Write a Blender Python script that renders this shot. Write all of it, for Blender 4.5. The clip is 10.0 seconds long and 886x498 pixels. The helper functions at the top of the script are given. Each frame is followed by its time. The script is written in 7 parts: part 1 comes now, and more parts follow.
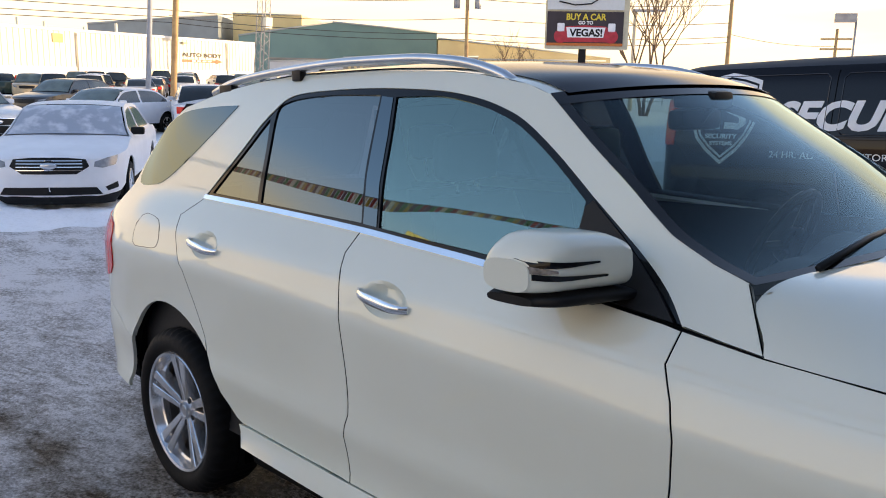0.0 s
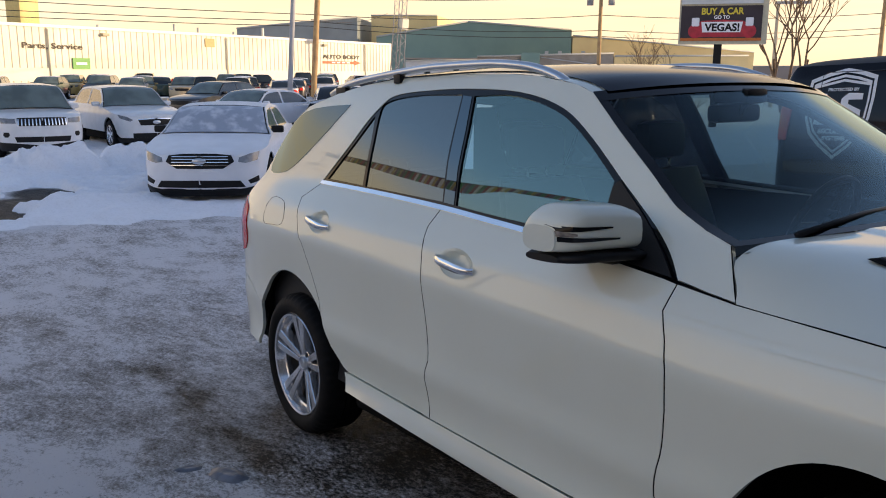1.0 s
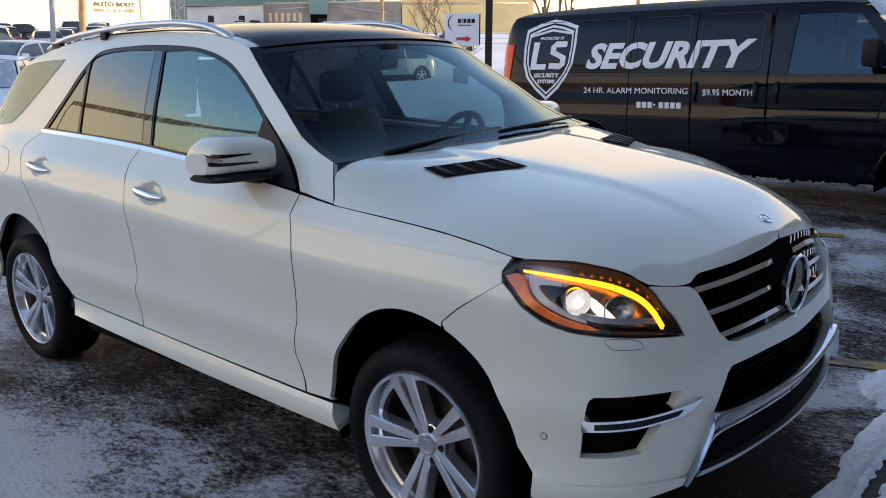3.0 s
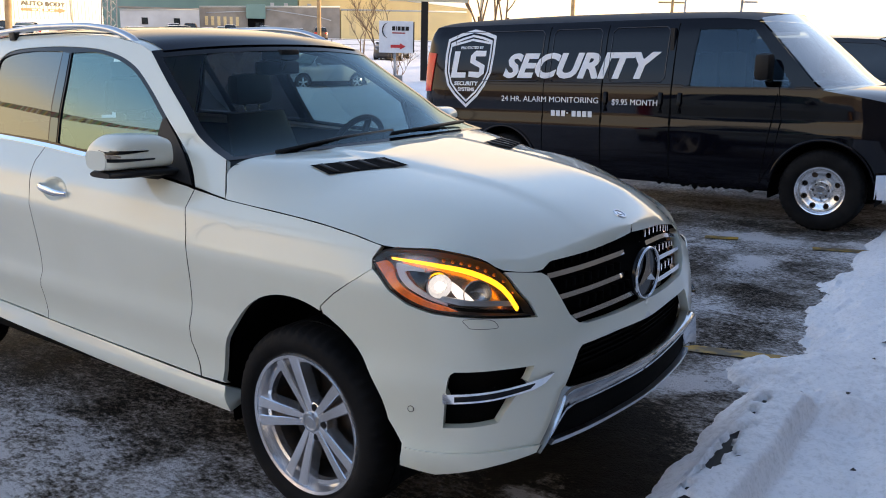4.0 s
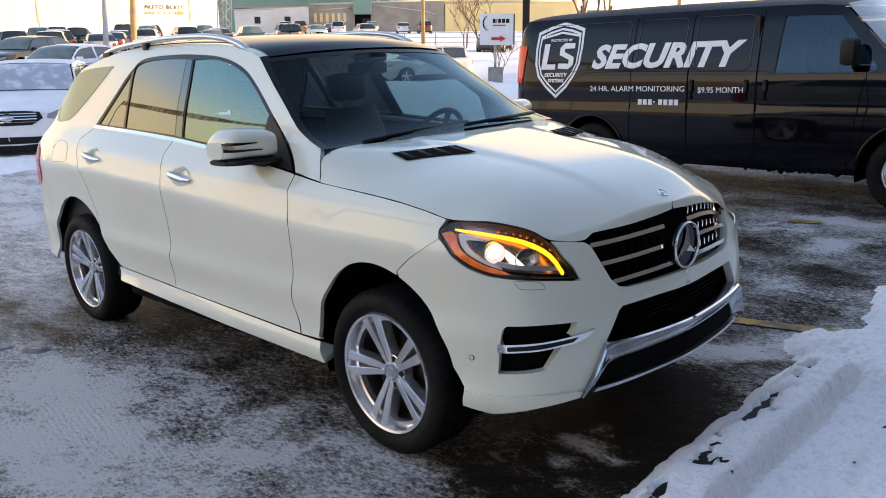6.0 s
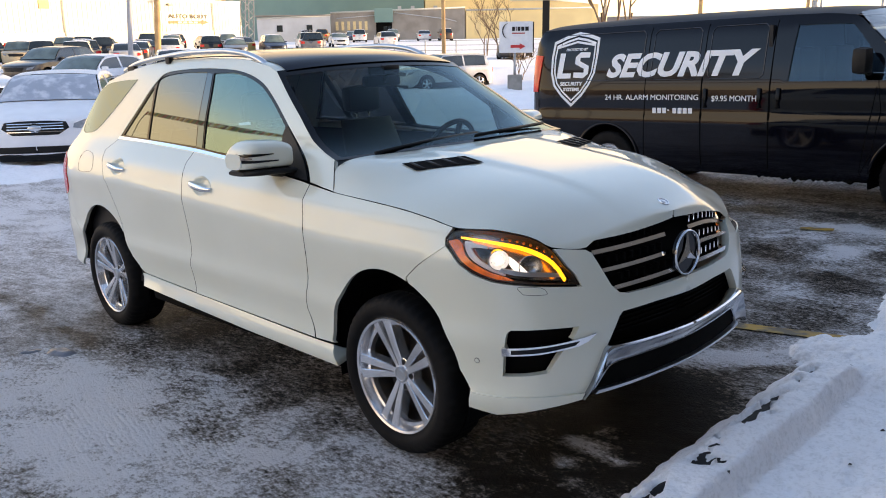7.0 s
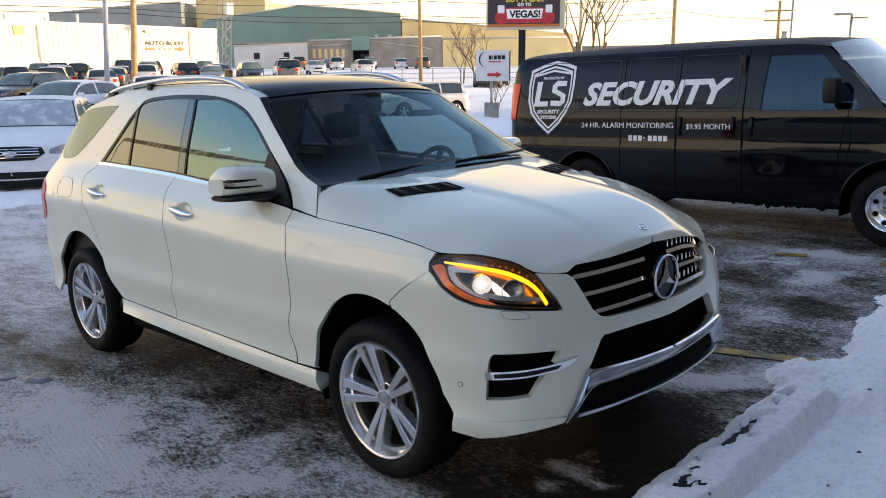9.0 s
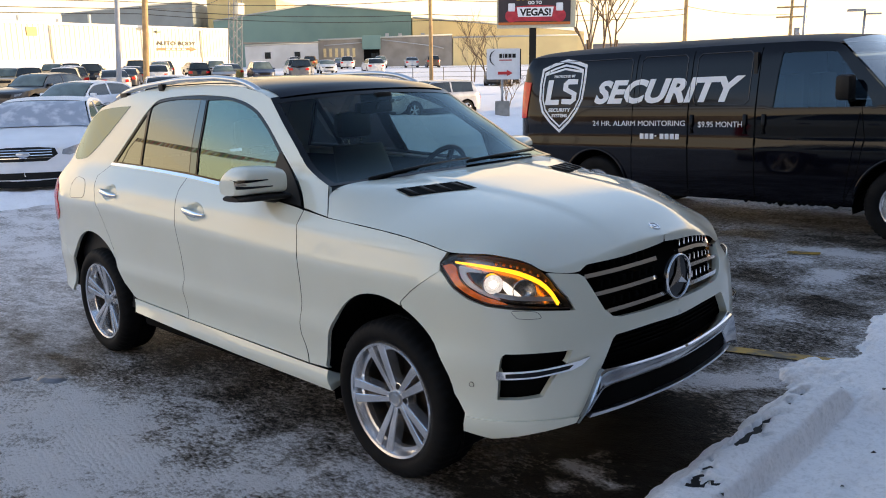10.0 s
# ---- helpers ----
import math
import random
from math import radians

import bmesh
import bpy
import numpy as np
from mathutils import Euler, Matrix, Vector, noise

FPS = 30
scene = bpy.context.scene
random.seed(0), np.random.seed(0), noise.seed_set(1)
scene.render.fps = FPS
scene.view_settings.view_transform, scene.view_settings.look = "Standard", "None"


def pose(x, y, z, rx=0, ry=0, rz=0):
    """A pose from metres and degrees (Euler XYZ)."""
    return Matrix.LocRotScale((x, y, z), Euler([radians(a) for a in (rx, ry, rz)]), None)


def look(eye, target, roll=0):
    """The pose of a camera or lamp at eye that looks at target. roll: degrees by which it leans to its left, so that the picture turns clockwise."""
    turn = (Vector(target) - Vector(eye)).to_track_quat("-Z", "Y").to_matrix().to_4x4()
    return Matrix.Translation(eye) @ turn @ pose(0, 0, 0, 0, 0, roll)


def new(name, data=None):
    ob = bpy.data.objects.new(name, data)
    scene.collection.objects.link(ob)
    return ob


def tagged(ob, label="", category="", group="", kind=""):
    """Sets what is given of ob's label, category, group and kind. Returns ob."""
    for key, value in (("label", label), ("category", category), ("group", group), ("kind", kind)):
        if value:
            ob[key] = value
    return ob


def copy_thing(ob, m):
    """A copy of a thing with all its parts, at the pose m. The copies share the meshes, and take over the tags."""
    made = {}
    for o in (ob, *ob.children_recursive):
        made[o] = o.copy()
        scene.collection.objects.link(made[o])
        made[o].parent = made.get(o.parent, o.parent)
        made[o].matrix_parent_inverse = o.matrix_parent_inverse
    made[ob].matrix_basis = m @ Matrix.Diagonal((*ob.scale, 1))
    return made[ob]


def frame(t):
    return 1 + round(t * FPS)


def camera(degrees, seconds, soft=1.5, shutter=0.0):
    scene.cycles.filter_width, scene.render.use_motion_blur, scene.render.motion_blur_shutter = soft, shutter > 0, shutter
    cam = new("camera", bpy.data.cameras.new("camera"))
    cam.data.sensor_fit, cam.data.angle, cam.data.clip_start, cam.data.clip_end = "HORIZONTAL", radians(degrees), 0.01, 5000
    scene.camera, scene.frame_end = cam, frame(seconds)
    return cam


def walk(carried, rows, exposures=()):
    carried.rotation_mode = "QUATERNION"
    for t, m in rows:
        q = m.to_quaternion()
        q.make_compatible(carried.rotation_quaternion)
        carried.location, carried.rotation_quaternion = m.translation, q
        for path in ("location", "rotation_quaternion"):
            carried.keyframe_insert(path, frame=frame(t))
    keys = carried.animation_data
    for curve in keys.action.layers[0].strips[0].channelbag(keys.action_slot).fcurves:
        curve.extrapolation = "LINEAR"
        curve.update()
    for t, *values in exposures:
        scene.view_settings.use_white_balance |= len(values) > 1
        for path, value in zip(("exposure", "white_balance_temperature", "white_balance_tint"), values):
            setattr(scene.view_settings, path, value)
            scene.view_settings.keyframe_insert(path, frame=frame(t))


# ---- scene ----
cam = camera(55.0, 10.0, soft=1.0)
PATH = [
    (0, (0.353, -2.461, 1.618), (-1.077, -1.102, 1.286), -0.6),
    (0.5, (0.645, -2.535, 1.651), (-0.952, -1.383, 1.303), -1.8),
    (1, (0.884, -2.631, 1.612), (-0.74, -1.512, 1.281), -1.1),
    (1.5, (1.084, -2.714, 1.653), (-0.401, -1.436, 1.254), 0.9),
    (2, (1.368, -2.663, 1.634), (-0.03, -1.292, 1.224), -0.8),
    (2.5, (1.627, -2.642, 1.639), (0.278, -1.228, 1.215), -3.2),
    (3, (1.786, -2.744, 1.619), (0.48, -1.3, 1.162), -1.8),
    (3.2, (1.869, -2.801, 1.6), (0.65, -1.282, 1.147), 0.3),
    (4.3, (2.212, -2.801, 1.62), (1.008, -1.266, 1.179), -0.9),
    (4.5, (2.305, -2.76, 1.621), (1.004, -1.3, 1.2), 0.0),
    (5, (2.416, -2.776, 1.646), (0.992, -1.439, 1.217), -1.9),
    (5.5, (2.455, -2.958, 1.641), (1.086, -1.574, 1.179), -2.2),
    (7, (2.665, -3.115, 1.68), (1.247, -1.775, 1.241), -2.6),
    (7.5, (2.642, -3.153, 1.671), (1.231, -1.803, 1.239), -2.3),
    (8, (2.667, -3.165, 1.675), (1.282, -1.773, 1.298), -2.5),
    (8.5, (2.672, -3.156, 1.675), (1.282, -1.773, 1.281), -2.3),
    (9, (2.67, -3.156, 1.68), (1.283, -1.766, 1.3), -2.3),
    (9.5, (2.662, -3.141, 1.679), (1.281, -1.75, 1.28), -2.2),
    (10, (2.667, -3.152, 1.684), (1.262, -1.781, 1.302), -2.6),
]
EXPOSURE = ((0, 1.68, 7150, 21), (0.5, 1.36, 7050, 21), (1, 1.10, 6900, 22), (2.5, 1.46, 6650, 20), (3, 1.66, 6750, 20), (4.5, 1.90, 7100, 21), (5.5, 1.98, 7250, 21), (7, 2.05, 7500, 21), (8.5, 1.82, 7300, 20), (10, 1.78, 7200, 19))
LOT = pose(0, 0, 0, 0, -2.55, 0)          # the lot falls away behind the car
walk(cam, [(t, LOT @ look(e, g, r)) for t, e, g, r in PATH], EXPOSURE)

# ---- world and sun ----
SUN_DIR = Vector((0.55, 0.83, 0.15)).normalized()      # towards the low sun
world = bpy.data.worlds.new("world")
scene.world = world
world.use_nodes = True
wn = world.node_tree
sky = wn.nodes.new("ShaderNodeTexSky")
sky.sky_type, sky.sun_disc = "NISHITA", False
sky.sun_elevation = math.asin(SUN_DIR.z)
sky.sun_rotation = math.atan2(SUN_DIR.x, SUN_DIR.y)
sky.air_density, sky.dust_density, sky.ozone_density = 0.85, 0.6, 1.3
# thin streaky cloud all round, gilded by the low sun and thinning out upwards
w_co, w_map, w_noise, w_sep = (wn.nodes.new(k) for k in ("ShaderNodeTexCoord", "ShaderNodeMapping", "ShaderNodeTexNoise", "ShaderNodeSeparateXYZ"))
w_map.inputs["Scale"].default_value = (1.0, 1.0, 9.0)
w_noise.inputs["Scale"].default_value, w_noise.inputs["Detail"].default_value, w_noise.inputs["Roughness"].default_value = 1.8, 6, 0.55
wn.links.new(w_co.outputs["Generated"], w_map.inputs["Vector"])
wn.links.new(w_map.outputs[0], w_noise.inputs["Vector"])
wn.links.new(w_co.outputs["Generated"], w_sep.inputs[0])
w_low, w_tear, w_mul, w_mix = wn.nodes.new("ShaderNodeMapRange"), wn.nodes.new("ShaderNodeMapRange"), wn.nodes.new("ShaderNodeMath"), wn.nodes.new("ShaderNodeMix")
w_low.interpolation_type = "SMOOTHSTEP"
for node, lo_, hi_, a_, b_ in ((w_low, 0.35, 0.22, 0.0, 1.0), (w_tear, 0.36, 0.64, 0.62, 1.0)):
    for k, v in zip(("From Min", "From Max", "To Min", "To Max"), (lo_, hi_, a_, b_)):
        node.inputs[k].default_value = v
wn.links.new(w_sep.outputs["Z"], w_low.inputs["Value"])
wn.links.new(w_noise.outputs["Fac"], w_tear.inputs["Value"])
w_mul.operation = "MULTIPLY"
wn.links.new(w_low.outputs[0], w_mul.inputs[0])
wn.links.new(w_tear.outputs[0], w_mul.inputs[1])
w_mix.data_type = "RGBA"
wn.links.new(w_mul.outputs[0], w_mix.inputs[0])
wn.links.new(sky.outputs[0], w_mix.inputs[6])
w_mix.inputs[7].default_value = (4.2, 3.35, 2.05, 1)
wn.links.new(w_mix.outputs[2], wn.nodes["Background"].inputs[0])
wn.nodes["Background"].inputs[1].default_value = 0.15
sun = new("sun", bpy.data.lights.new("sun", "SUN"))
sun.data.energy, sun.data.angle, sun.data.color = 2.6, radians(0.6), (1.0, 0.78, 0.46)
sun.matrix_world = look((0, 0, 60), Vector((0, 0, 60)) - SUN_DIR)


# ---- materials ----
def mat(name, color, rough=0.5, metal=0.0, vary=0.12, scale=8.0, bump=0.0, bscale=60.0, coat=0.0, second=None,
        spec=0.5, emit=0.0, detail=6.0, lo=0.4, hi=0.62, grain=0.0, gscale=50.0):
    """A principled surface with a broad stain and a fine grain in its colour, and a fine relief."""
    m = bpy.data.materials.new(name)
    m.use_nodes = True
    n, l = m.node_tree.nodes, m.node_tree.links
    b = n["Principled BSDF"]
    b.inputs["Roughness"].default_value, b.inputs["Metallic"].default_value = rough, metal
    b.inputs["Specular IOR Level"].default_value = spec
    b.inputs["Coat Weight"].default_value, b.inputs["Coat Roughness"].default_value = coat, 0.04
    co = n.new("ShaderNodeTexCoord")
    c1 = Vector(color)
    c2 = Vector(second) if second else c1 * (1 - vary)
    big = n.new("ShaderNodeTexNoise")
    big.inputs["Scale"].default_value, big.inputs["Detail"].default_value = scale, detail
    l.new(co.outputs["Object"], big.inputs["Vector"])
    r = n.new("ShaderNodeValToRGB")
    r.color_ramp.elements[0].position, r.color_ramp.elements[1].position = lo, hi
    r.color_ramp.elements[0].color, r.color_ramp.elements[1].color = (*c1, 1), (*c2, 1)
    l.new(big.outputs["Fac"], r.inputs["Fac"])
    l.new(r.outputs["Color"], b.inputs["Base Color"])
    if grain:
        sp, sr, mu = n.new("ShaderNodeTexNoise"), n.new("ShaderNodeValToRGB"), n.new("ShaderNodeMix")
        sp.inputs["Scale"].default_value, sp.inputs["Detail"].default_value, sp.inputs["Roughness"].default_value = gscale, 5, 0.75
        sr.color_ramp.elements[0].position, sr.color_ramp.elements[1].position = 0.36, 0.52
        sr.color_ramp.elements[0].color, sr.color_ramp.elements[1].color = (1 - grain, 1 - grain, 1 - grain * 1.05, 1), (1, 1, 1, 1)
        mu.data_type, mu.blend_type = "RGBA", "MULTIPLY"
        mu.inputs[0].default_value = 1.0
        l.new(co.outputs["Object"], sp.inputs["Vector"])
        l.new(sp.outputs["Fac"], sr.inputs["Fac"])
        l.new(r.outputs["Color"], mu.inputs[6])
        l.new(sr.outputs["Color"], mu.inputs[7])
        l.new(mu.outputs[2], b.inputs["Base Color"])
    if bump:
        fine = n.new("ShaderNodeTexNoise")
        fine.inputs["Scale"].default_value, fine.inputs["Detail"].default_value = bscale, 4
        l.new(co.outputs["Object"], fine.inputs["Vector"])
        bp = n.new("ShaderNodeBump")
        bp.inputs["Strength"].default_value, bp.inputs["Distance"].default_value = bump, 0.01
        l.new(fine.outputs["Fac"], bp.inputs["Height"])
        l.new(bp.outputs["Normal"], b.inputs["Normal"])
    if emit:
        b.inputs["Emission Color"].default_value = (*c1, 1)
        b.inputs["Emission Strength"].default_value = emit
    return m


def glass(name, tint, mirror=0.05, sheen=(1, 1, 1), power=5.0):
    """A tinted sheet: clear where seen straight, mirror-like at a slant, the same from both sides."""
    m = bpy.data.materials.new(name)
    m.use_nodes = True
    n, l = m.node_tree.nodes, m.node_tree.links
    n.remove(n["Principled BSDF"])
    tr, gl, lw, mx = (n.new(k) for k in ("ShaderNodeBsdfTransparent", "ShaderNodeBsdfGlossy", "ShaderNodeLayerWeight", "ShaderNodeMixShader"))
    pw, sc = n.new("ShaderNodeMath"), n.new("ShaderNodeMath")
    tr.inputs[0].default_value = (*tint, 1)
    gl.inputs["Roughness"].default_value = 0.015
    gl.inputs["Color"].default_value = (*sheen, 1)
    lw.inputs["Blend"].default_value = 0.5
    pw.operation, pw.inputs[1].default_value = "POWER", power
    sc.operation, sc.inputs[1].default_value, sc.inputs[2].default_value = "MULTIPLY_ADD", 1 - mirror, mirror
    l.new(lw.outputs["Facing"], pw.inputs[0])
    l.new(pw.outputs[0], sc.inputs[0])
    l.new(sc.outputs[0], mx.inputs[0])
    l.new(tr.outputs[0], mx.inputs[1])
    l.new(gl.outputs[0], mx.inputs[2])
    l.new(mx.outputs[0], n["Material Output"].inputs[0])
    return m


PAINT = mat("white_paint", (0.755, 0.775, 0.665), 0.50, scale=2.2, coat=1.0, second=(0.735, 0.755, 0.645), spec=0.25)
PAINT.node_tree.nodes["Principled BSDF"].inputs["Coat IOR"].default_value = 1.65
PAINT.node_tree.nodes["Principled BSDF"].inputs["Coat Roughness"].default_value = 0.02
PAINT_W = mat("plain_white_paint", (0.78, 0.79, 0.80), 0.4, coat=0.6, vary=0.08, scale=4)
BLACK_PAINT = mat("black_paint", (0.0025, 0.0028, 0.006), 0.05, spec=0.30, second=(0.003, 0.0032, 0.006), scale=2)
# lighter than the van's paint, so edge highlights sit in the colour
EDGE_GLINT = mat("pressed_edge_glint", (0.02, 0.022, 0.03), 0.12, spec=0.6, vary=0.1)
FROSTED_ROOF = mat("frosty_black_paint", (0.004, 0.005, 0.010), 0.55, spec=0.2, second=(0.012, 0.013, 0.018), scale=4)
BLACK = mat("black_plastic", (0.006, 0.006, 0.0065), 0.5, spec=0.3, vary=0.3, scale=20, bump=0.05)
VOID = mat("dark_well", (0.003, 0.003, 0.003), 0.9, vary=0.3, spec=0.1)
PIANO = mat("gloss_black", (0.004, 0.005, 0.007), 0.08, vary=0.1, spec=0.22)
EMBLEM = mat("aged_chrome", (0.68, 0.69, 0.71), 0.2, 1.0, vary=0.15, scale=20)
# dimmed and mottled to put dark ground reflections into the chrome colour
DIM_CHROME = mat("dimmed_chrome", (0.50, 0.53, 0.57), 0.13, 1.0, second=(0.30, 0.31, 0.33), scale=9, lo=0.38, hi=0.66)
CHROME = mat("chrome", (0.85, 0.86, 0.88), 0.10, 1.0, vary=0.05, scale=14)
SATIN = mat("satin_aluminium", (0.66, 0.67, 0.69), 0.28, 1.0, vary=0.08, scale=10)
ALLOY = mat("painted_alloy", (0.84, 0.85, 0.88), 0.20, 0.85, second=(0.72, 0.73, 0.75), scale=6, coat=0.5)
RUBBER = mat("tyre_rubber", (0.005, 0.005, 0.0055), 0.7, spec=0.16, second=(0.011, 0.0105, 0.0105), scale=6, bump=0.15, bscale=90)
GLASS_F = glass("tinted_front_glass", (0.33, 0.49, 0.49), 0.19, (0.66, 0.96, 0.90))
GLASS_V = glass("dark_van_glass", (0.30, 0.37, 0.42), 0.06, (0.55, 0.78, 0.95))
GLASS_K = glass("smoked_glass", (0.0, 0.0, 0.0), 0.16, (0.64, 0.82, 0.90))
GLASS_W = glass("windscreen_glass", (0.62, 0.70, 0.71), 0.012, (0.66, 0.90, 1.0), 5.3)
GLASS_D = glass("privacy_glass", (0.03, 0.034, 0.037), 0.17, (0.80, 0.93, 0.94))
GLASS_VW = glass("van_windscreen_glass", (0.85, 0.92, 0.92), 0.22, (0.95, 1.0, 1.0), 4.0)
GLASS_L = glass("lamp_lens", (0.93, 0.94, 0.95), 0.04)
# grey-green of reflected sky put into the pane colour
SKY_GLASS = mat("sky_toned_car_glass", (0.15, 0.20, 0.195), 0.12, vary=0.3, scale=2)
LAMP_CHROME = mat("lamp_reflector", (0.42, 0.41, 0.40), 0.25, 0.9, vary=0.3, scale=18)
GLASS_FAR = mat("dark_car_glass", (0.02, 0.028, 0.032), 0.08, vary=0.3, scale=2, coat=0.5)
FROST = mat("frosted_glass", (0.38, 0.43, 0.51), 0.35, second=(0.66, 0.69, 0.75), scale=4.5, lo=0.46, hi=0.62, bump=0.2, detail=9)
RED = mat("red_lens", (0.80, 0.02, 0.016), 0.2, vary=0.2, coat=0.3, spec=0.3)
AMBER = mat("amber_lens", (0.92, 0.22, 0.02), 0.18, vary=0.25, scale=14, coat=0.8)
# faint glow put into the corner reflector in place of lamp light
CORNER_GLOW = mat("glowing_corner_reflector", (0.90, 0.17, 0.012), 0.2, emit=0.055, vary=0.5, scale=26)
DRL = mat("lit_amber_strip", (1.0, 0.40, 0.014), 0.3, emit=0.8, vary=0.1)
BULB = mat("lit_projector", (1.0, 0.96, 0.84), 0.2, emit=3.0, vary=0.02)
# this bowl glows by itself; the bulb's glare is put into it
GLOW_BOWL = mat("glowing_beam_reflector", (1.0, 0.93, 0.80), 0.3, emit=0.36, vary=0.6, scale=40)
LAMP_GLOW = mat("lit_lens_edge", (0.80, 0.77, 0.70), 0.15, emit=0.27, vary=0.3, scale=30)
BEZEL = mat("bright_bezel", (0.82, 0.82, 0.80), 0.3, vary=0.06)
LEATHER = mat("grey_leather", (0.034, 0.029, 0.025), 0.5, vary=0.2, bump=0.1, bscale=150)
ROOF_GLASS = mat("black_roof_glass", (0.002, 0.004, 0.014), 0.07, vary=0.1, spec=0.03)
TRIM = mat("cabin_trim", (0.007, 0.007, 0.008), 0.65, vary=0.2, bump=0.08)
VINYL = mat("white_vinyl", (0.88, 0.88, 0.90), 0.4, vary=0.04)
BANK_SNOW = mat("fresh_snow", (0.96, 0.96, 0.98), 0.8, second=(0.90, 0.905, 0.94), scale=0.9, lo=0.35, hi=0.75, bump=0.6, bscale=14, grain=0.08, gscale=20)
SNOW = mat("snow", (0.97, 0.955, 0.955), 0.75, second=(0.89, 0.875, 0.885), scale=1.6, lo=0.35, hi=0.75, bump=1.0, bscale=34, grain=0.16, gscale=40)


# ---- small modelling tools ----
def finish(bm, name, material, sharp=38):
    for e in bm.edges:
        e.smooth = not (len(e.link_faces) == 2 and e.calc_face_angle(0) > radians(sharp))
    for f in bm.faces:
        f.smooth = True
    me = bpy.data.meshes.new(name)
    bm.to_mesh(me)
    bm.free()
    me.materials.append(material)
    return me


def part(name, bm, material, parent, label="", sharp=38):
    ob = new(name, finish(bm, name, material, sharp))
    ob.parent = parent
    if label:
        ob["label"] = label
    return ob


def thing(name, m, label, category, group="", kind=""):
    ob = new(name)
    ob.empty_display_size = 0.2
    ob.matrix_world = m
    return tagged(ob, label, category, group, kind)


def solid(name, bm, material, label="", category="", kind="", group="", m=None, sharp=38):
    ob = new(name, finish(bm, name, material, sharp))
    if m is not None:
        ob.matrix_world = m
    return tagged(ob, label, category, group, kind)


def block(x0, x1, y0, y1, z0, z1, bevel=0.0, bm=None, m=None):
    own = bm is None
    bm = bm or bmesh.new()
    made = bmesh.ops.create_cube(bm, size=1)["verts"]
    for v in made:
        v.co = Vector(((x0 + x1) / 2 + v.co.x * (x1 - x0), (y0 + y1) / 2 + v.co.y * (y1 - y0), (z0 + z1) / 2 + v.co.z * (z1 - z0)))
        if m is not None:
            v.co = m @ v.co
    if bevel:
        edges = list({e for v in made for e in v.link_edges})
        bmesh.ops.bevel(bm, geom=edges, offset=bevel, segments=2, affect="EDGES", profile=0.6)
    return bm


def grid_faces(bm, rows, closed=False):
    """Quads between rows of points; returns the rows of vertices."""
    vs = [[bm.verts.new(p) for p in row] for row in rows]
    for a, b in zip(vs, vs[1:]):
        n = len(a)
        for i in range(n if closed else n - 1):
            bm.faces.new((a[i], a[(i + 1) % n], b[(i + 1) % n], b[i]))
    return vs


def tube(points, radius, sides=10, bm=None, flat=1.0, cap=True):
    """A round (or flattened) bar along points."""
    bm = bm or bmesh.new()
    pts = [Vector(p) for p in points]
    rows = []
    for i, p in enumerate(pts):
        d = (pts[min(i + 1, len(pts) - 1)] - pts[max(i - 1, 0)]).normalized()
        side = d.cross(Vector((0, 0, 1)))
        side = side.normalized() if side.length > 1e-3 else Vector((1, 0, 0))
        up = side.cross(d).normalized()
        r = radius[i] if isinstance(radius, (list, tuple)) else radius
        rows.append([p + side * r * math.cos(a) + up * r * flat * math.sin(a) for a in (2 * math.pi * k / sides for k in range(sides))])
    vs = grid_faces(bm, rows, True)
    if cap:
        bm.faces.new(list(reversed(vs[0])))
        bm.faces.new(vs[-1])
    return bm


def lathe(profile, sides=48, bm=None, axis="y"):
    """A turned shape: profile of (radius, along)."""
    bm = bm or bmesh.new()
    rows = []
    for r, a in profile:
        row = []
        for k in range(sides):
            t = 2 * math.pi * k / sides
            c, s = r * math.cos(t), r * math.sin(t)
            row.append((c, a, s) if axis == "y" else (c, s, a) if axis == "z" else (a, c, s))
        rows.append(row)
    grid_faces(bm, rows, True)
    bmesh.ops.remove_doubles(bm, verts=bm.verts, dist=1e-5)
    return bm


def extrude_poly(poly, depth, m, bm=None):
    """A flat outline in x, z made depth thick along y, then placed by m."""
    bm = bm or bmesh.new()
    a = [bm.verts.new(m @ Vector((x, 0, z))) for x, z in poly]
    b = [bm.verts.new(m @ Vector((x, depth, z))) for x, z in poly]
    bm.faces.new(a)
    bm.faces.new(list(reversed(b)))
    for i in range(len(poly)):
        j = (i + 1) % len(poly)
        bm.faces.new((a[j], a[i], b[i], b[j]))
    bmesh.ops.recalc_face_normals(bm, faces=bm.faces)
    return bm


def lettering(text, size, parent, m, material=VINYL, name="lettering", bold=0.0, shear=0.0, width=None, space=1.0):
    """Letters as a thin mesh, lower left corner at m's origin, reading along its x, upright along its y."""
    cu = bpy.data.curves.new(name, "FONT")
    cu.body, cu.size, cu.extrude, cu.offset, cu.shear, cu.space_character = text, size, 0.002, bold, shear, space
    cu.resolution_u = 3
    tmp = new("tmp_text", cu)
    me = bpy.data.meshes.new_from_object(tmp.evaluated_get(bpy.context.evaluated_depsgraph_get()))
    bpy.data.objects.remove(tmp)
    bpy.data.curves.remove(cu)
    xs = [v.co.x for v in me.vertices]
    k = width / (max(xs) - min(xs)) if width else 1.0
    for v in me.vertices:
        v.co.x = (v.co.x - min(xs)) * k
    me.name = name
    me.materials.clear()
    me.materials.append(material)
    ob = new(name, me)
    ob.parent = parent
    ob.matrix_local = m
    return ob


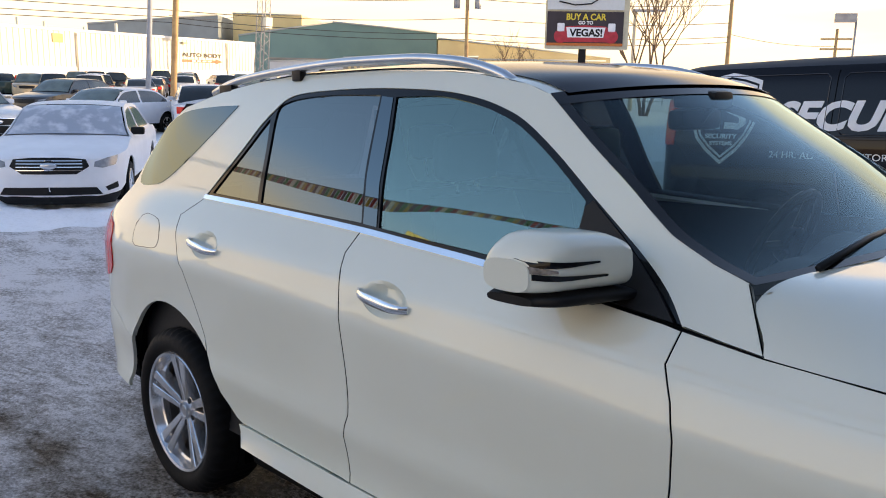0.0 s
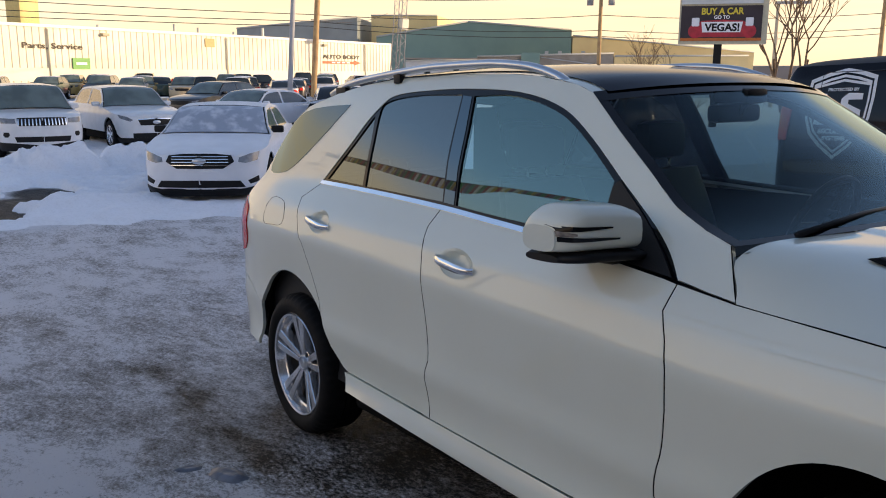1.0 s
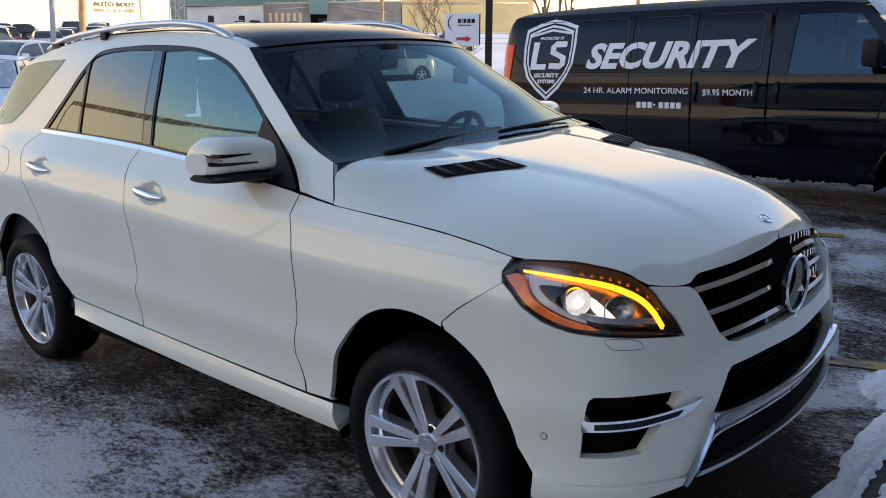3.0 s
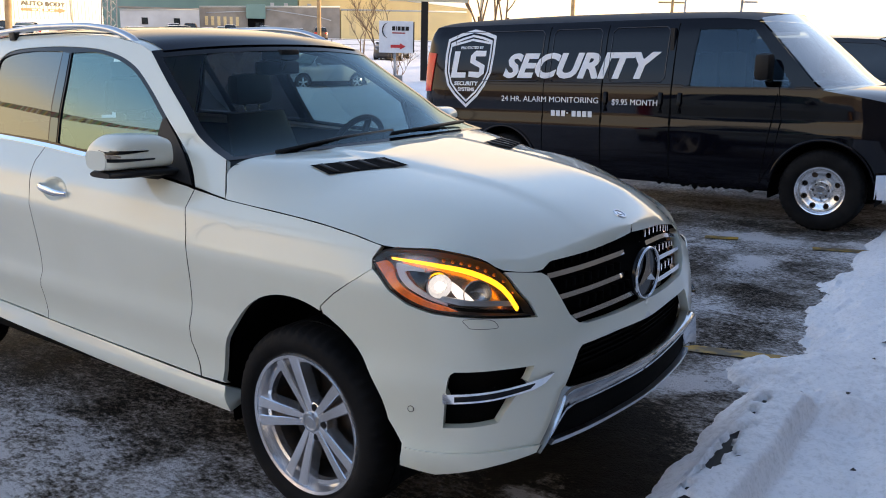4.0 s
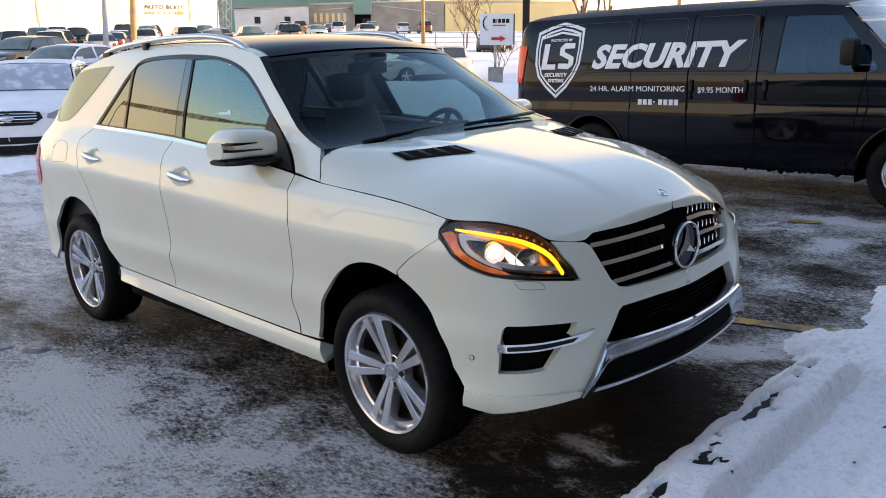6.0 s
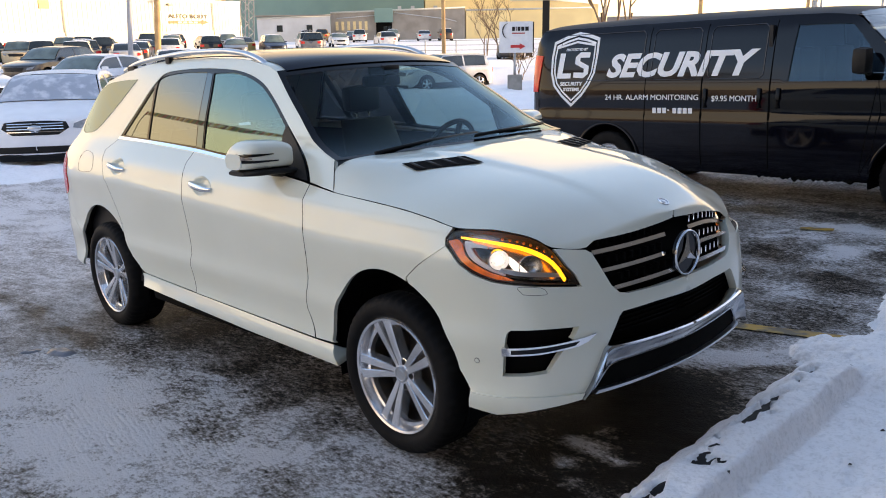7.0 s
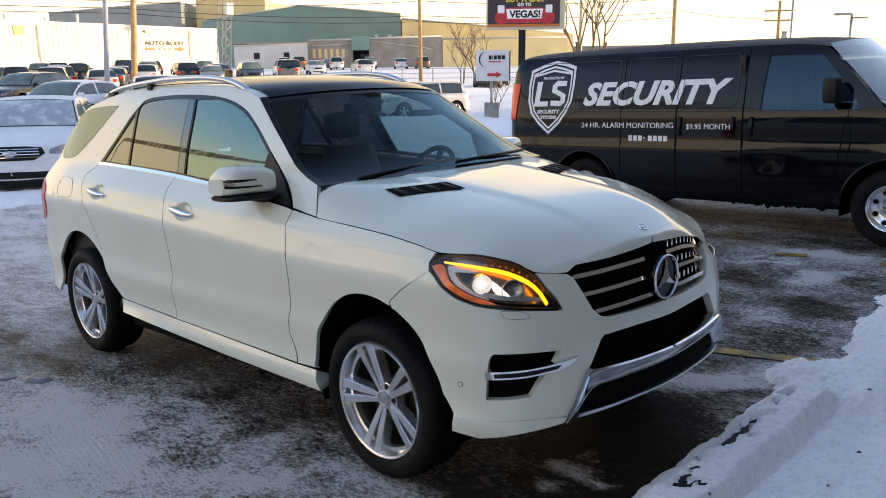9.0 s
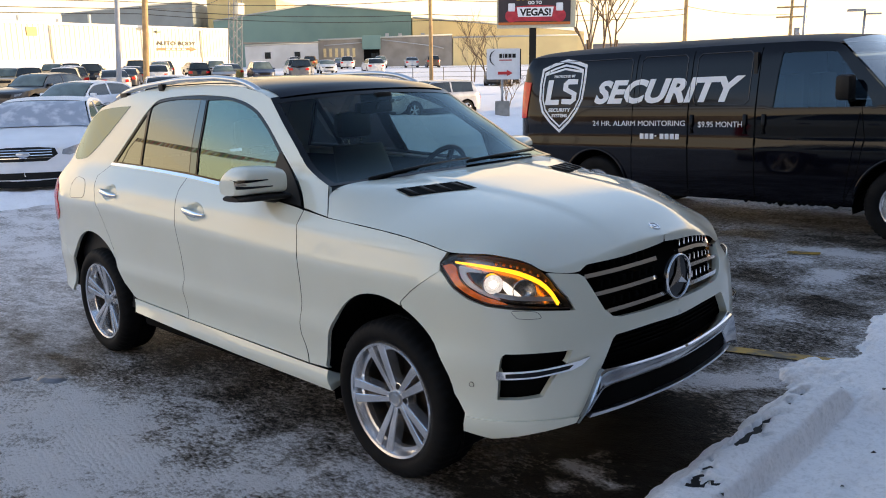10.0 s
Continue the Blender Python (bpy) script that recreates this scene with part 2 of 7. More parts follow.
def curve(keys):
    """A smooth function through (x, y) keys that never overshoots."""
    xs, ys = [float(k[0]) for k in keys], [float(k[1]) for k in keys]
    h = [b - a for a, b in zip(xs, xs[1:])]
    d = [(b - a) / c for a, b, c in zip(ys, ys[1:], h)]
    g = [d[0]] + [0.0] * (len(xs) - 2) + [d[-1]]
    for i in range(1, len(xs) - 1):
        if d[i - 1] * d[i] > 0:
            w1, w2 = 2 * h[i] + h[i - 1], h[i] + 2 * h[i - 1]
            g[i] = (w1 + w2) / (w1 / d[i - 1] + w2 / d[i])

    def f(x):
        if x <= xs[0]:
            return ys[0] + g[0] * (x - xs[0])
        if x >= xs[-1]:
            return ys[-1] + g[-1] * (x - xs[-1])
        i = 0
        while xs[i + 1] < x:
            i += 1
        t = (x - xs[i]) / h[i]
        return (1 + 2 * t) * (1 - t) ** 2 * ys[i] + t * (1 - t) ** 2 * h[i] * g[i] + t * t * (3 - 2 * t) * ys[i + 1] + t * t * (t - 1) * h[i] * g[i + 1]
    return f


def smooth(a, b, x):
    t = min(max((x - a) / (b - a), 0.0), 1.0)
    return t * t * (3 - 2 * t)


class Shell:
    """A car's skin. s runs along the plan outline (from the tail's middle round the right side to the nose's middle, 0 at x = 0),
    z up; sides, front and rear say how far the skin leans in at each height."""

    def __init__(self, plan, side, front, rear, f0=(0.25, 1.0), r0=(-3.4, -3.95)):
        p = [Vector(q) for q in plan]
        p = [Vector((p[1].x, -p[1].y))] + p + [Vector((p[-2].x, -p[-2].y))]
        out = []
        for i in range(1, len(p) - 2):
            p0, p1, p2, p3 = p[i - 1:i + 3]
            a = [0.0]
            for q, r in ((p0, p1), (p1, p2), (p2, p3)):
                a.append(a[-1] + (r - q).length ** 0.5)
            for k in range(24):
                u = a[1] + k / 24 * (a[2] - a[1])
                A = [((a[j + 1] - u) * (p0, p1, p2)[j] + (u - a[j]) * (p1, p2, p3)[j]) / (a[j + 1] - a[j]) for j in range(3)]
                B = [((a[j + 2] - u) * A[j] + (u - a[j]) * A[j + 1]) / (a[j + 2] - a[j]) for j in range(2)]
                out.append(((a[2] - u) * B[0] + (u - a[1]) * B[1]) / (a[2] - a[1]))
        out.append(p[-2])
        self.px, self.py = np.array([q.x for q in out]), np.array([q.y for q in out])
        run = np.r_[0, np.cumsum(np.hypot(np.diff(self.px), np.diff(self.py)))]
        k = int(np.argmin(np.abs(self.px) + 9 * (self.py > -0.5)))
        self.s = run - run[k]
        self.first, self.last = float(self.s[0]), float(self.s[-1])
        self.side, self.front, self.rear, self.f0, self.r0 = side, front, rear, f0, r0

    def at(self, s, z, off=0.0):
        x, y = float(np.interp(s, self.s, self.px)), float(np.interp(s, self.s, self.py))
        tx = np.interp(s + 0.02, self.s, self.px) - np.interp(s - 0.02, self.s, self.px)
        ty = np.interp(s + 0.02, self.s, self.py) - np.interp(s - 0.02, self.s, self.py)
        n = math.hypot(tx, ty) or 1.0
        nx, ny = float(ty / n), float(-tx / n)
        f, r = smooth(*self.f0, s), smooth(*self.r0, s)
        d = self.side(z) * (1 - f) * (1 - r) + self.front(z) * f * (1 - r) + self.rear(z) * r - off
        return Vector((x - nx * d, min(y - ny * d, 0.0) if s > self.last - 0.1 or s < self.first + 0.1 else y - ny * d, z))


def inside(poly, x, y):
    a = np.asarray(poly)
    b = np.roll(a, -1, 0)
    x, y = np.asarray(x)[:, None], np.asarray(y)[:, None]
    hit = ((a[:, 1] > y) != (b[:, 1] > y)) & (x < (b[:, 0] - a[:, 0]) * (y - a[:, 1]) / (b[:, 1] - a[:, 1] + 1e-12) + a[:, 0])
    return hit.sum(1) % 2 == 1


def dense(poly, step):
    out = []
    for i, p in enumerate(poly):
        q = poly[(i + 1) % len(poly)]
        n = max(1, int(math.hypot(q[0] - p[0], q[1] - p[1]) / step + 0.5))
        out += [(p[0] + (q[0] - p[0]) * k / n, p[1] + (q[1] - p[1]) * k / n) for k in range(n)]
    return out


def along(line, step=0.03):
    """An open line with points no more than step apart."""
    out = []
    for p, q in zip(line, line[1:]):
        n = max(1, int(math.dist(p, q) / step + 0.5))
        out += [(p[0] + (q[0] - p[0]) * k / n, p[1] + (q[1] - p[1]) * k / n) for k in range(n)]
    return out + [line[-1]]


def rounded(poly, n=4, keep=()):
    """The outline drawn as a smooth line through its points; those listed in keep stay corners."""
    out, m = [], len(poly)
    for i in range(m):
        p0, p1, p2, p3 = (Vector(poly[(i + k) % m]) for k in (-1, 0, 1, 2))
        if i in keep:
            p0 = p1
        if (i + 1) % m in keep:
            p3 = p2
        for k in range(n):
            t = k / n
            q = 0.5 * (2 * p1 + (p2 - p0) * t + (2 * p0 - 5 * p1 + 4 * p2 - p3) * t * t + (3 * p1 - p0 - 3 * p2 + p3) * t ** 3)
            out.append((q.x, q.y))
    return out


def panel(f, outline, holes=(), step=0.04, thick=0.02, facing=(0, -1, 0), bm=None):
    """A sheet bounded by an outline in (u, v), laid on f(u, v), with a rim turned in by thick."""
    from_bm = bm
    bm = bm or bmesh.new()
    loops = [dense(outline, step)] + [dense(h, step) for h in holes]
    pts, edges = [], []
    for lp in loops:
        k = len(pts)
        pts += lp
        edges += [(k + i, k + (i + 1) % len(lp)) for i in range(len(lp))]
    a = np.array(pts)
    gu, gv = np.meshgrid(np.arange(a[:, 0].min() + step / 2, a[:, 0].max(), step), np.arange(a[:, 1].min() + step / 2, a[:, 1].max(), step))
    gu, gv = gu.ravel(), gv.ravel()
    ok = inside(loops[0], gu, gv)
    for h in loops[1:]:
        ok &= ~inside(h, gu, gv)
    gu, gv = gu[ok], gv[ok]
    if len(gu):
        far = np.min((gu[:, None] - a[None, :, 0]) ** 2 + (gv[:, None] - a[None, :, 1]) ** 2, axis=1) > (0.45 * step) ** 2
        pts = pts + list(zip(gu[far], gv[far]))
    from mathutils.geometry import delaunay_2d_cdt
    vs, _, fs, *_ = delaunay_2d_cdt([Vector(p) for p in pts], edges, [], 0, 1e-6)
    c = np.array([[sum(vs[i].x for i in t) / len(t), sum(vs[i].y for i in t) / len(t)] for t in fs])
    keep = inside(loops[0], c[:, 0], c[:, 1])
    for h in loops[1:]:
        keep &= ~inside(h, c[:, 0], c[:, 1])
    verts = [bm.verts.new(f(v.x, v.y)) for v in vs]
    faces = [bm.faces.new([verts[i] for i in t]) for t, k in zip(fs, keep) if k]
    total = Vector()
    for fc in faces:
        fc.normal_update()
        total += fc.normal * fc.calc_area()
    if total.dot(Vector(facing)) < 0:
        for fc in faces:
            fc.normal_flip()
    for v in verts:
        if not v.link_faces:
            bm.verts.remove(v)
    verts = [v for v in verts if v.is_valid]
    if thick:
        for v in verts:
            v.normal_update()
        inner = {}
        for e in {e for fc in faces for e in fc.edges}:
            if len(e.link_faces) == 1:
                fc = e.link_faces[0]
                lp = [l for l in fc.loops if l.edge == e][0]
                p, q = lp.vert, lp.link_loop_next.vert
                for v in (p, q):
                    if v not in inner:
                        inner[v] = (bm.verts.new(v.co), bm.verts.new(v.co - v.normal * thick))
                bm.faces.new((inner[q][0], inner[p][0], inner[p][1], inner[q][1]))
    return bm


def mirrored(bm):
    """The same mesh on the other side of the car."""
    other = bm.copy()
    for v in other.verts:
        v.co.y = -v.co.y
    bmesh.ops.reverse_faces(other, faces=other.faces)
    return other


def both(name, bm, material, parent, label="", sharp=38):
    """A part on the right side and its twin on the left."""
    other = mirrored(bm)
    return part(name, bm, material, parent, label, sharp), part(name, other, material, parent, label, sharp)


def joined(bm):
    """Both halves in one mesh, welded along the middle."""
    other = mirrored(bm)
    me = bpy.data.meshes.new("half")
    other.to_mesh(me)
    other.free()
    bm.from_mesh(me)
    bpy.data.meshes.remove(me)
    bmesh.ops.remove_doubles(bm, verts=[v for v in bm.verts if abs(v.co.y) < 6e-3], dist=1e-2)
    return bm


# ---- wheels ----
def wheel(parent, x, y, z, radius, rim, width, style, side=-1, turn=1.53):
    """An alloy wheel with tyre, cap and brake; its axle lies along y, the outer face towards side."""
    hub = Matrix.Translation((x, y, z))
    if side > 0:
        hub = hub @ pose(0, 0, 0, 0, 0, 180)
    w = width / 2
    bm = lathe([(rim + 0.012, -w * 0.86), (rim + 0.006, -w * 0.93), (rim - 0.004, -w * 0.90), (rim - 0.008, -w * 0.82), (rim - 0.016, -w * 0.58), (rim - 0.030, -w * 0.56), (rim - 0.032, -w * 0.1), (rim - 0.035, w * 0.8), (rim + 0.012, w * 0.86)], 56)
    if style == "twin":
        lathe([(0.001, -w * 0.58), (0.062, -w * 0.58), (0.074, -w * 0.54), (0.080, -w * 0.2)], 40, bm)
    elif style == "steel":
        lathe([(0.001, -w * 0.42), (0.075, -w * 0.42), (0.085, -w * 0.30), (0.10, -w * 0.36), (rim * 0.51, -w * 0.42)], 40, bm)
        ring = lambda r, n, cx=0.0, cz=0.0: [(cx + r * math.cos(2 * math.pi * k / n), cz + r * math.sin(2 * math.pi * k / n)) for k in range(n)]
        holes = [ring(rim * .125, 12, rim * .72 * math.cos(2 * math.pi * (k + .5) / 8), rim * .72 * math.sin(2 * math.pi * (k + .5) / 8)) for k in range(8)] + [ring(rim * .50, 24)]
        panel(lambda u, v: Vector((u, -w * (.42 + .22 * smooth(rim * .5, rim * .9, math.hypot(u, v))), v)), ring(rim * .985, 40), holes, rim * .09, .012, (0, -1, 0), bm)
        bmesh.ops.remove_doubles(bm, verts=bm.verts, dist=1e-4)
    else:
        for k in range(5):
            a0 = 2 * math.pi * k / 5 + math.pi / 2
            rows = []
            for j in range(5):
                t = j / 4
                r, half = 0.03 + t * (rim - 0.035), 0.035 - 0.008 * t
                rows.append([(r * math.cos(a0) - q * math.sin(a0), -w * 0.66 + dy, r * math.sin(a0) + q * math.cos(a0)) for q, dy in ((-half, 0.04), (-half * 0.7, 0), (half * 0.7, 0), (half, 0.04))])
            grid_faces(bm, rows, True)
        lathe([(0.001, -w * 0.66), (0.06, -w * 0.66), (0.07, -w * 0.3)], 24, bm)
    bmesh.ops.recalc_face_normals(bm, faces=bm.faces)
    for v in bm.verts:
        v.co = hub @ v.co
    rim_ob = part("wheel", bm, ALLOY, parent, "silver alloy wheel" if style != "steel" else "silver steel wheel with round holes")
    bm = lathe([(rim + 0.010, -w * 0.84), (rim + 0.024, -w * 0.97), (rim + (radius - rim) * 0.45, -w * 1.04), (radius - 0.028, -w * 0.97), (radius - 0.010, -w * 0.84), (radius - 0.001, -w * 0.66),
                (radius, -w * 0.2), (radius, -w * 0.17), (radius - 0.008, -w * 0.16), (radius - 0.008, -w * 0.12), (radius, -w * 0.11), (radius, w * 0.66), (radius - 0.012, w * 0.86), (radius - 0.04, w), (rim + 0.01, w * 0.9)], 144)
    for v in bm.verts:                        # notched tread shoulders
        rr = math.hypot(v.co.x, v.co.z)
        if rr > radius - 0.02 and abs(v.co.y) > w * 0.3 and int((math.atan2(v.co.z, v.co.x) + 7) / (2 * math.pi) * 144 + .5) % 3 == 0:
            v.co.x, v.co.z = v.co.x * (1 - 0.009 / rr), v.co.z * (1 - 0.009 / rr)
    bmesh.ops.recalc_face_normals(bm, faces=bm.faces)
    for v in bm.verts:
        v.co = hub @ v.co
    part("tyre", bm, RUBBER, rim_ob, "black winter tyre")
    bm = lathe([(0.001, -w * 0.655), (0.020, -w * 0.655), (0.022, -w * 0.64), (0.027, -w * 0.64), (0.029, -w * 0.67), (0.034, -w * 0.67), (0.037, -w * 0.62), (0.037, -w * 0.5)], 28)
    for v in bm.verts:
        v.co = hub @ v.co
    part("hub_cap", bm, SATIN if style != "steel" else CHROME, rim_ob)
    bm = lathe([(0.05, -w * 0.02), (rim * 0.64, -w * 0.02), (rim * 0.64, w * 0.1), (0.05, w * 0.1)], 40)
    # dark disc closing the barrel, in place of shade behind the spokes
    lathe([(0.04, w * 0.16), (rim - 0.038, w * 0.16)], 40, bm)
    block(-0.12, -0.02, -w * 0.2, w * 0.12, 0.08, rim * 0.74, 0.01, bm)
    for v in bm.verts:
        v.co = hub @ v.co
    part("brake_disc", bm, SATIN_DARK, rim_ob)
    if style == "steel":
        for k in range(8):
            a = 2 * math.pi * k / 8
            bm = lathe([(0.001, -w * 0.50), (0.008, -w * 0.50), (0.010, -w * 0.40)], 8)
            for v in bm.verts:
                v.co = hub @ (v.co + Vector((0.068 * math.cos(a), 0, 0.068 * math.sin(a))))
            part("wheel_nut", bm, BLACK, rim_ob)
    if style == "twin":
        # barrel liner whose dark colour holds the shade inside the wheel
        bm = lathe([(rim - 0.019, -w * 0.555), (rim - 0.034, -w * 0.3), (rim - 0.042, w * 0.0), (rim - 0.044, w * 0.15)], 56)
        for v in bm.verts:
            v.co = hub @ v.co
        part("barrel", bm, SATIN_DARK, rim_ob, "inner barrel coloured dark for the shade behind the spokes")
        for k in range(5):
            a0 = 2 * math.pi * k / 5 + turn
            for sgn in (-1, 1):
                sp = bmesh.new()
                rows = []
                for j in range(9):
                    t = j / 8
                    r = 0.040 + t * (rim - 0.046)
                    inner, outer = 0.0025 + 0.012 * smooth(.2, 1.0, t), 0.024 + 0.036 * t
                    mid, half = sgn * (inner + outer) / 2, (outer - inner) / 2
                    y0 = -w * (0.60 + 0.05 * math.sin(t * math.pi) + 0.25 * t ** 1.6)
                    row = []
                    slit, edge = (mid - half, mid + half) if sgn > 0 else (mid + half, mid - half)
                    for q, dy in ((slit, .05), (slit, .003), (slit + (edge - slit) * .07, 0), (slit + (edge - slit) * .90, .001), (edge, .006), (edge + (edge - slit) * .10, .05)):
                        row.append((r * math.cos(a0) - q * math.sin(a0), y0 + dy, r * math.sin(a0) + q * math.cos(a0)))
                    rows.append(row)
                vs = grid_faces(sp, rows, True)
                sp.faces.new(vs[0])
                sp.faces.new(vs[-1])
                bmesh.ops.recalc_face_normals(sp, faces=sp.faces)
                for v in sp.verts:
                    v.co = hub @ v.co
                part("spoke", sp, ALLOY, rim_ob, sharp=20)
            web = bmesh.new()
            grid_faces(web, [[(r * math.cos(a0) - q * math.sin(a0), -w * yy, r * math.sin(a0) + q * math.cos(a0)) for q in (-.016, 0, .016)] for r, yy in ((.06, .48), (rim * .5, .44), (rim - .02, .50))])
            for v in web.verts:
                v.co = hub @ v.co
            part("spoke_web", web, SATIN_DARK, rim_ob)
        for k in range(5):
            a = 2 * math.pi * (k + 0.5) / 5 + turn
            bm = lathe([(0.001, -w * 0.590), (0.013, -w * 0.590), (0.014, -w * 0.55)], 12)
            for v in bm.verts:
                v.co = hub @ (v.co + Vector((0.058 * math.cos(a), 0, 0.058 * math.sin(a))))
            part("lug_bolt", bm, BLACK, rim_ob)
    return rim_ob


SATIN_DARK = mat("worn_disc_steel", (0.05, 0.048, 0.046), 0.45, 0.8, second=(0.10, 0.07, 0.05), scale=9)


# ---- the white suv ----
PLAN = [(-3.93, 0), (-3.92, -.45), (-3.86, -.70), (-3.72, -.85), (-3.45, -.92), (-2.9, -.95), (-2.2, -.96), (-1.5, -.962), (-.7, -.962), (0, -.958), (.25, -.95),
        (.45, -.928), (.58, -.885), (.69, -.80), (.775, -.65), (.83, -.45), (.86, -.22), (.872, 0)]
SIDE = curve([(.2, .07), (.30, .028), (.38, .010), (.42, .028), (.47, .036), (.54, .030), (.60, .0185), (.625, .0165), (.675, .0255), (.70, .0265), (.80, .017), (.88, .0075), (.935, .0015), (.950, 0), (.958, .0018), (.978, .0085), (1.02, .0225), (1.08, .044), (1.14, .08), (1.20, .12),
              (1.27, 0.165), (1.32, 0.1848), (1.37, 0.2052), (1.42, 0.2261), (1.47, 0.2476), (1.52, 0.2697), (1.57, 0.2924), (1.62, 0.3156), (1.66, 0.3346), (1.72, .368), (1.8, .45)])
FRONT = curve([(.18, .09), (.24, .04), (.30, .012), (.42, 0), (.58, .002), (.70, .012), (.80, .028), (.90, .045), (.97, .065), (1.03, .10), (1.1, .16), (1.25, .4)])
REAR = curve([(.3, .05), (.4, .02), (.55, 0), (.75, .005), (.95, .03), (1.1, .06), (1.25, .12), (1.5, .30), (1.7, .48)])


class CreasedShell(Shell):
    """The flank's crease falls a little towards the front."""

    def at(self, s, z, off=0.0):
        lift = min(max(-.045 - .047 * s, -.03), .072) * smooth(.66, .88, z) * smooth(1.30, 1.04, z)
        p = super().at(s, z - lift, off)
        return Vector((p.x, p.y, z))


SUV = CreasedShell(PLAN, SIDE, FRONT, REAR)


def arch(cx, a, z0, b, t0, t1, n=22):
    return [(cx + a * math.cos(radians(t0 + (t1 - t0) * k / n)), z0 + b * math.sin(radians(t0 + (t1 - t0) * k / n))) for k in range(n + 1)]


def on(off):
    return lambda s, z: SUV.at(s, z, off)


def strip_surface(edge, bow, crown, power):
    """Between the right edge of the car's top and its twin: q from -1 (right) to 1 (left)."""
    def f(s, q):
        e = SUV.at(s, edge(s))
        k = abs(q) ** power(s)
        return Vector((e.x + bow(s) * (1 - q * q), -q * e.y, e.z + crown(s) * (1 - k)))
    return f


def strip_mesh(f, s0, s1, ns, q0=-1.0, q1=1.0, nq=40, ease=False):
    qs = [q0 + (q1 - q0) * k / nq for k in range(nq + 1)]
    if ease:
        qs = [math.copysign(1 - (1 - abs(q)) ** 1.5, q) for q in qs]
    bm = bmesh.new()
    grid_faces(bm, [[f(s0 + (s1 - s0) * k / ns, q) for q in qs] for k in range(ns + 1)])
    bmesh.ops.recalc_face_normals(bm, faces=bm.faces)
    if sum(fc.normal.z for fc in bm.faces) < 0:
        bmesh.ops.reverse_faces(bm, faces=bm.faces)
    return bm


suv = thing("suv", LOT, "pearl white luxury SUV with lit amber running lights, parked", "suv")

G = 0.0025            # half a shut line
FRONT_ARCH = (-.005, .415, .365, .468)
REAR_ARCH = (-2.925, .452, .37, .460)
DOOR_F = [(-.577, 1.136), (-.590, 1.069), (-.560, .998), (-.540, .922), (-.549, .812), (-.575, .642), (-.590, .553), (-.545, .417)]
DOOR_B = [(-1.744, 1.231), (-1.760, 1.168), (-1.727, 1.090), (-1.690, .988), (-1.686, .80), (-1.690, .67), (-1.708, .60), (-1.700, .440)]
DOOR_R = [(-2.800, 1.258), (-2.895, 1.190), (-2.800, 1.091), (-2.715, .996), (-2.60, .74)]
BELT = curve([(-2.80, 1.262), (-2.335, 1.252), (-1.744, 1.231), (-1.455, 1.214), (-1.193, 1.198), (-.595, 1.140)])
GLASS_TOP = [(-2.803, 1.268), (-2.704, 1.372), (-2.624, 1.459), (-2.551, 1.549), (-2.481, 1.612), (-2.418, 1.652), (-2.315, 1.670), (-2.119, 1.678), (-1.876, 1.679), (-1.585, 1.665), (-1.414, 1.641),
             (-1.296, 1.611), (-1.196, 1.573), (-1.073, 1.503), (-.972, 1.437), (-.905, 1.391), (-.815, 1.332), (-.724, 1.270), (-.636, 1.206), (-.578, 1.145)]
GLASS_TOP = rounded(GLASS_TOP, 3, (0, len(GLASS_TOP) - 1))[:-2]
SCREEN = [(-.463, 1.247), (-.552, 1.274), (-.666, 1.323), (-.807, 1.42), (-.961, 1.522), (-1.138, 1.645)]
ROOF_EDGE = [(-1.233, 1.676), (-1.442, 1.710), (-1.632, 1.727), (-2.0, 1.737), (-2.45, 1.735), (-2.69, 1.718), (-2.95, 1.685), (-3.26, 1.622)]


def shift(line, dx):
    return [(x + dx, z) for x, z in line]


bonnet = curve([(-.42, 1.120), (-.381, 1.116), (-.085, 1.099), (.102, 1.086), (.272, 1.066), (.417, 1.042), (.538, 1.042), (.661, 1.026), (.765, 1.000), (.832, .966), (.99, .946), (1.04, .966), (1.231, .967), (1.419, .974), (1.56, .982)])

fender = [(s, bonnet(s) - .8 * G) for s in (-.388, -.2, 0, .15, .272, .378)] + [(.352, 1.004), (.358, .974), (.211, .879), (.141, .823)] + \
    [p for p in arch(*FRONT_ARCH, 70, 172)] + [(-.395, .425), (-.540, .420)] + shift(list(reversed(DOOR_F[:-1])), G)
both("front_fender", panel(on(0), fender, step=0.035), PAINT, suv)

quarter = [(-.574, 1.147), (-.480, 1.132), (-.392, 1.121)] + SCREEN + ROOF_EDGE + [(-3.42, 1.54), (-3.54, 1.40), (-3.60, 1.27), (-3.66, 1.18), (-3.95, 1.13), (-4.0, .95), (-3.95, .76), (-3.60, .70)] + \
    arch(*REAR_ARCH, 149, 44, 18) + shift(list(reversed(DOOR_R)), -G) + GLASS_TOP
both("body_side", panel(on(0), quarter, step=0.035), PAINT, suv)

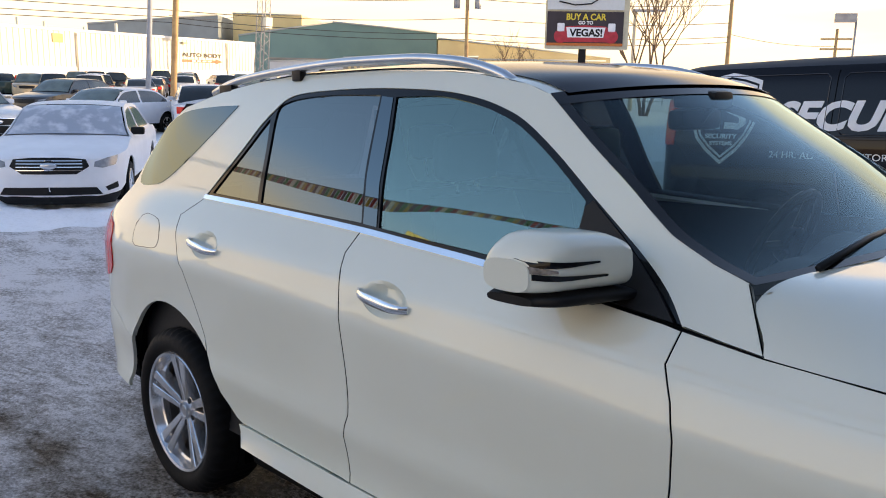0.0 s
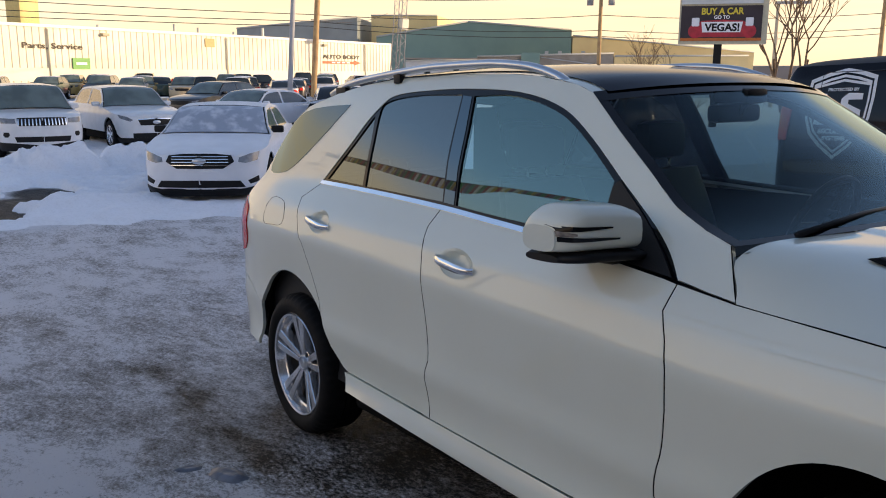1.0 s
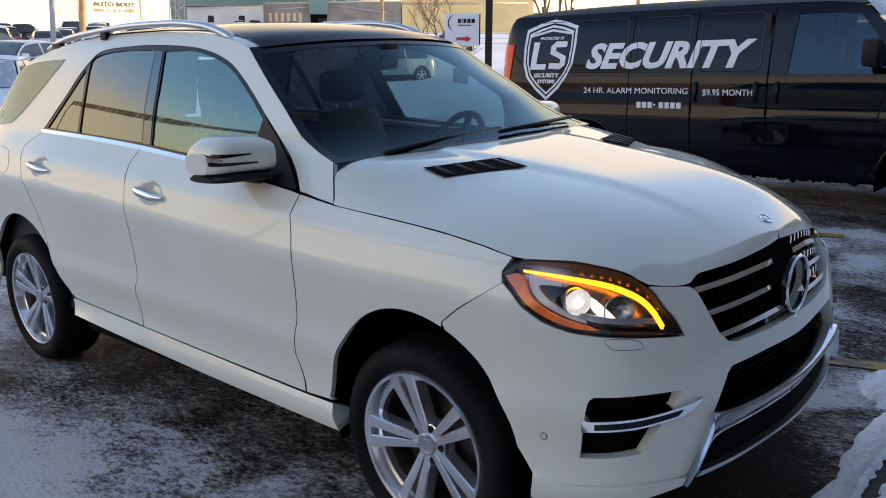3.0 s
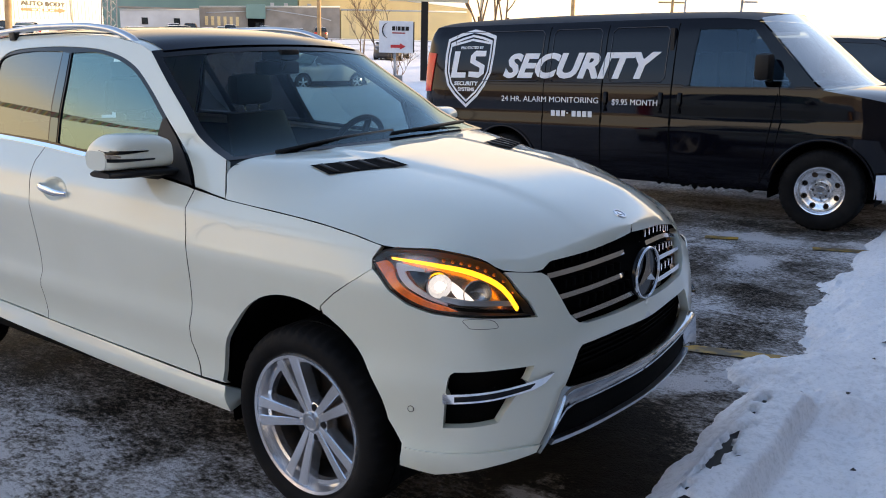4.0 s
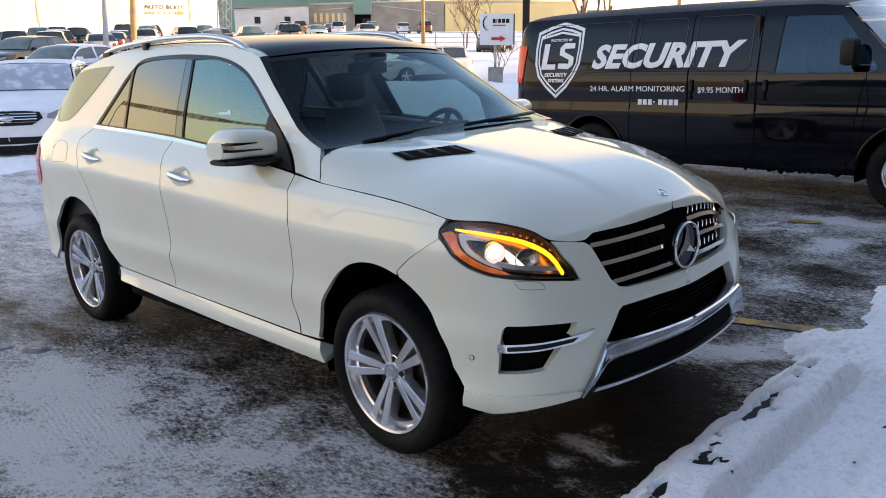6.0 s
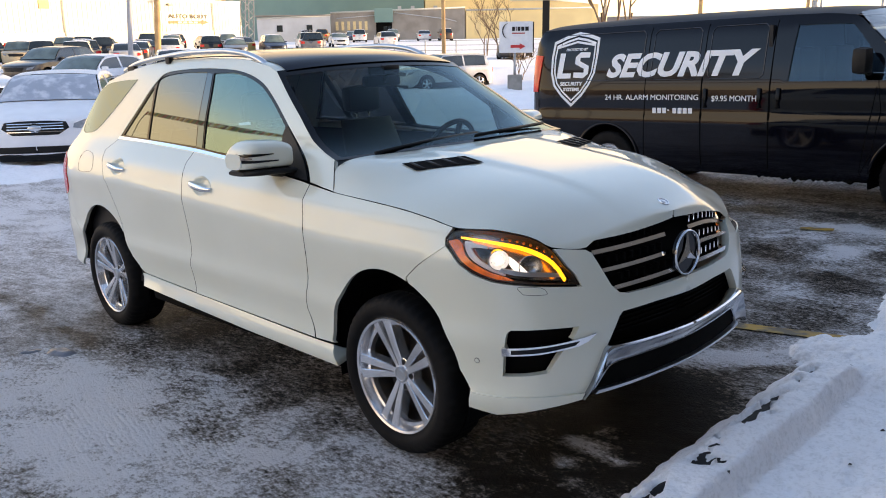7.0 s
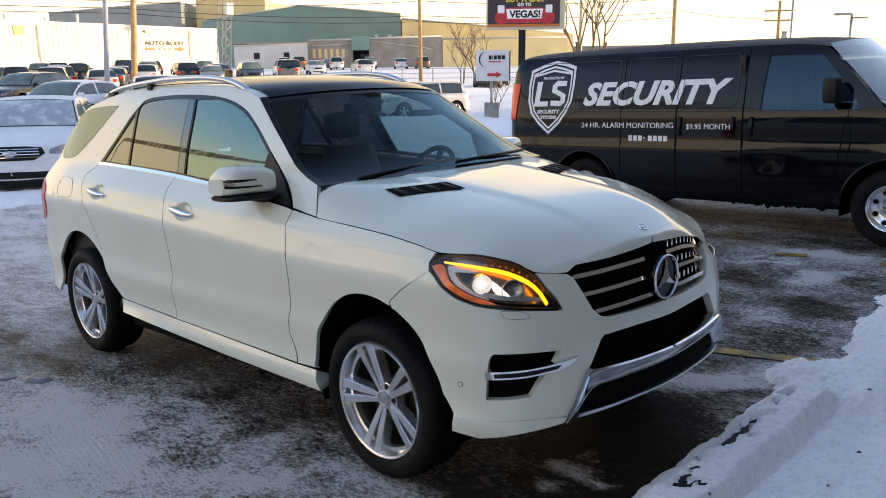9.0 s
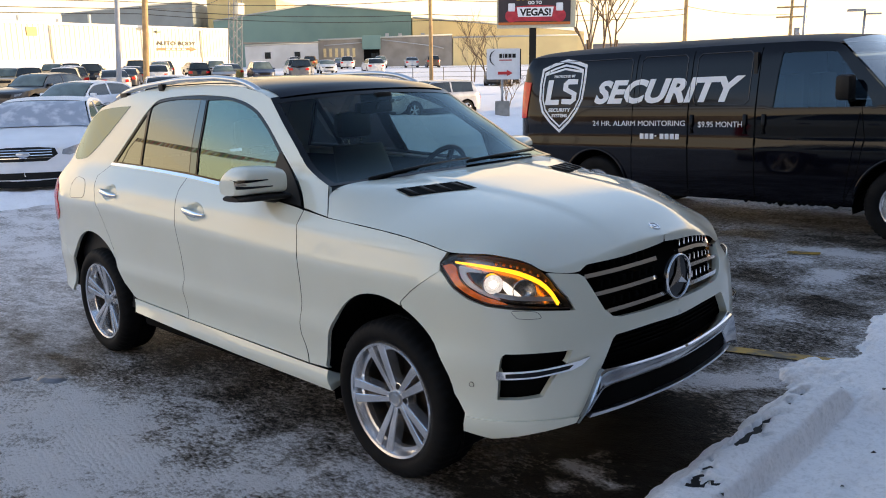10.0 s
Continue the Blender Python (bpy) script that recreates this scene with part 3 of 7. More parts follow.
front_door = shift(DOOR_B, G) + [(-1.2, .431), (-.549, .420)] + shift(list(reversed(DOOR_F[:-1])), -G) + [(s, BELT(s)) for s in (-.62, -.8, -1.0, -1.2, -1.45, -1.6, -1.755)]
rear_door = shift(DOOR_R, G) + arch(*REAR_ARCH, 42, 22, 6) + [(-2.40, .47), (-2.36, .458), (-1.75, .444)] + shift(list(reversed(DOOR_B)), -G) + [(s, BELT(s)) for s in (-1.78, -2.0, -2.335, -2.6)]
doors, HANDLES = {}, {"front_door": (-1.507, 1.066), "rear_door": (-2.577, 1.106)}
for name, outline in (("front_door", front_door), ("rear_door", rear_door)):
    sc, zc = HANDLES[name]
    cup = [(sc + .105 * math.cos(a), zc + .050 * math.sin(a) - .010 * math.cos(a)) for a in (2 * math.pi * k / 24 for k in range(24))]
    doors[name] = both(name, panel(on(0), outline, (cup,), 0.035, 0.03), PAINT, suv)
sill = [(-2.365, .4565), (-1.745, .4425), (-.545, .4185), (-.385, .4195), (-.352, .328), (-1.167, .345), (-2.318, .385)]
both("sill", panel(on(0.012), sill, step=0.03, thick=0.10), PAINT, suv, "white plastic sill skirt")

for line in (DOOR_F, DOOR_B, DOOR_R, [(-.574, 1.142), (-.48, 1.128), (-.39, 1.117)], [(-.390, 1.118), (-.463, 1.245)]):
    both("shut_line", tube([SUV.at(s, z, -.0012) for s, z in along(line)], .0019, 5), VOID, suv)

# bumper with its side intakes
intake = rounded([(.600, .482), (.700, .487), (.782, .495), (.841, .574), (.893, .625), (.915, .662), (.78, .668), (.640, .668), (.622, .652), (.612, .60)], 3, (0, 2, 5, 7))
LAMP = rounded([(.346, 1.001), (.381, 1.028), (.430, 1.039), (.538, 1.039), (.661, 1.023), (.765, .997), (.814, .970), (.847, .940), (.879, .894), (.914, .858), (.941, .815), (.798, .832),
                (.658, .846), (.569, .857), (.488, .881), (.428, .920), (.388, .958)], 5, (0, 10))
bumper = [(.1455, .8215), (.214, .8765), (.360, .9735), (.390, .951), (.428, .914), (.488, .875), (.569, .851), (.658, .840), (.798, .826), (.948, .809), (.921, .862), (.886, .898), (.855, .944), (.838, .961), (.99, .940),
          (1.016, .925), (1.048, .868), (1.092, .790), (1.13, .757), (1.177, .746), (1.353, .739), (1.48, .740), (1.561, .742), (1.561, .676), (1.343, .682), (1.136, .682), (1.116, .668), (1.048, .57), (.975, .41),
          (.918, .368), (.755, .352), (.574, .324), (.459, .338), (.455, .412)] + [p for p in arch(*FRONT_ARCH, 14, 68, 12)]
bump_bm = joined(panel(on(0), bumper, (intake,), 0.03, 0.035, (0.6, -0.6, 0)))
front_bumper = part("front_bumper", bump_bm, PAINT, suv)
lip = [(.456, .344), (.574, .330), (.755, .357), (.915, .372), (.93, .395), (.75, .405), (.58, .405), (.462, .405)]
both("bumper_lip", panel(on(0.010), lip, step=0.03, thick=0.08, facing=(0.6, -0.6, 0)), PAINT, front_bumper)
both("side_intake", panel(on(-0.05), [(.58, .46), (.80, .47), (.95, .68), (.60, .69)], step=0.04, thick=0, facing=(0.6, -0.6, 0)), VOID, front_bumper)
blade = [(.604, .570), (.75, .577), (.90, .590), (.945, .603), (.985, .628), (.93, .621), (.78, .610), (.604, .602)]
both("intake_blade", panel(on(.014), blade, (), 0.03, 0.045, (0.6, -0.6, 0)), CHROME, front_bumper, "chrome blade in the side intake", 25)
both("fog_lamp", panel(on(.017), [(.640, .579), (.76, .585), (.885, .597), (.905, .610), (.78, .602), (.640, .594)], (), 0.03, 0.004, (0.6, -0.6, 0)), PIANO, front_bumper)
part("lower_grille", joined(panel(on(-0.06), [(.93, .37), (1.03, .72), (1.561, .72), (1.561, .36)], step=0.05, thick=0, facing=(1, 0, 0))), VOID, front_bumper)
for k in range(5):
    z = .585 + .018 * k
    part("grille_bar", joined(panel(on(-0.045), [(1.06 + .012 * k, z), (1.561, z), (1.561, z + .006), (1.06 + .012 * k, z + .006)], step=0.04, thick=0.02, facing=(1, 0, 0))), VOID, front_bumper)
skid_top = curve([(.915, .370), (.96, .43), (1.0, .502), (1.036, .562), (1.06, .566), (1.16, .561), (1.35, .553), (1.561, .549)])
skid_low = curve([(.915, .366), (.985, .386), (1.03, .43), (1.075, .468), (1.13, .477), (1.35, .474), (1.561, .472)])
bm = bmesh.new()
rows = []
for s in np.linspace(.918, 1.561, 84):
    row = []
    for v, off in ((0, -.03), (0, .010), (.03, .020), (.10, .026), (.16, .025), (.45, .010), (.72, -.003), (.92, -.014), (.97, -.013), (1, -.018), (1, -.05)):
        row.append(SUV.at(s, skid_top(s) + (skid_low(s) - skid_top(s)) * v, off))
    rows.append(row)
grid_faces(bm, rows)
bmesh.ops.recalc_face_normals(bm, faces=bm.faces)
if sum(f.normal.x for f in bm.faces) < 0:
    bmesh.ops.reverse_faces(bm, faces=bm.faces)
part("skid_plate", joined(bm), DIM_CHROME, front_bumper, "chrome skid plate trim", 24)
part("lower_mesh", joined(panel(on(-0.022), [(1.0, .385), (1.06, .49), (1.561, .49), (1.561, .38)], step=0.04, thick=0, facing=(1, 0, 0))), VOID, front_bumper)
part("lower_lip", joined(panel(on(0.0), [(1.0, .388), (1.3, .384), (1.561, .382), (1.561, .372), (1.3, .373), (.985, .374)], step=0.03, thick=0.06, facing=(1, -0.3, 0))), SATIN, front_bumper)
both("parking_sensor", lathe([(.001, 0), (.0085, 0), (.0092, .003)], 14), PAINT, front_bumper)
for o in [o for o in front_bumper.children if o.name.startswith("parking_sensor")]:
    sg = 1 if o.name.endswith("001") else -1
    p = SUV.at(.490, .534, .003)
    o.matrix_local = Matrix.Translation((p.x, p.y if sg < 0 else -p.y, p.z)) @ pose(0, 0, 0, 0, 0, 20 * -sg)
    part("ring", lathe([(.0092, .001), (.0098, -.0010), (.0106, .0), (.0108, .003)], 18), SATIN_DARK, o)


def seam(points, off=0.001, r=0.0022):
    return tube([SUV.at(s, z, off) for s, z in points], r, 5)


both("washer_cover", seam(rounded([(.672, .833), (.764, .826), (.790, .806), (.780, .798), (.70, .803), (.684, .812)], 3) + [(.672, .833)], .0, .0009), BLACK, front_bumper)

# headlamp
for sg in (1, -1):
    def fit_side(bm, sg=sg):
        if sg < 0:
            for v in bm.verts:
                v.co.y = -v.co.y
            bmesh.ops.reverse_faces(bm, faces=bm.faces)
        return bm
    fx = (0.6, -0.6, 0)
    cx, cz = .66, .93
    inner = [(cx + (s - cx) * .98, cz + (z - cz) * .968) for s, z in LAMP]
    lamp = part("headlamp", fit_side(panel(on(-0.004), LAMP, (inner,), 0.025, 0.05, fx)), BLACK, suv, "lit headlamp with amber light strip")
    part("housing", fit_side(panel(on(-0.085), LAMP, (), 0.03, 0, fx)), LAMP_CHROME, lamp)
    part("lens", fit_side(panel(on(-0.006), inner, (), 0.03, 0, fx)), GLASS_L, lamp).visible_shadow = False
    line = curve([(.40, 1.005), (.505, .998), (.614, .985), (.70, .969), (.787, .940), (.838, .908), (.872, .870), (.895, .830)])
    strip = [(s, line(s) + .003 + .004 * (s - .40) / .49) for s in np.linspace(.405, .893, 20)] + [(s - .004, line(s) - .003 - .006 * (s - .40) / .49) for s in np.linspace(.890, .412, 20)]
    part("light_strip", fit_side(panel(on(-0.028), strip, (), 0.02, 0.012, fx)), DRL, lamp, "glowing amber strip")
    refl = rounded([(.360, .990), (.400, 1.000), (.424, .985), (.442, .950), (.484, .916), (.550, .886), (.615, .869), (.655, .854), (.575, .862), (.492, .888), (.435, .923), (.393, .960)], 3, (0, 2, 7))
    part("side_reflector", fit_side(panel(on(-0.013), refl, (), 0.02, 0.01, fx)), CORNER_GLOW, lamp, "orange corner reflector with a faint added glow")
    for k in range(9):
        s = .60 + .034 * k
        p = SUV.at(s, line(s) + .015 + .006 * k / 8, -0.022)
        bm = lathe([(.001, 0), (.004, .002), (.006, .008)], 8)
        for v in bm.verts:
            v.co = p + pose(0, 0, 0, 0, 0, 35) @ v.co
        part("led_lens", fit_side(bm), AMBER, lamp)
    bezel = rounded([(.426, .988), (.444, .950), (.486, .917), (.552, .887), (.618, .869), (.616, .875), (.560, .897), (.500, .930), (.468, .957), (.466, .971), (.530, .970), (.528, .978), (.452, .990)], 3, (4, 5, 10, 11))
    part("bezel", fit_side(panel(on(-0.030), bezel, (), 0.02, 0.01, fx)), BEZEL, lamp)
    part("inner_shade", fit_side(panel(on(-0.042), [(.466, .970), (.548, .964), (.552, .912), (.566, .896), (.503, .929)], (), 0.02, 0.01, fx)), PIANO, lamp)
    ctr = SUV.at(.583, .928, -0.045)
    aim = pose(0, 0, 0, 0, 0, 55)
    for nm, prof, mt in (("projector_ring", [(.029, .006), (.033, -.002), (.038, -.012), (.042, .0), (.040, .03)], CHROME), ("projector_lens", [(.001, -.010), (.014, -.009), (.024, -.002), (.030, .010)], LAMP_GLOW),
                         ("projector_bulb", [(.001, -.017), (.007, -.016), (.013, -.012), (.015, -.006)], BULB)):
        bm = lathe(prof, 28)
        for v in bm.verts:
            v.co = ctr + aim @ v.co
        part(nm, fit_side(bm), mt, lamp)
    ctr2 = SUV.at(.735, .895, -0.055)
    bm = lathe([(.001, .024), (.022, .020), (.038, .004), (.043, -.010), (.046, -.008)], 28)
    for v in bm.verts:
        v.co = ctr2 + pose(0, 0, 0, 0, 0, 50) @ v.co
    part("reflector_bowl", fit_side(bm), LAMP_CHROME, lamp)
    beam = rounded([(.622, .938), (.650, .927), (.688, .900), (.722, .874), (.690, .868), (.655, .884), (.632, .905)], 3, (3,))
    part("main_beam_reflector", fit_side(panel(on(-0.050), beam, (), 0.015, 0.01, fx)), GLOW_BOWL, lamp, "main beam reflector glowing in place of the bulb's glare")
    part("lower_bezel", fit_side(panel(on(-0.035), [(.58, .885), (.66, .868), (.80, .855), (.885, .845), (.87, .862), (.80, .872), (.70, .880), (.60, .897)], (), 0.02, 0.01, fx)), SATIN, lamp)

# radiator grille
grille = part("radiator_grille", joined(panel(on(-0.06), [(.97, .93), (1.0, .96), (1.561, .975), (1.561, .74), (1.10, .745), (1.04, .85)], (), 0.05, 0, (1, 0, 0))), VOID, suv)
g_edge = curve([(.745, 1.155), (.79, 1.092), (.87, 1.050), (.93, 1.018)])
for z in (.915, .842, .768):
    a, b = g_edge(z) + .004, 1.47 if z > .8 else 1.561
    bm = bmesh.new()
    for lo, hi, off in ((0, .016, -.008),):
        panel(on(off), [(a, z), (a + .2, z + .002), (b, z + .006), (b, z + .006 + hi), (a + .2, z + hi + .002), (a - .008, z + hi)], (), 0.03, 0.035, (1, 0, 0), bm)
    both("louvre", bm, CHROME, grille, "satin silver louvre")
    for k in range(8):
        s = a + .05 + k * .047
        p = SUV.at(s, z + .038, -0.034)
        bm = block(-.012, .012, -.004, .004, -.015, .015, 0.002)
        for v in bm.verts:
            v.co = p + v.co
        far_bm = mirrored(bm)
        # near fins near-black, far fins chrome: shade and glint set by material
        part("grille_fin", bm, VOID, grille)
        part("grille_fin", far_bm, CHROME, grille)
STAR = Vector((.853, 0, .842))
bm = bmesh.new()
rows = []
for k in range(56):
    t = 2 * math.pi * k / 56
    rows.append([STAR + Vector((dx, (.092 + dr) * math.cos(t), (.092 + dr) * math.sin(t))) for dr, dx in ((-.0045, 0), (-.002, .006), (.002, .006), (.0045, 0), (.002, -.006), (-.002, -.006))])
rows.append(rows[0])
grid_faces(bm, rows, True)
bmesh.ops.remove_doubles(bm, verts=bm.verts, dist=1e-5)
for k in range(3):
    t = math.pi / 2 + 2 * math.pi * k / 3
    d, n = Vector((0, math.cos(t), math.sin(t))), Vector((0, -math.sin(t), math.cos(t)))
    v = [bm.verts.new(STAR + q) for q in (n * .022 + d * .012, Vector((.014, 0, 0)), -n * .022 + d * .012, d * .088 + Vector((.001, 0, 0)))]
    bm.faces.new((v[0], v[1], v[3]))
    bm.faces.new((v[1], v[2], v[3]))
bmesh.ops.recalc_face_normals(bm, faces=bm.faces)
emblem = part("emblem", bm, EMBLEM, grille, "round chrome emblem", 15)
bm = lathe([(.001, 0), (.088, 0), (.090, -.012)], 40, axis="x")
for v in bm.verts:
    v.co = v.co + STAR + Vector((-.006, 0, 0))
part("emblem_disc", bm, PIANO, emblem)

# bonnet
crown_z = curve([(-.47, 1.261), (-.2, 1.236), (.1, 1.20), (.4, 1.156), (.6, 1.103), (.735, 1.043), (.79, 1.008), (.803, .984)])
bow_b = curve([(-.45, .085), (-.2, .05), (.1, .01), (.3, 0), (1.6, 0)])
hood_f = strip_surface(lambda s: bonnet(s) + .5 * G, bow_b, lambda s: max(crown_z(SUV.at(s, bonnet(s)).x + bow_b(s)) - bonnet(s), 0.0),
                       curve([(-.45, 16), (-.2, 6), (0, 3.6), (.417, 4.1), (.83, 2.5), (1.56, 2)]))


def lowered_corner(p):
    """Lowers the driver's side front corner, off symmetry, to meet its outline in view."""
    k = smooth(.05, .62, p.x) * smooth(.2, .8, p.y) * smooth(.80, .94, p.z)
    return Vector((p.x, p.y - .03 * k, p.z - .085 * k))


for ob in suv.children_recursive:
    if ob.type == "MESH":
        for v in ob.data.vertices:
            v.co = lowered_corner(v.co)


def hood_pt(s, q):
    p = hood_f(s - .060 * (1 - smooth(.93, 1.0, abs(q))) * smooth(.0, -.39, s), q)
    dome = 0.010 * (smooth(.30, .36, abs(p.y) * (1.0 + .25 * p.x)) - 1) * smooth(.80, .55, p.x) * -1
    p.z += dome * 0.6
    return lowered_corner(p)


hood = part("bonnet", strip_mesh(hood_pt, -.392, 1.556, 70, -1, 1, 72, True), PAINT, suv, sharp=50)
for sg in (-1, 1):
    base = [(-.205, .632), (-.100, .640), (.030, .345), (-.105, .336)]
    def hz(x, y):
        s = x
        for _ in range(8):
            q = -y / SUV.at(s, bonnet(s)).y
            s += x - hood_pt(s, q).x
        return hood_pt(s, q).z
    poly = [Vector((x, sg * y, hz(x, y) + .005)) for x, y in base]
    bm = bmesh.new()
    bm.faces.new([bm.verts.new(p) for p in (poly if sg < 0 else poly[::-1])])
    bmesh.ops.inset_region(bm, faces=bm.faces[:], thickness=0.010, depth=-0.002)
    bmesh.ops.recalc_face_normals(bm, faces=bm.faces)
    if sum(f.normal.z for f in bm.faces) < 0:
        bmesh.ops.reverse_faces(bm, faces=bm.faces)
    vent = part("bonnet_vent", bm, VOID, suv, "black louvred bonnet vent")
    for k in range(4):
        t = (k + .5) / 4
        a, b = poly[0].lerp(poly[3], t), poly[1].lerp(poly[2], t)
        bm = tube([a.lerp(b, .07) + Vector((0, 0, .001)), a.lerp(b, .93) + Vector((0, 0, .001))], .012, 6, flat=.35)
        part("slat", bm, BLACK, vent)
p = Vector((.735, 0, crown_z(.735) + .002))
bm = lathe([(.001, .004), (.008, .004), (.011, .001), (.018, .001), (.021, .004), (.025, .004), (.027, .0), (.027, -.006)], 28, axis="z")
for v in bm.verts:
    v.co = p + pose(0, 0, 0, 0, 26, 0) @ v.co
part("bonnet_badge", bm, SATIN, hood)

# windscreen, roof, rear
scr = curve([(-s, z) for s, z in SCREEN])
rf = curve([(-s, z) for s, z in SCREEN[-1:] + ROOF_EDGE])
screen_f = strip_surface(lambda s: scr(-s), curve([(-1.14, .10), (-.8, .13), (-.45, .11)]), curve([(-1.14, .028), (-.8, .030), (-.45, .012)]), lambda s: 2.2)
roof_f = strip_surface(lambda s: rf(-s), curve([(-3.3, -.06), (-2.8, 0), (-1.8, .04), (-1.14, .10)]), curve([(-3.3, .03), (-2.4, .040), (-1.14, .030)]), lambda s: 2.4)
part("windscreen", strip_mesh(screen_f, -.462, -1.128, 26, -.965, .965, 30), GLASS_W, suv, "clear windscreen").visible_shadow = False
bm = bmesh.new()
for q0, q1 in ((-1, -.955), (.955, 1)):
    grid_faces(bm, [[screen_f(-.45 - .69 * k / 20, q0 + (q1 - q0) * j / 2) + Vector((0, 0, .002)) for j in range(3)] for k in range(21)])
for s0, s1 in ((-.45, -.475), (-1.095, -1.14)):
    grid_faces(bm, [[screen_f(s0 + (s1 - s0) * j / 2, -1 + 2 * k / 30) + Vector((0, 0, .003)) for j in range(3)] for k in range(31)])
part("screen_surround", bm, PIANO, suv)
part("roof", strip_mesh(roof_f, -1.14, -3.25, 40, -1, 1, 36), PAINT, suv)
bm = strip_mesh(lambda s, q: roof_f(s, q) + Vector((0, 0, .004)), -1.125, -3.1, 40, -.93, .93, 30)
part("glass_roof", bm, ROOF_GLASS, suv, "black panoramic glass roof")
rear_glass = lambda t, q: Vector((-3.36 - .34 * t - .05 * (1 - q * q), q * (.60 + .16 * t), 1.64 - .42 * t))
part("rear_window", strip_mesh(rear_glass, 0, 1, 8, -.93, .93, 12), GLASS_D, suv)
bm = bmesh.new()
grid_faces(bm, [[(-3.22 - .22 * (1.6 - z), y0 + (SUV.at(-3.25, z, -.03).y - y0) * k / 3, z) for k in range(4)] for y0, z in ((-.50, 1.15), (-.48, 1.3), (-.46, 1.45), (-.44, 1.6))])
both("tailgate_lining", bm, TRIM, suv)
bm = bmesh.new()
grid_faces(bm, [[SUV.at(s, z) for s in np.linspace(SUV.first, -3.93, 12)] for z in np.linspace(.34, 1.22, 12)])
part("tailgate", joined(bm), PAINT, suv)
bm = strip_mesh(lambda t, q: Vector((-3.22 - .30 * t, q * .60, 1.655 - .03 * t + .03 * (1 - q * q))), 0, 1, 4, -1, 1, 12)
part("roof_spoiler", bm, PAINT, suv)
both("rear_lamp", panel(on(0.006), rounded([(-3.47, 1.03), (-3.60, 1.125), (-4.15, 1.13), (-4.2, .93), (-3.9, .84), (-3.57, .86)], 3), (), 0.04, 0.02, (-.4, -.8, 0)), RED, suv, "red rear lamp")
both("rear_bumper_side", panel(on(0.001), [(-3.60, .697), (-3.98, .757), (-4.0, .37), (-3.46, .37)] + arch(*REAR_ARCH, 181, 149, 10), (), 0.04, 0.015), PAINT, suv)

# side glass and its trim
def pane(off):
    """The flank's curve carried straight down to the belt, as the door glass runs."""
    def f(s, z):
        z0 = BELT(s) + .090
        if z >= z0:
            return SUV.at(s, z, off)
        a, b = SUV.at(s, z0, off), SUV.at(s, z0 + .06, off)
        return a + (b - a) * ((z - z0) / .06)
    return f


quarter_glass = [(-2.757, 1.282), (-2.680, 1.368), (-2.605, 1.452), (-2.535, 1.538), (-2.506, 1.572), (-2.498, 1.572), (-2.458, 1.464), (-2.428, 1.343), (-2.406, 1.272)]
rear_glass_o = [(-2.382, 1.271), (-1.770, 1.252), (-1.822, 1.40), (-1.848, 1.53), (-1.872, 1.655), (-2.119, 1.660), (-2.31, 1.652), (-2.430, 1.634), (-2.470, 1.600), (-2.436, 1.464), (-2.405, 1.343)]
front_glass_o = [(-1.680, 1.246), (-1.722, 1.377), (-1.752, 1.522), (-1.788, 1.648), (-1.585, 1.648), (-1.424, 1.624), (-1.308, 1.594), (-1.208, 1.556), (-1.085, 1.486), (-.984, 1.418), (-.930, 1.38), (-.925, 1.190), (-1.193, 1.217), (-1.455, 1.231)]
quarter_glass, rear_glass_o, front_glass_o = rounded(quarter_glass, 3, (0, 4, 5, 8)), rounded(rear_glass_o, 3, (0, 1, 4)), rounded(front_glass_o, 3, (0, 3, 10, 11))
ring = GLASS_TOP + [(s, BELT(s) + .006) for s in (-.60, -.9, -1.2, -1.5, -1.764, -2.1, -2.4, -2.79)]
both("window_trim", panel(pane(-0.004), ring, (quarter_glass, rear_glass_o, front_glass_o), 0.03, 0.02), PIANO, suv, "gloss black window surround")
for nm, o, g in (("quarter_window", quarter_glass, GLASS_D), ("rear_door_window", rear_glass_o, GLASS_D), ("front_door_window", front_glass_o, GLASS_F)):
    for w in both(nm, panel(pane(-0.010), o, (), 0.02, 0), g, suv):
        w.visible_shadow = False
both("pillar_cover", panel(pane(-.0015), [(-1.758, 1.252), (-1.690, 1.248), (-1.735, 1.377), (-1.765, 1.522), (-1.800, 1.646), (-1.860, 1.652), (-1.835, 1.53), (-1.809, 1.40)], (), 0.03, 0.002), GLASS_K, suv, "gloss black door pillar cover")
belt_strip = [(s, BELT(s) - .002) for s in np.linspace(-2.80, -.93, 24)] + [(s, BELT(s) + .014) for s in np.linspace(-.93, -2.80, 24)]
both("belt_moulding", panel(on(0.006), belt_strip, (), 0.03, 0.012), CHROME, suv, "bright belt moulding")
dglass = rounded([(-3.52, 1.283), (-3.321, 1.284), (-3.192, 1.319), (-3.008, 1.437), (-2.770, 1.628), (-3.02, 1.622), (-3.263, 1.598), (-3.42, 1.526), (-3.523, 1.393)], 3, (4,))
both("cargo_window", panel(on(0.003), dglass, (), 0.04, 0.006), GLASS_K, suv, "dark cargo window")
both("filler_flap", seam(rounded([(-3.22, 1.163), (-3.085, 1.165), (-3.008, 1.14), (-2.965, 1.088), (-2.98, 1.054), (-3.08, 1.046), (-3.20, 1.052)], 3) + [(-3.22, 1.163)], .0, .0013), SATIN_DARK, suv)

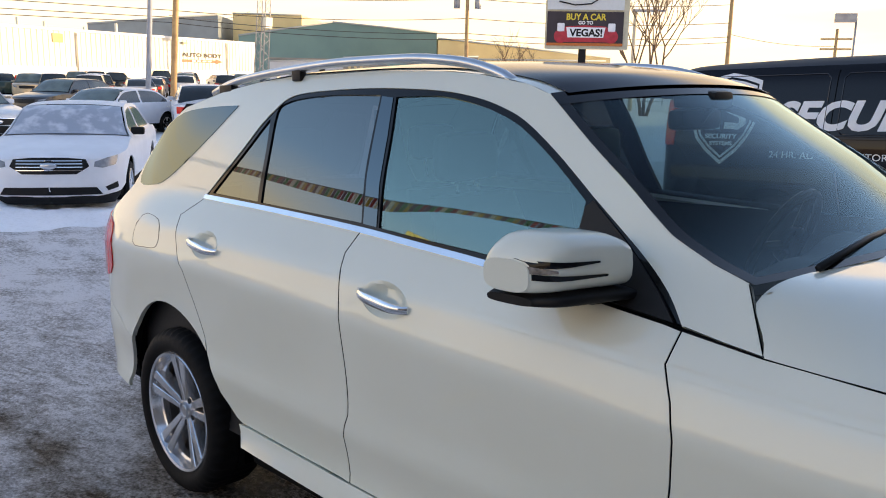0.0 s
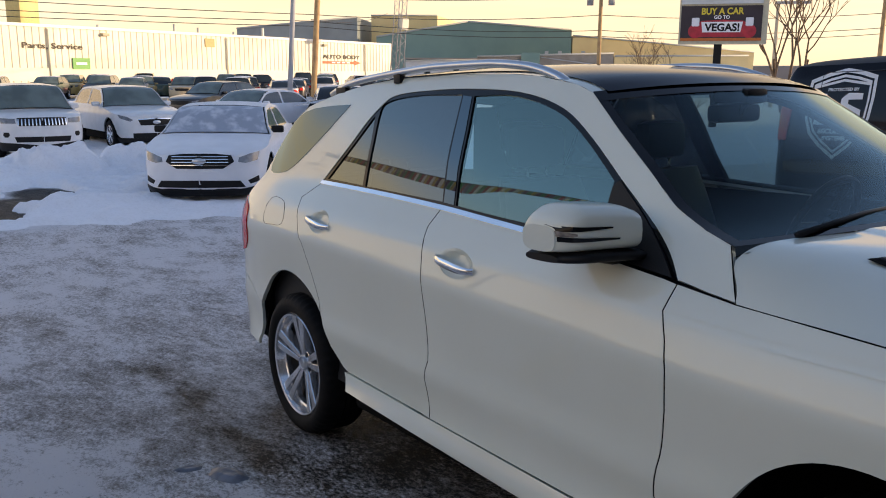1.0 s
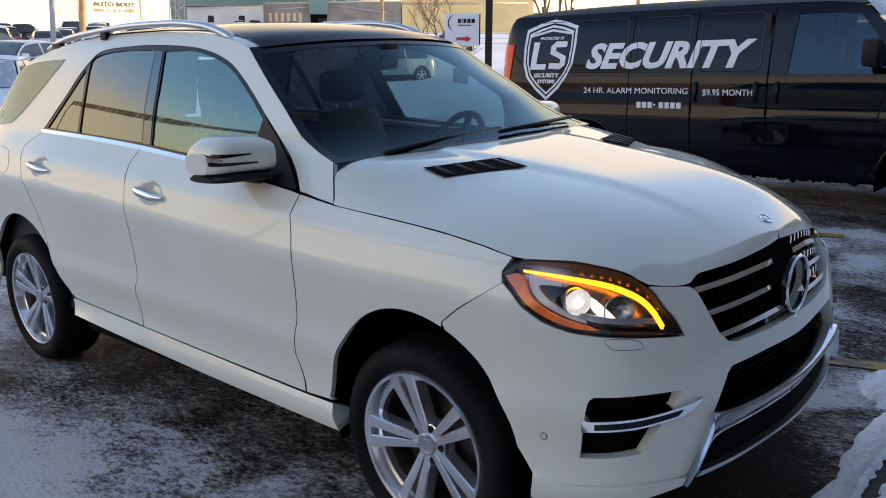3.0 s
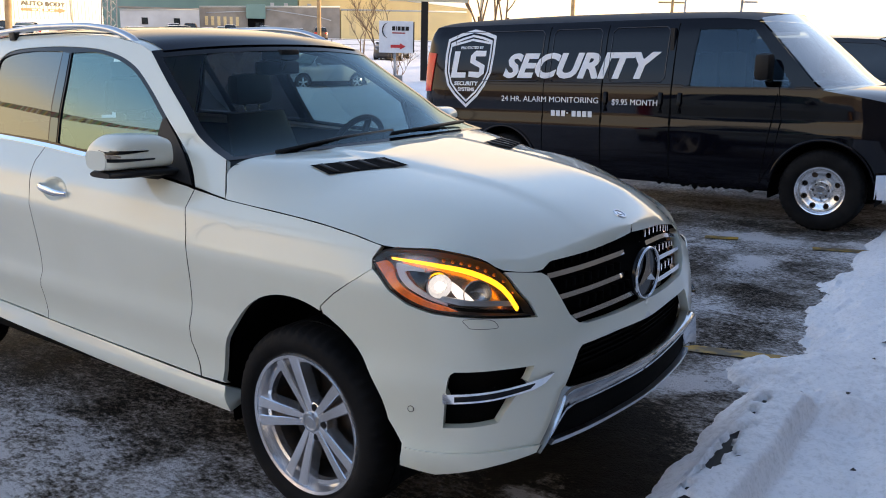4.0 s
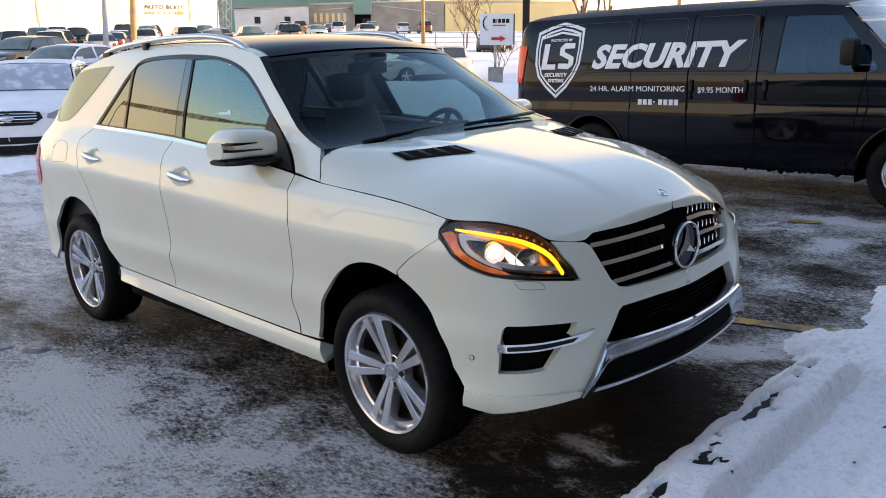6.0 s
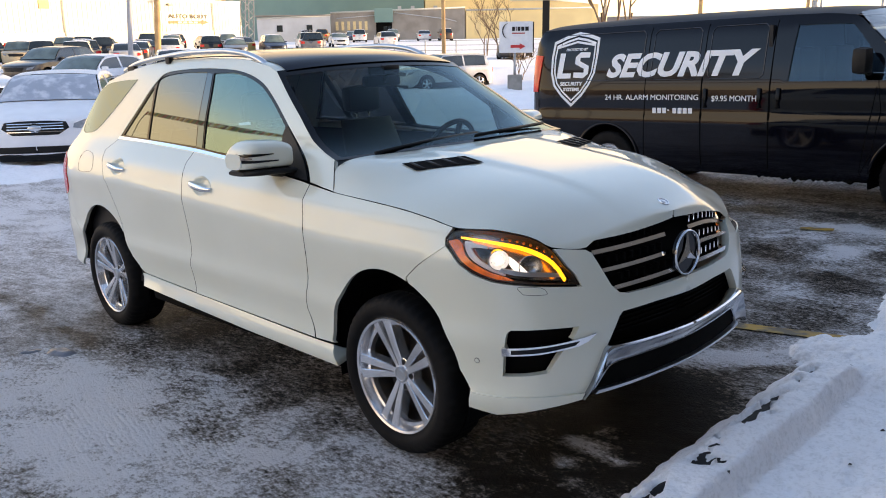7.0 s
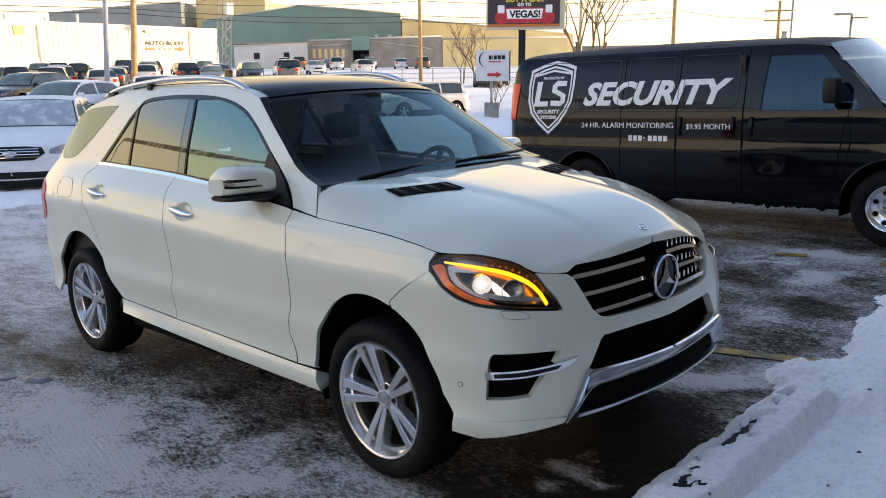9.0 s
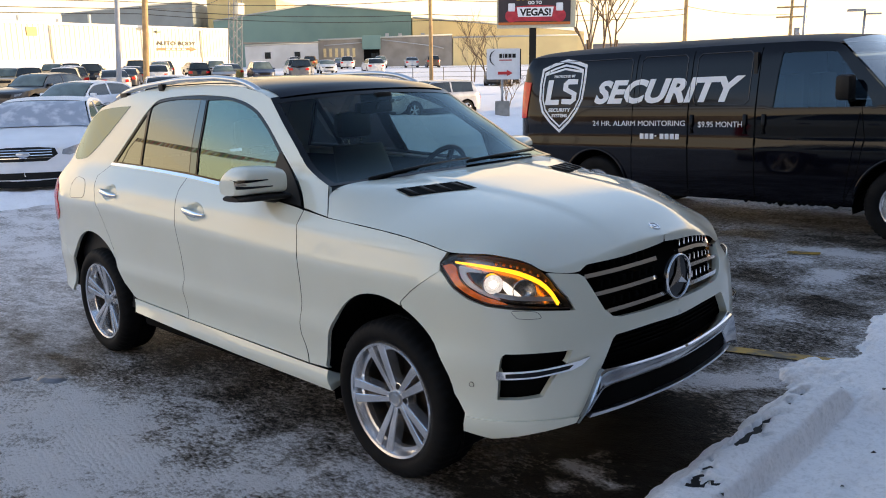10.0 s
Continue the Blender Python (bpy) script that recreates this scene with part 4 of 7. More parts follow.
# handles, mirrors
for sc, zc in HANDLES.values():
    bm = bmesh.new()
    rows = []
    for k in range(15):
        t = k / 14 * 2 - 1
        c = SUV.at(sc + .115 * t, zc - .012 * t, .004 + .032 * (1 - t * t * t * t))
        r = .011 + .006 * (1 - t * t)
        rows.append([c + Vector((0, -.6 * r * math.cos(a), r * math.sin(a))) for a in (2 * math.pi * j / 10 for j in range(10))])
    vs = grid_faces(bm, rows, True)
    bm.faces.new(vs[0])
    bm.faces.new(vs[-1])
    bmesh.ops.recalc_face_normals(bm, faces=bm.faces)
    hs = both("door_handle", bm, CHROME, None, "chrome door handle")
    for h, d in zip(hs, doors["front_door" if sc > -2 else "rear_door"]):
        h.parent = d
    cup = [(sc + .105 * math.cos(a), zc + .050 * math.sin(a) - .010 * math.cos(a)) for a in (2 * math.pi * k / 24 for k in range(24))]

    def dish(s, z, sc=sc, zc=zc):
        e = math.hypot((s - sc) / .105, (z - zc) / .050)
        return SUV.at(s, z, -.026 * smooth(1.0, .45, e))
    for c, d in zip(both("handle_cup", panel(dish, cup, (), 0.012, 0), PAINT, None), doors["front_door" if sc > -2 else "rear_door"]):
        c.parent = d


def pod(t, a, y0, y1, zb, zt, grow=1.0):
    """A point of the mirror's rounded pod: t from the door outwards, a round it."""
    end = (1 - max(0.0, (t - .62) / .38) ** 3.2) ** .5 if t > .62 else 1.0
    end *= .94 + .06 * min(1.0, t / .12)
    end = max(end, .30)
    top = zb + (zt - zb) * (end if end > .9 else .55 * end + .405) * (.94 + .06 * math.sin(t * 2.6))
    fx, bx = -.790 + .085 * end * grow - .075 * t, -.955 - .02 * t
    ca, sa = math.cos(a), math.sin(a)
    return Vector(((fx + bx) / 2 + (fx - bx) / 2 * math.copysign(abs(ca) ** .7, ca), y0 + (y1 - y0) * t, (zb + top) / 2 + (top - zb) / 2 * math.copysign(abs(sa) ** .55, sa)))


def pod_mesh(n, *shape):
    bm = bmesh.new()
    vs = grid_faces(bm, [[pod(1 - (1 - k / n) ** 1.5, 2 * math.pi * j / 28, *shape) for j in range(28)] for k in range(n + 1)], True)
    bm.faces.new(vs[0])
    bm.faces.new(vs[-1])
    bmesh.ops.recalc_face_normals(bm, faces=bm.faces)
    return bm


CAP = (-.865, -1.072, 1.206, 1.340)
mirrors = both("door_mirror", pod_mesh(26, *CAP), PAINT, suv, "white door mirror cap with turn signal", 60)
bases = both("mirror_base", pod_mesh(20, -.845, -1.060, 1.175, 1.213), BLACK, None, "", 60)
arm = bmesh.new()
tube([(-.80, -.80, 1.165), (-.85, -.88, 1.178), (-.88, -.95, 1.19)], [.05, .045, .03], 12, arm, .5)
arms = both("mirror_arm", arm, BLACK, None)
sail = both("mirror_sail", panel(on(.002), [(-.925, 1.365), (-.905, 1.385), (-.80, 1.312), (-.66, 1.205), (-.60, 1.150), (-.925, 1.186)], (), 0.04, 0.02), BLACK, None)


def slot(t0, t1, z0, z1, z2, z3, lift=.0025):
    """A strip on the pod's front between two heights, from t0 (inner end) to t1 (outer end)."""
    def at_z(t, z):
        lo, hi = -1.45, 1.45
        for _ in range(24):
            mid = (lo + hi) / 2
            if pod(t, mid, *CAP).z < z:
                lo = mid
            else:
                hi = mid
        p = pod(t, lo, *CAP)
        return p + Vector((lift, -lift * .6, 0))
    bm = bmesh.new()
    rows = []
    for k in range(15):
        t = t0 + (t1 - t0) * k / 14
        a, c = z0 + (z2 - z0) * k / 14, z1 + (z3 - z1) * k / 14
        rows.append([at_z(t, a + (c - a) * j / 3) for j in range(4)])
    grid_faces(bm, rows)
    bmesh.ops.recalc_face_normals(bm, faces=bm.faces)
    return bm


slots = [both("signal_slot", slot(.42, .985, 1.277, 1.281, 1.268, 1.284), PIANO, None), both("signal_slot", slot(.32, .985, 1.245, 1.250, 1.240, 1.254), PIANO, None)]
signals = both("turn_signal", slot(.86, .99, 1.258, 1.264, 1.254, 1.270), mat("clear_signal_lens", (.30, .25, .20), .15, vary=.5, scale=60, coat=.8), None)
for pair in [bases, arms, sail, signals] + slots:
    for o, mr in zip(pair, mirrors):
        o.parent = mr

# roof rails
rail = curve([(-3.05, 1.694), (-2.93, 1.726), (-2.769, 1.750), (-2.457, 1.772), (-2.097, 1.786), (-1.789, 1.783), (-1.553, 1.765), (-1.371, 1.722), (-1.275, 1.672)])
bm = tube([(x, -.585 + .02 * abs(x + 2.1) ** 2 * .3, rail(x) - .012) for x in np.linspace(-3.05, -1.275, 44)], .020, 12, flat=.8)
rails = both("roof_rail", bm, SATIN, suv, "satin aluminium roof rail")
for x, w in ((-2.93, .05), (-2.40, .028)):
    bm = block(x - w, x + w, -.602, -.572, rail(x) - .060, rail(x) - .012, 0.006)
    for o, mr in zip(both("rail_foot", bm, BLACK, None), rails):
        o.parent = mr

# wheels, wells, belly
for x, r0 in ((0, 0), (-2.915, 0)):
    for sg in (-1, 1):
        wheel(suv, x, sg * .803, .354, .354, .249, .250, "twin", sg, 1.92 if x == 0 else 1.53)
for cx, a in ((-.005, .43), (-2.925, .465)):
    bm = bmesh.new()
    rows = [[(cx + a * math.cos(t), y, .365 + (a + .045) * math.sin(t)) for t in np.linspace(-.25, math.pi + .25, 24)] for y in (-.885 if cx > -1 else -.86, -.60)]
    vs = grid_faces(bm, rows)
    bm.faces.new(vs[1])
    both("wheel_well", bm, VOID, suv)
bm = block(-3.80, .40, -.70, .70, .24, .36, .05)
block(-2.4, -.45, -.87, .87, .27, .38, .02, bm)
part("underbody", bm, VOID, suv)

# cabin
bm = bmesh.new()
rows = [[SUV.at(s, z, -.075) for s in np.linspace(SUV.first + .05, -.5, 44)] for z in np.linspace(.36, 1.20, 10)]
grid_faces(bm, rows)
both("door_lining", bm, TRIM, suv)
part("headliner", strip_mesh(lambda s, q: roof_f(s, q) - Vector((0, 0, .03)), -1.16, -3.2, 12, -.97, .97, 10), TRIM, suv)
part("cabin_floor", block(-3.5, -.5, -.85, .85, .38, .46), TRIM, suv)
bm = bmesh.new()
rows = []
for y in np.linspace(-.80, .80, 33):
    hump = .055 * math.exp(-((y - .37) / .2) ** 4) + .02 * math.exp(-(y / .15) ** 2)
    rows.append([(-.42 + .05 * (1 - y * y), y, 1.13), (-.55, y, 1.145), (-.66, y, 1.135 + hump), (-.75, y, 1.138 + hump), (-.80, y, 1.08), (-.84, y, .95), (-.76, y, .70), (-.72, y, .46)])
grid_faces(bm, rows)
bmesh.ops.recalc_face_normals(bm, faces=bm.faces)
part("dashboard", bm, TRIM, suv, "black padded dashboard")
bm = bmesh.new()
wm = Matrix.Translation((-.93, .37, 1.150)) @ pose(0, 0, 0, 0, -65, 0)
ring_pts = [wm @ Vector((.185 * math.cos(2 * math.pi * k / 36), .185 * math.sin(2 * math.pi * k / 36), 0)) for k in range(37)]
tube(ring_pts, .016, 8, bm)
for a in (.15, math.pi - .15, -math.pi / 2):
    tube([wm @ Vector((.03 * math.cos(a), .03 * math.sin(a), -.02)), wm @ Vector((.18 * math.cos(a), .18 * math.sin(a), 0))], .018, 6, bm)
lathe([(.001, 0), (.06, 0), (.07, -.03)], 16, bm, "z")
for v in bm.verts[-48:]:
    v.co = wm @ v.co
part("steering_wheel", bm, BLACK, suv)


def seat(y, x, h=1.0):
    bm = block(x - .25, x + .25, y - .25, y + .25, .60, .78, .05)
    s = part("seat", bm, LEATHER, suv, "grey leather seat")
    bm = bmesh.new()
    rows = []
    for k in range(9):
        t = k / 8
        w = .25 - .05 * t ** 3
        c = Vector((x - .24 - .20 * t, y, .70 + .62 * t * h))
        rows.append([c + Vector((.06 * math.cos(a) * (1.1 - .4 * t), w * math.copysign(abs(math.sin(a)) ** .6, math.sin(a)), 0)) for a in (2 * math.pi * j / 18 for j in range(18))])
    vs = grid_faces(bm, rows, True)
    bm.faces.new(vs[-1])
    bmesh.ops.recalc_face_normals(bm, faces=bm.faces)
    part("backrest", bm, LEATHER, s)
    bm = block(x - .53, x - .43, y - .13, y + .13, 1.36, 1.53, .045)
    part("headrest", bm, LEATHER, s)
    for d in (-.05, .05):
        part("headrest_post", tube([(x - .46, y + d, 1.28), (x - .48, y + d, 1.40)], .007, 6), CHROME, s)


for y, x in ((-.37, -1.25), (.37, -1.25), (-.40, -2.25), (.40, -2.25)):
    seat(y, x, 1.0 if x > -2 else .85)
bm = block(-1.10, -1.04, -.12, .12, 1.535, 1.60, .02)
tube([(-1.05, 0, 1.56), (-1.0, 0, 1.63)], .012, 6, bm)
part("rear_view_mirror", bm, BLACK, suv)
part("sensor_housing", block(-1.12, -.97, -.06, .06, 1.60, 1.655, .02, None), BLACK, suv)

# cowl and wipers
part("cowl", strip_mesh(lambda s, q: screen_f(-.45, q) + Vector((.02 - .10 * (s - 0), 0, -.012 - .02 * (1 - abs(s - .5) * 2))), 0, 1, 4, -.98, .98, 24), BLACK, suv)
for pts in ([(-.40, -.62, 1.262), (-.43, -.25, 1.283), (-.44, .10, 1.290)], [(-.37, .02, 1.285), (-.40, .35, 1.292), (-.46, .66, 1.292)]):
    wp = part("wiper", tube(pts, .009, 6), BLACK, suv, "black wiper arm and blade")
    part("blade", tube([Vector(p) + Vector((-.03, .02, -.008)) for p in pts], .006, 5), BLACK, wp)


# ---- the black cargo van ----
VAN = Shell([(-4.72, 0), (-4.71, -.60), (-4.66, -.88), (-4.50, -.985), (-4.0, -1.005), (-2.0, -1.01), (-.5, -1.0), (0, -.985), (.35, -.94), (.62, -.85), (.79, -.65), (.86, -.35), (.88, 0)],
            curve([(.25, .08), (.33, .05), (.45, .012), (.60, 0), (.93, 0), (.965, .016), (1.10, .018), (1.27, .026), (1.31, .036), (1.45, .065), (1.7, .125), (1.85, .168), (1.93, .225), (2.0, .34)]),
            curve([(.3, .05), (.5, 0), (.9, .02), (1.1, .06), (1.2, .12), (1.3, .25), (2.0, 1.4)]), curve([(.3, .03), (.6, 0), (1.3, .02), (1.8, .08), (1.98, .20)]), (.25, .95), (-4.3, -4.85))
van = thing("cargo_van", LOT @ pose(.1, 6.31, 0), "black cargo van with white security lettering on its side", "van")


def vat(off):
    return lambda s, z: VAN.at(s, z, off)


v_top = [(-5.05, 1.90), (-4.80, 1.935), (-4.0, 1.945), (-2.0, 1.945), (-1.0, 1.935), (-.72, 1.905)]
v_screen = [(-.64, 1.865), (-.52, 1.75), (-.30, 1.52), (-.10, 1.31), (-.04, 1.27)]
v_bonnet = [(.10, 1.245), (.35, 1.20), (.60, 1.14), (.80, 1.08), (1.05, 1.02)]
door_window = rounded([(-1.27, 1.31), (-1.275, 1.36), (-1.245, 1.79), (-1.20, 1.835), (-.78, 1.825), (-.68, 1.78), (-.36, 1.38), (-.34, 1.31), (-.37, 1.295), (-1.24, 1.295)], 3)
bottom = [(1.05, .60), (.80, .58), (.52, .50)] + arch(0, .455, .36, .475, 14, 166, 20) + [(-.46, .34), (-2.95, .33)] + arch(-3.43, .455, .36, .475, 14, 166, 20) + [(-3.90, .40), (-4.95, .42), (-5.05, .60)]
both("side_panel", panel(vat(0), v_top + v_screen + v_bonnet + bottom, (door_window,), 0.06, 0.03), BLACK_PAINT, van)
for w in both("door_window", panel(vat(-.012), door_window, (), 0.08, 0), GLASS_V, van):
    w.visible_shadow = False


def van_seam(pts, r=.004, off=.001):
    return tube([VAN.at(s, z, off) for s, z in dense(pts, .06)], r, 5)


for nm, pts in (("door_gap", [(-1.46, 1.90), (-1.46, 1.0), (-1.44, .38)]), ("door_gap", [(-2.22, 1.90), (-2.22, 1.0), (-2.20, .38)]), ("door_gap", [(-2.92, 1.90), (-2.92, .38)]),
                ("door_gap", [(-.42, 1.30), (-.38, 1.0), (-.44, .62), (-.55, .38)])):
    both(nm, van_seam(pts), VOID, van)
for s0, s1 in ((-4.18, -2.98), (-2.86, -2.28), (-2.16, -1.54)):
    loop = rounded([(s0, 1.36), (s0, 1.84), (s1, 1.86), (s1, 1.36)], 8)
    loop = [(s0 + .04, 1.33), (s1 - .04, 1.33), (s1, 1.37), (s1, 1.83), (s1 - .04, 1.87), (s0 + .04, 1.87), (s0, 1.83), (s0, 1.37), (s0 + .04, 1.33)]
    both("pressed_panel", van_seam(loop, .0055, .002), EDGE_GLINT, van)


def vstrip(edge, bow, crown, power):
    def f(s, q):
        e = VAN.at(s, edge(s))
        return Vector((e.x + bow(s) * (1 - q * q), -q * e.y, e.z + crown(s) * (1 - abs(q) ** power)))
    return f


e_top = curve(v_top)
part("roof", strip_mesh(vstrip(e_top, curve([(-5.05, 0), (-1, .02), (-.70, .12)]), curve([(-5.05, .06), (-3, .10), (-.7, .07)]), 3), -5.05, -.70, 30, -1, 1, 24), FROSTED_ROOF, van)
e_scr = curve(v_screen)
part("windscreen", strip_mesh(vstrip(e_scr, curve([(-.7, .12), (-.04, .30)]), curve([(-.7, .05), (-.04, .02)]), 2.2), -.70, -.04, 14, -.97, .97, 20), GLASS_VW, van).visible_shadow = False
e_bon = curve([(-.10, 1.27)] + v_bonnet)
part("bonnet", strip_mesh(vstrip(e_bon, curve([(-.1, .28), (.5, .12), (1.1, .02)]), curve([(-.1, .03), (.5, .06), (1.1, .06)]), 3), -.10, 1.06, 20, -1, 1, 20), BLACK_PAINT, van)
bm = bmesh.new()
grid_faces(bm, [[VAN.at(s, z) for s in np.linspace(VAN.first, -5.0, 14)] for z in np.linspace(.42, 1.93, 10)])
part("rear_doors", joined(bm), BLACK_PAINT, van)
bm = bmesh.new()
grid_faces(bm, [[VAN.at(s, z) for s in np.linspace(1.0, VAN.last, 12)] for z in np.linspace(.58, 1.05, 8)])
part("front_end", joined(bm), BLACK_PAINT, van)
part("front_grille", joined(panel(vat(.006), [(1.10, .75), (1.10, .98), (VAN.last, .98), (VAN.last, .75)], (), 0.06, 0.01, (1, 0, 0))), BLACK, van)
both("headlamp", panel(vat(.008), [(.88, .82), (1.08, .78), (1.08, .98), (.90, .98)], (), 0.05, 0.01, (1, -1, 0)), GLASS_FAR, van)
both("corner_lamp", panel(vat(.008), [(.70, .80), (.86, .80), (.88, .98), (.76, .97)], (), 0.05, 0.01, (1, -1, 0)), AMBER, van, "amber corner lamp")
part("front_bumper", joined(panel(vat(.06), rounded([(.45, .33), (.45, .55), (.9, .58), (VAN.last, .58), (VAN.last, .32), (.9, .30)], 1), (), 0.06, 0.1, (1, 0, 0))), CHROME, van, "chrome front bumper")
both("rear_lamp", panel(vat(.012), [(-4.92, 1.20), (-4.50, 1.20), (-4.47, 1.64), (-4.80, 1.66)], (), 0.06, 0.02), RED, van, "tall red rear lamp")
both("wheel_lip", tube([VAN.at(s, z, .008) for s, z in arch(0, .455, .36, .475, 8, 172, 24)], .016, 6), BLACK_PAINT, van)
both("wheel_lip", tube([VAN.at(s, z, .008) for s, z in arch(-3.43, .455, .36, .475, 8, 172, 24)], .016, 6), BLACK_PAINT, van)
for sc, zc in ((-1.36, 1.13), (-1.56, 1.13), (-2.165, 1.13)):
    a, b = VAN.at(sc, zc - .10, .014), VAN.at(sc, zc + .10, .014)
    part("door_handle", tube([a, a.lerp(b, .5) + Vector((0, -.012, 0)), b], .020, 8, flat=.6), BLACK, van)
bm = block(-.60, -.46, -1.19, -.99, 1.36, 1.60, .05)
tube([(-.52, -.93, 1.36), (-.52, -1.02, 1.40)], .03, 8, bm)
both("door_mirror", bm, BLACK, van)
for x in (0, -3.43):
    for sg in (-1, 1):
        wheel(van, x, sg * .865, .372, .372, .212, .235, "steel", sg)
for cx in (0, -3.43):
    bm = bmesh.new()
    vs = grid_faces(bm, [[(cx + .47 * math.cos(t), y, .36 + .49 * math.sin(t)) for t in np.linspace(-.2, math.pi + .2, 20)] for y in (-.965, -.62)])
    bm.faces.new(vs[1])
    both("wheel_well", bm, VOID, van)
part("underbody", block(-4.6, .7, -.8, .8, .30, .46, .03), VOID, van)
part("load_wall", block(-1.52, -1.48, -.9, .9, .45, 1.85), TRIM, van)
for y in (-.45, .45):
    part("seat", block(-1.30, -.90, y - .25, y + .25, .75, .95, .04), TRIM, van)
    part("backrest", block(-1.42, -1.28, y - .25, y + .25, .95, 1.62, .05), TRIM, van)
bm = block(-.45, .05, -.88, .88, .80, 1.25, .06)
part("dashboard", bm, TRIM, van)

# dirty ice hanging under the sill
rv_ = random.Random(9)
for k in range(16):
    x = -1.55 + .062 * k + rv_.uniform(-.015, .015)
    h, w = rv_.uniform(.015, .05), rv_.uniform(.018, .034)
    bm = lathe([(.001, -h), (w * .5, -h * .8), (w, -h * .3), (w * .8, .02)], 8, axis="z")
    for v in bm.verts:
        v.co = Vector((v.co.x * 1.3 + x, v.co.y * .8 - .945, v.co.z + .335))
    part("ice_clump", bm, VOID, van, "dark dirty ice clump")

# lettering on the van's side, laid on its leaning skin
def laid(text, size, s0, z0, bold, width, shear=0.0):
    """Vinyl letters that follow the van's skin from (s0, z0) on."""
    ob = lettering(text, size, van, Matrix(), bold=bold, shear=shear, width=width)
    for v in ob.data.vertices:
        v.co = VAN.at(s0 + v.co.x, z0 + v.co.y * .985, .0035 + v.co.z)
    ob.data.update()
    return ob


laid("SECURITY", .352, -3.46, 1.375, .0145, 1.86, .28)
laid("24 HR. ALARM MONITORING", .086, -3.46, 1.108, 0.0, 1.215)
laid("$9.95 MONTH", .086, -2.09, 1.098, 0.0, .50)
for k in range(8):
    w = .048 if k != 3 else .022
    bm = block(-2.81 + .064 * k, -2.81 + .064 * k + w, 0, .003, .962 if k != 3 else .990, 1.022 if k != 3 else 1.004)
    y0 = VAN.at(-2.6, .99, .006).y
    for v in bm.verts:
        v.co.y += y0
    part("digit_bar", bm, VINYL, van)


def shield(k, dz=0.0):
    c = Vector((-3.95, 1.47))
    pts = [(-4.30, 1.80), (-4.12, 1.865), (-3.95, 1.905), (-3.78, 1.875), (-3.62, 1.825), (-3.615, 1.62), (-3.63, 1.42), (-3.70, 1.27), (-3.80, 1.15), (-3.965, 1.02), (-4.12, 1.14), (-4.24, 1.27), (-4.30, 1.42), (-4.315, 1.62)]
    return [(c.x + (x - c.x) * k, c.y + (z - c.y) * k + dz) for x, z in pts]


part("shield_outline", panel(vat(.005), shield(1.0), (shield(.91),), 0.04, 0), VINYL, van)
part("shield_inner_line", panel(vat(.005), shield(.86), (shield(.80),), 0.04, 0), VINYL, van)
part("chevron", panel(vat(.006), [(-4.25, 1.735), (-3.95, 1.80), (-3.67, 1.755), (-3.67, 1.73), (-3.95, 1.775), (-4.25, 1.71)], (), 0.05, 0), VINYL, van)
part("emblem_bar", panel(vat(.007), [(-4.20, 1.36), (-3.99, 1.36), (-3.99, 1.42), (-4.12, 1.42), (-4.10, 1.66), (-4.18, 1.66)], (), 0.05, 0), VINYL, van)
part("emblem_bend", panel(vat(.007), [(-3.95, 1.37), (-3.80, 1.36), (-3.73, 1.41), (-3.73, 1.50), (-3.87, 1.56), (-3.87, 1.60), (-3.73, 1.60), (-3.73, 1.66), (-3.88, 1.665), (-3.945, 1.61), (-3.945, 1.53), (-3.80, 1.47), (-3.80, 1.425), (-3.95, 1.43)], (), 0.05, 0), VINYL, van)
laid("SECURITY", .062, -4.14, 1.275, .002, .34)
laid("SYSTEMS", .055, -4.085, 1.21, .002, .24)
laid("PROTECTED BY", .042, -4.10, 1.685, .001, .32)


# ---- other cars ----
TYPES = {
    # nose, tail, half width, belt, roof, screen base, screen top, roof end, rear glass base, wheelbase, wheel radius, bonnet height at nose
    "sedan": (.98, -4.10, .965, 1.02, 1.50, -.40, -1.15, -2.45, -3.25, 2.87, .345, .80),
    "suv": (.90, -3.90, .965, 1.12, 1.72, -.45, -1.05, -3.35, -3.62, 2.90, .375, .98),
    "crossover": (.92, -3.90, .965, 1.10, 1.64, -.60, -1.35, -3.00, -3.65, 2.88, .385, .90),
    "pickup": (.95, -4.70, .99, 1.20, 1.85, -.55, -1.10, -2.45, -2.60, 3.60, .395, 1.08),
    "minivan": (.95, -4.10, .98, 1.08, 1.75, -.15, -.95, -3.55, -3.88, 3.03, .345, .85),
}


def car_paint(name, color, metal=0.0):
    return mat(name, color, 0.35, metal, vary=0.2, scale=3, coat=0.6)


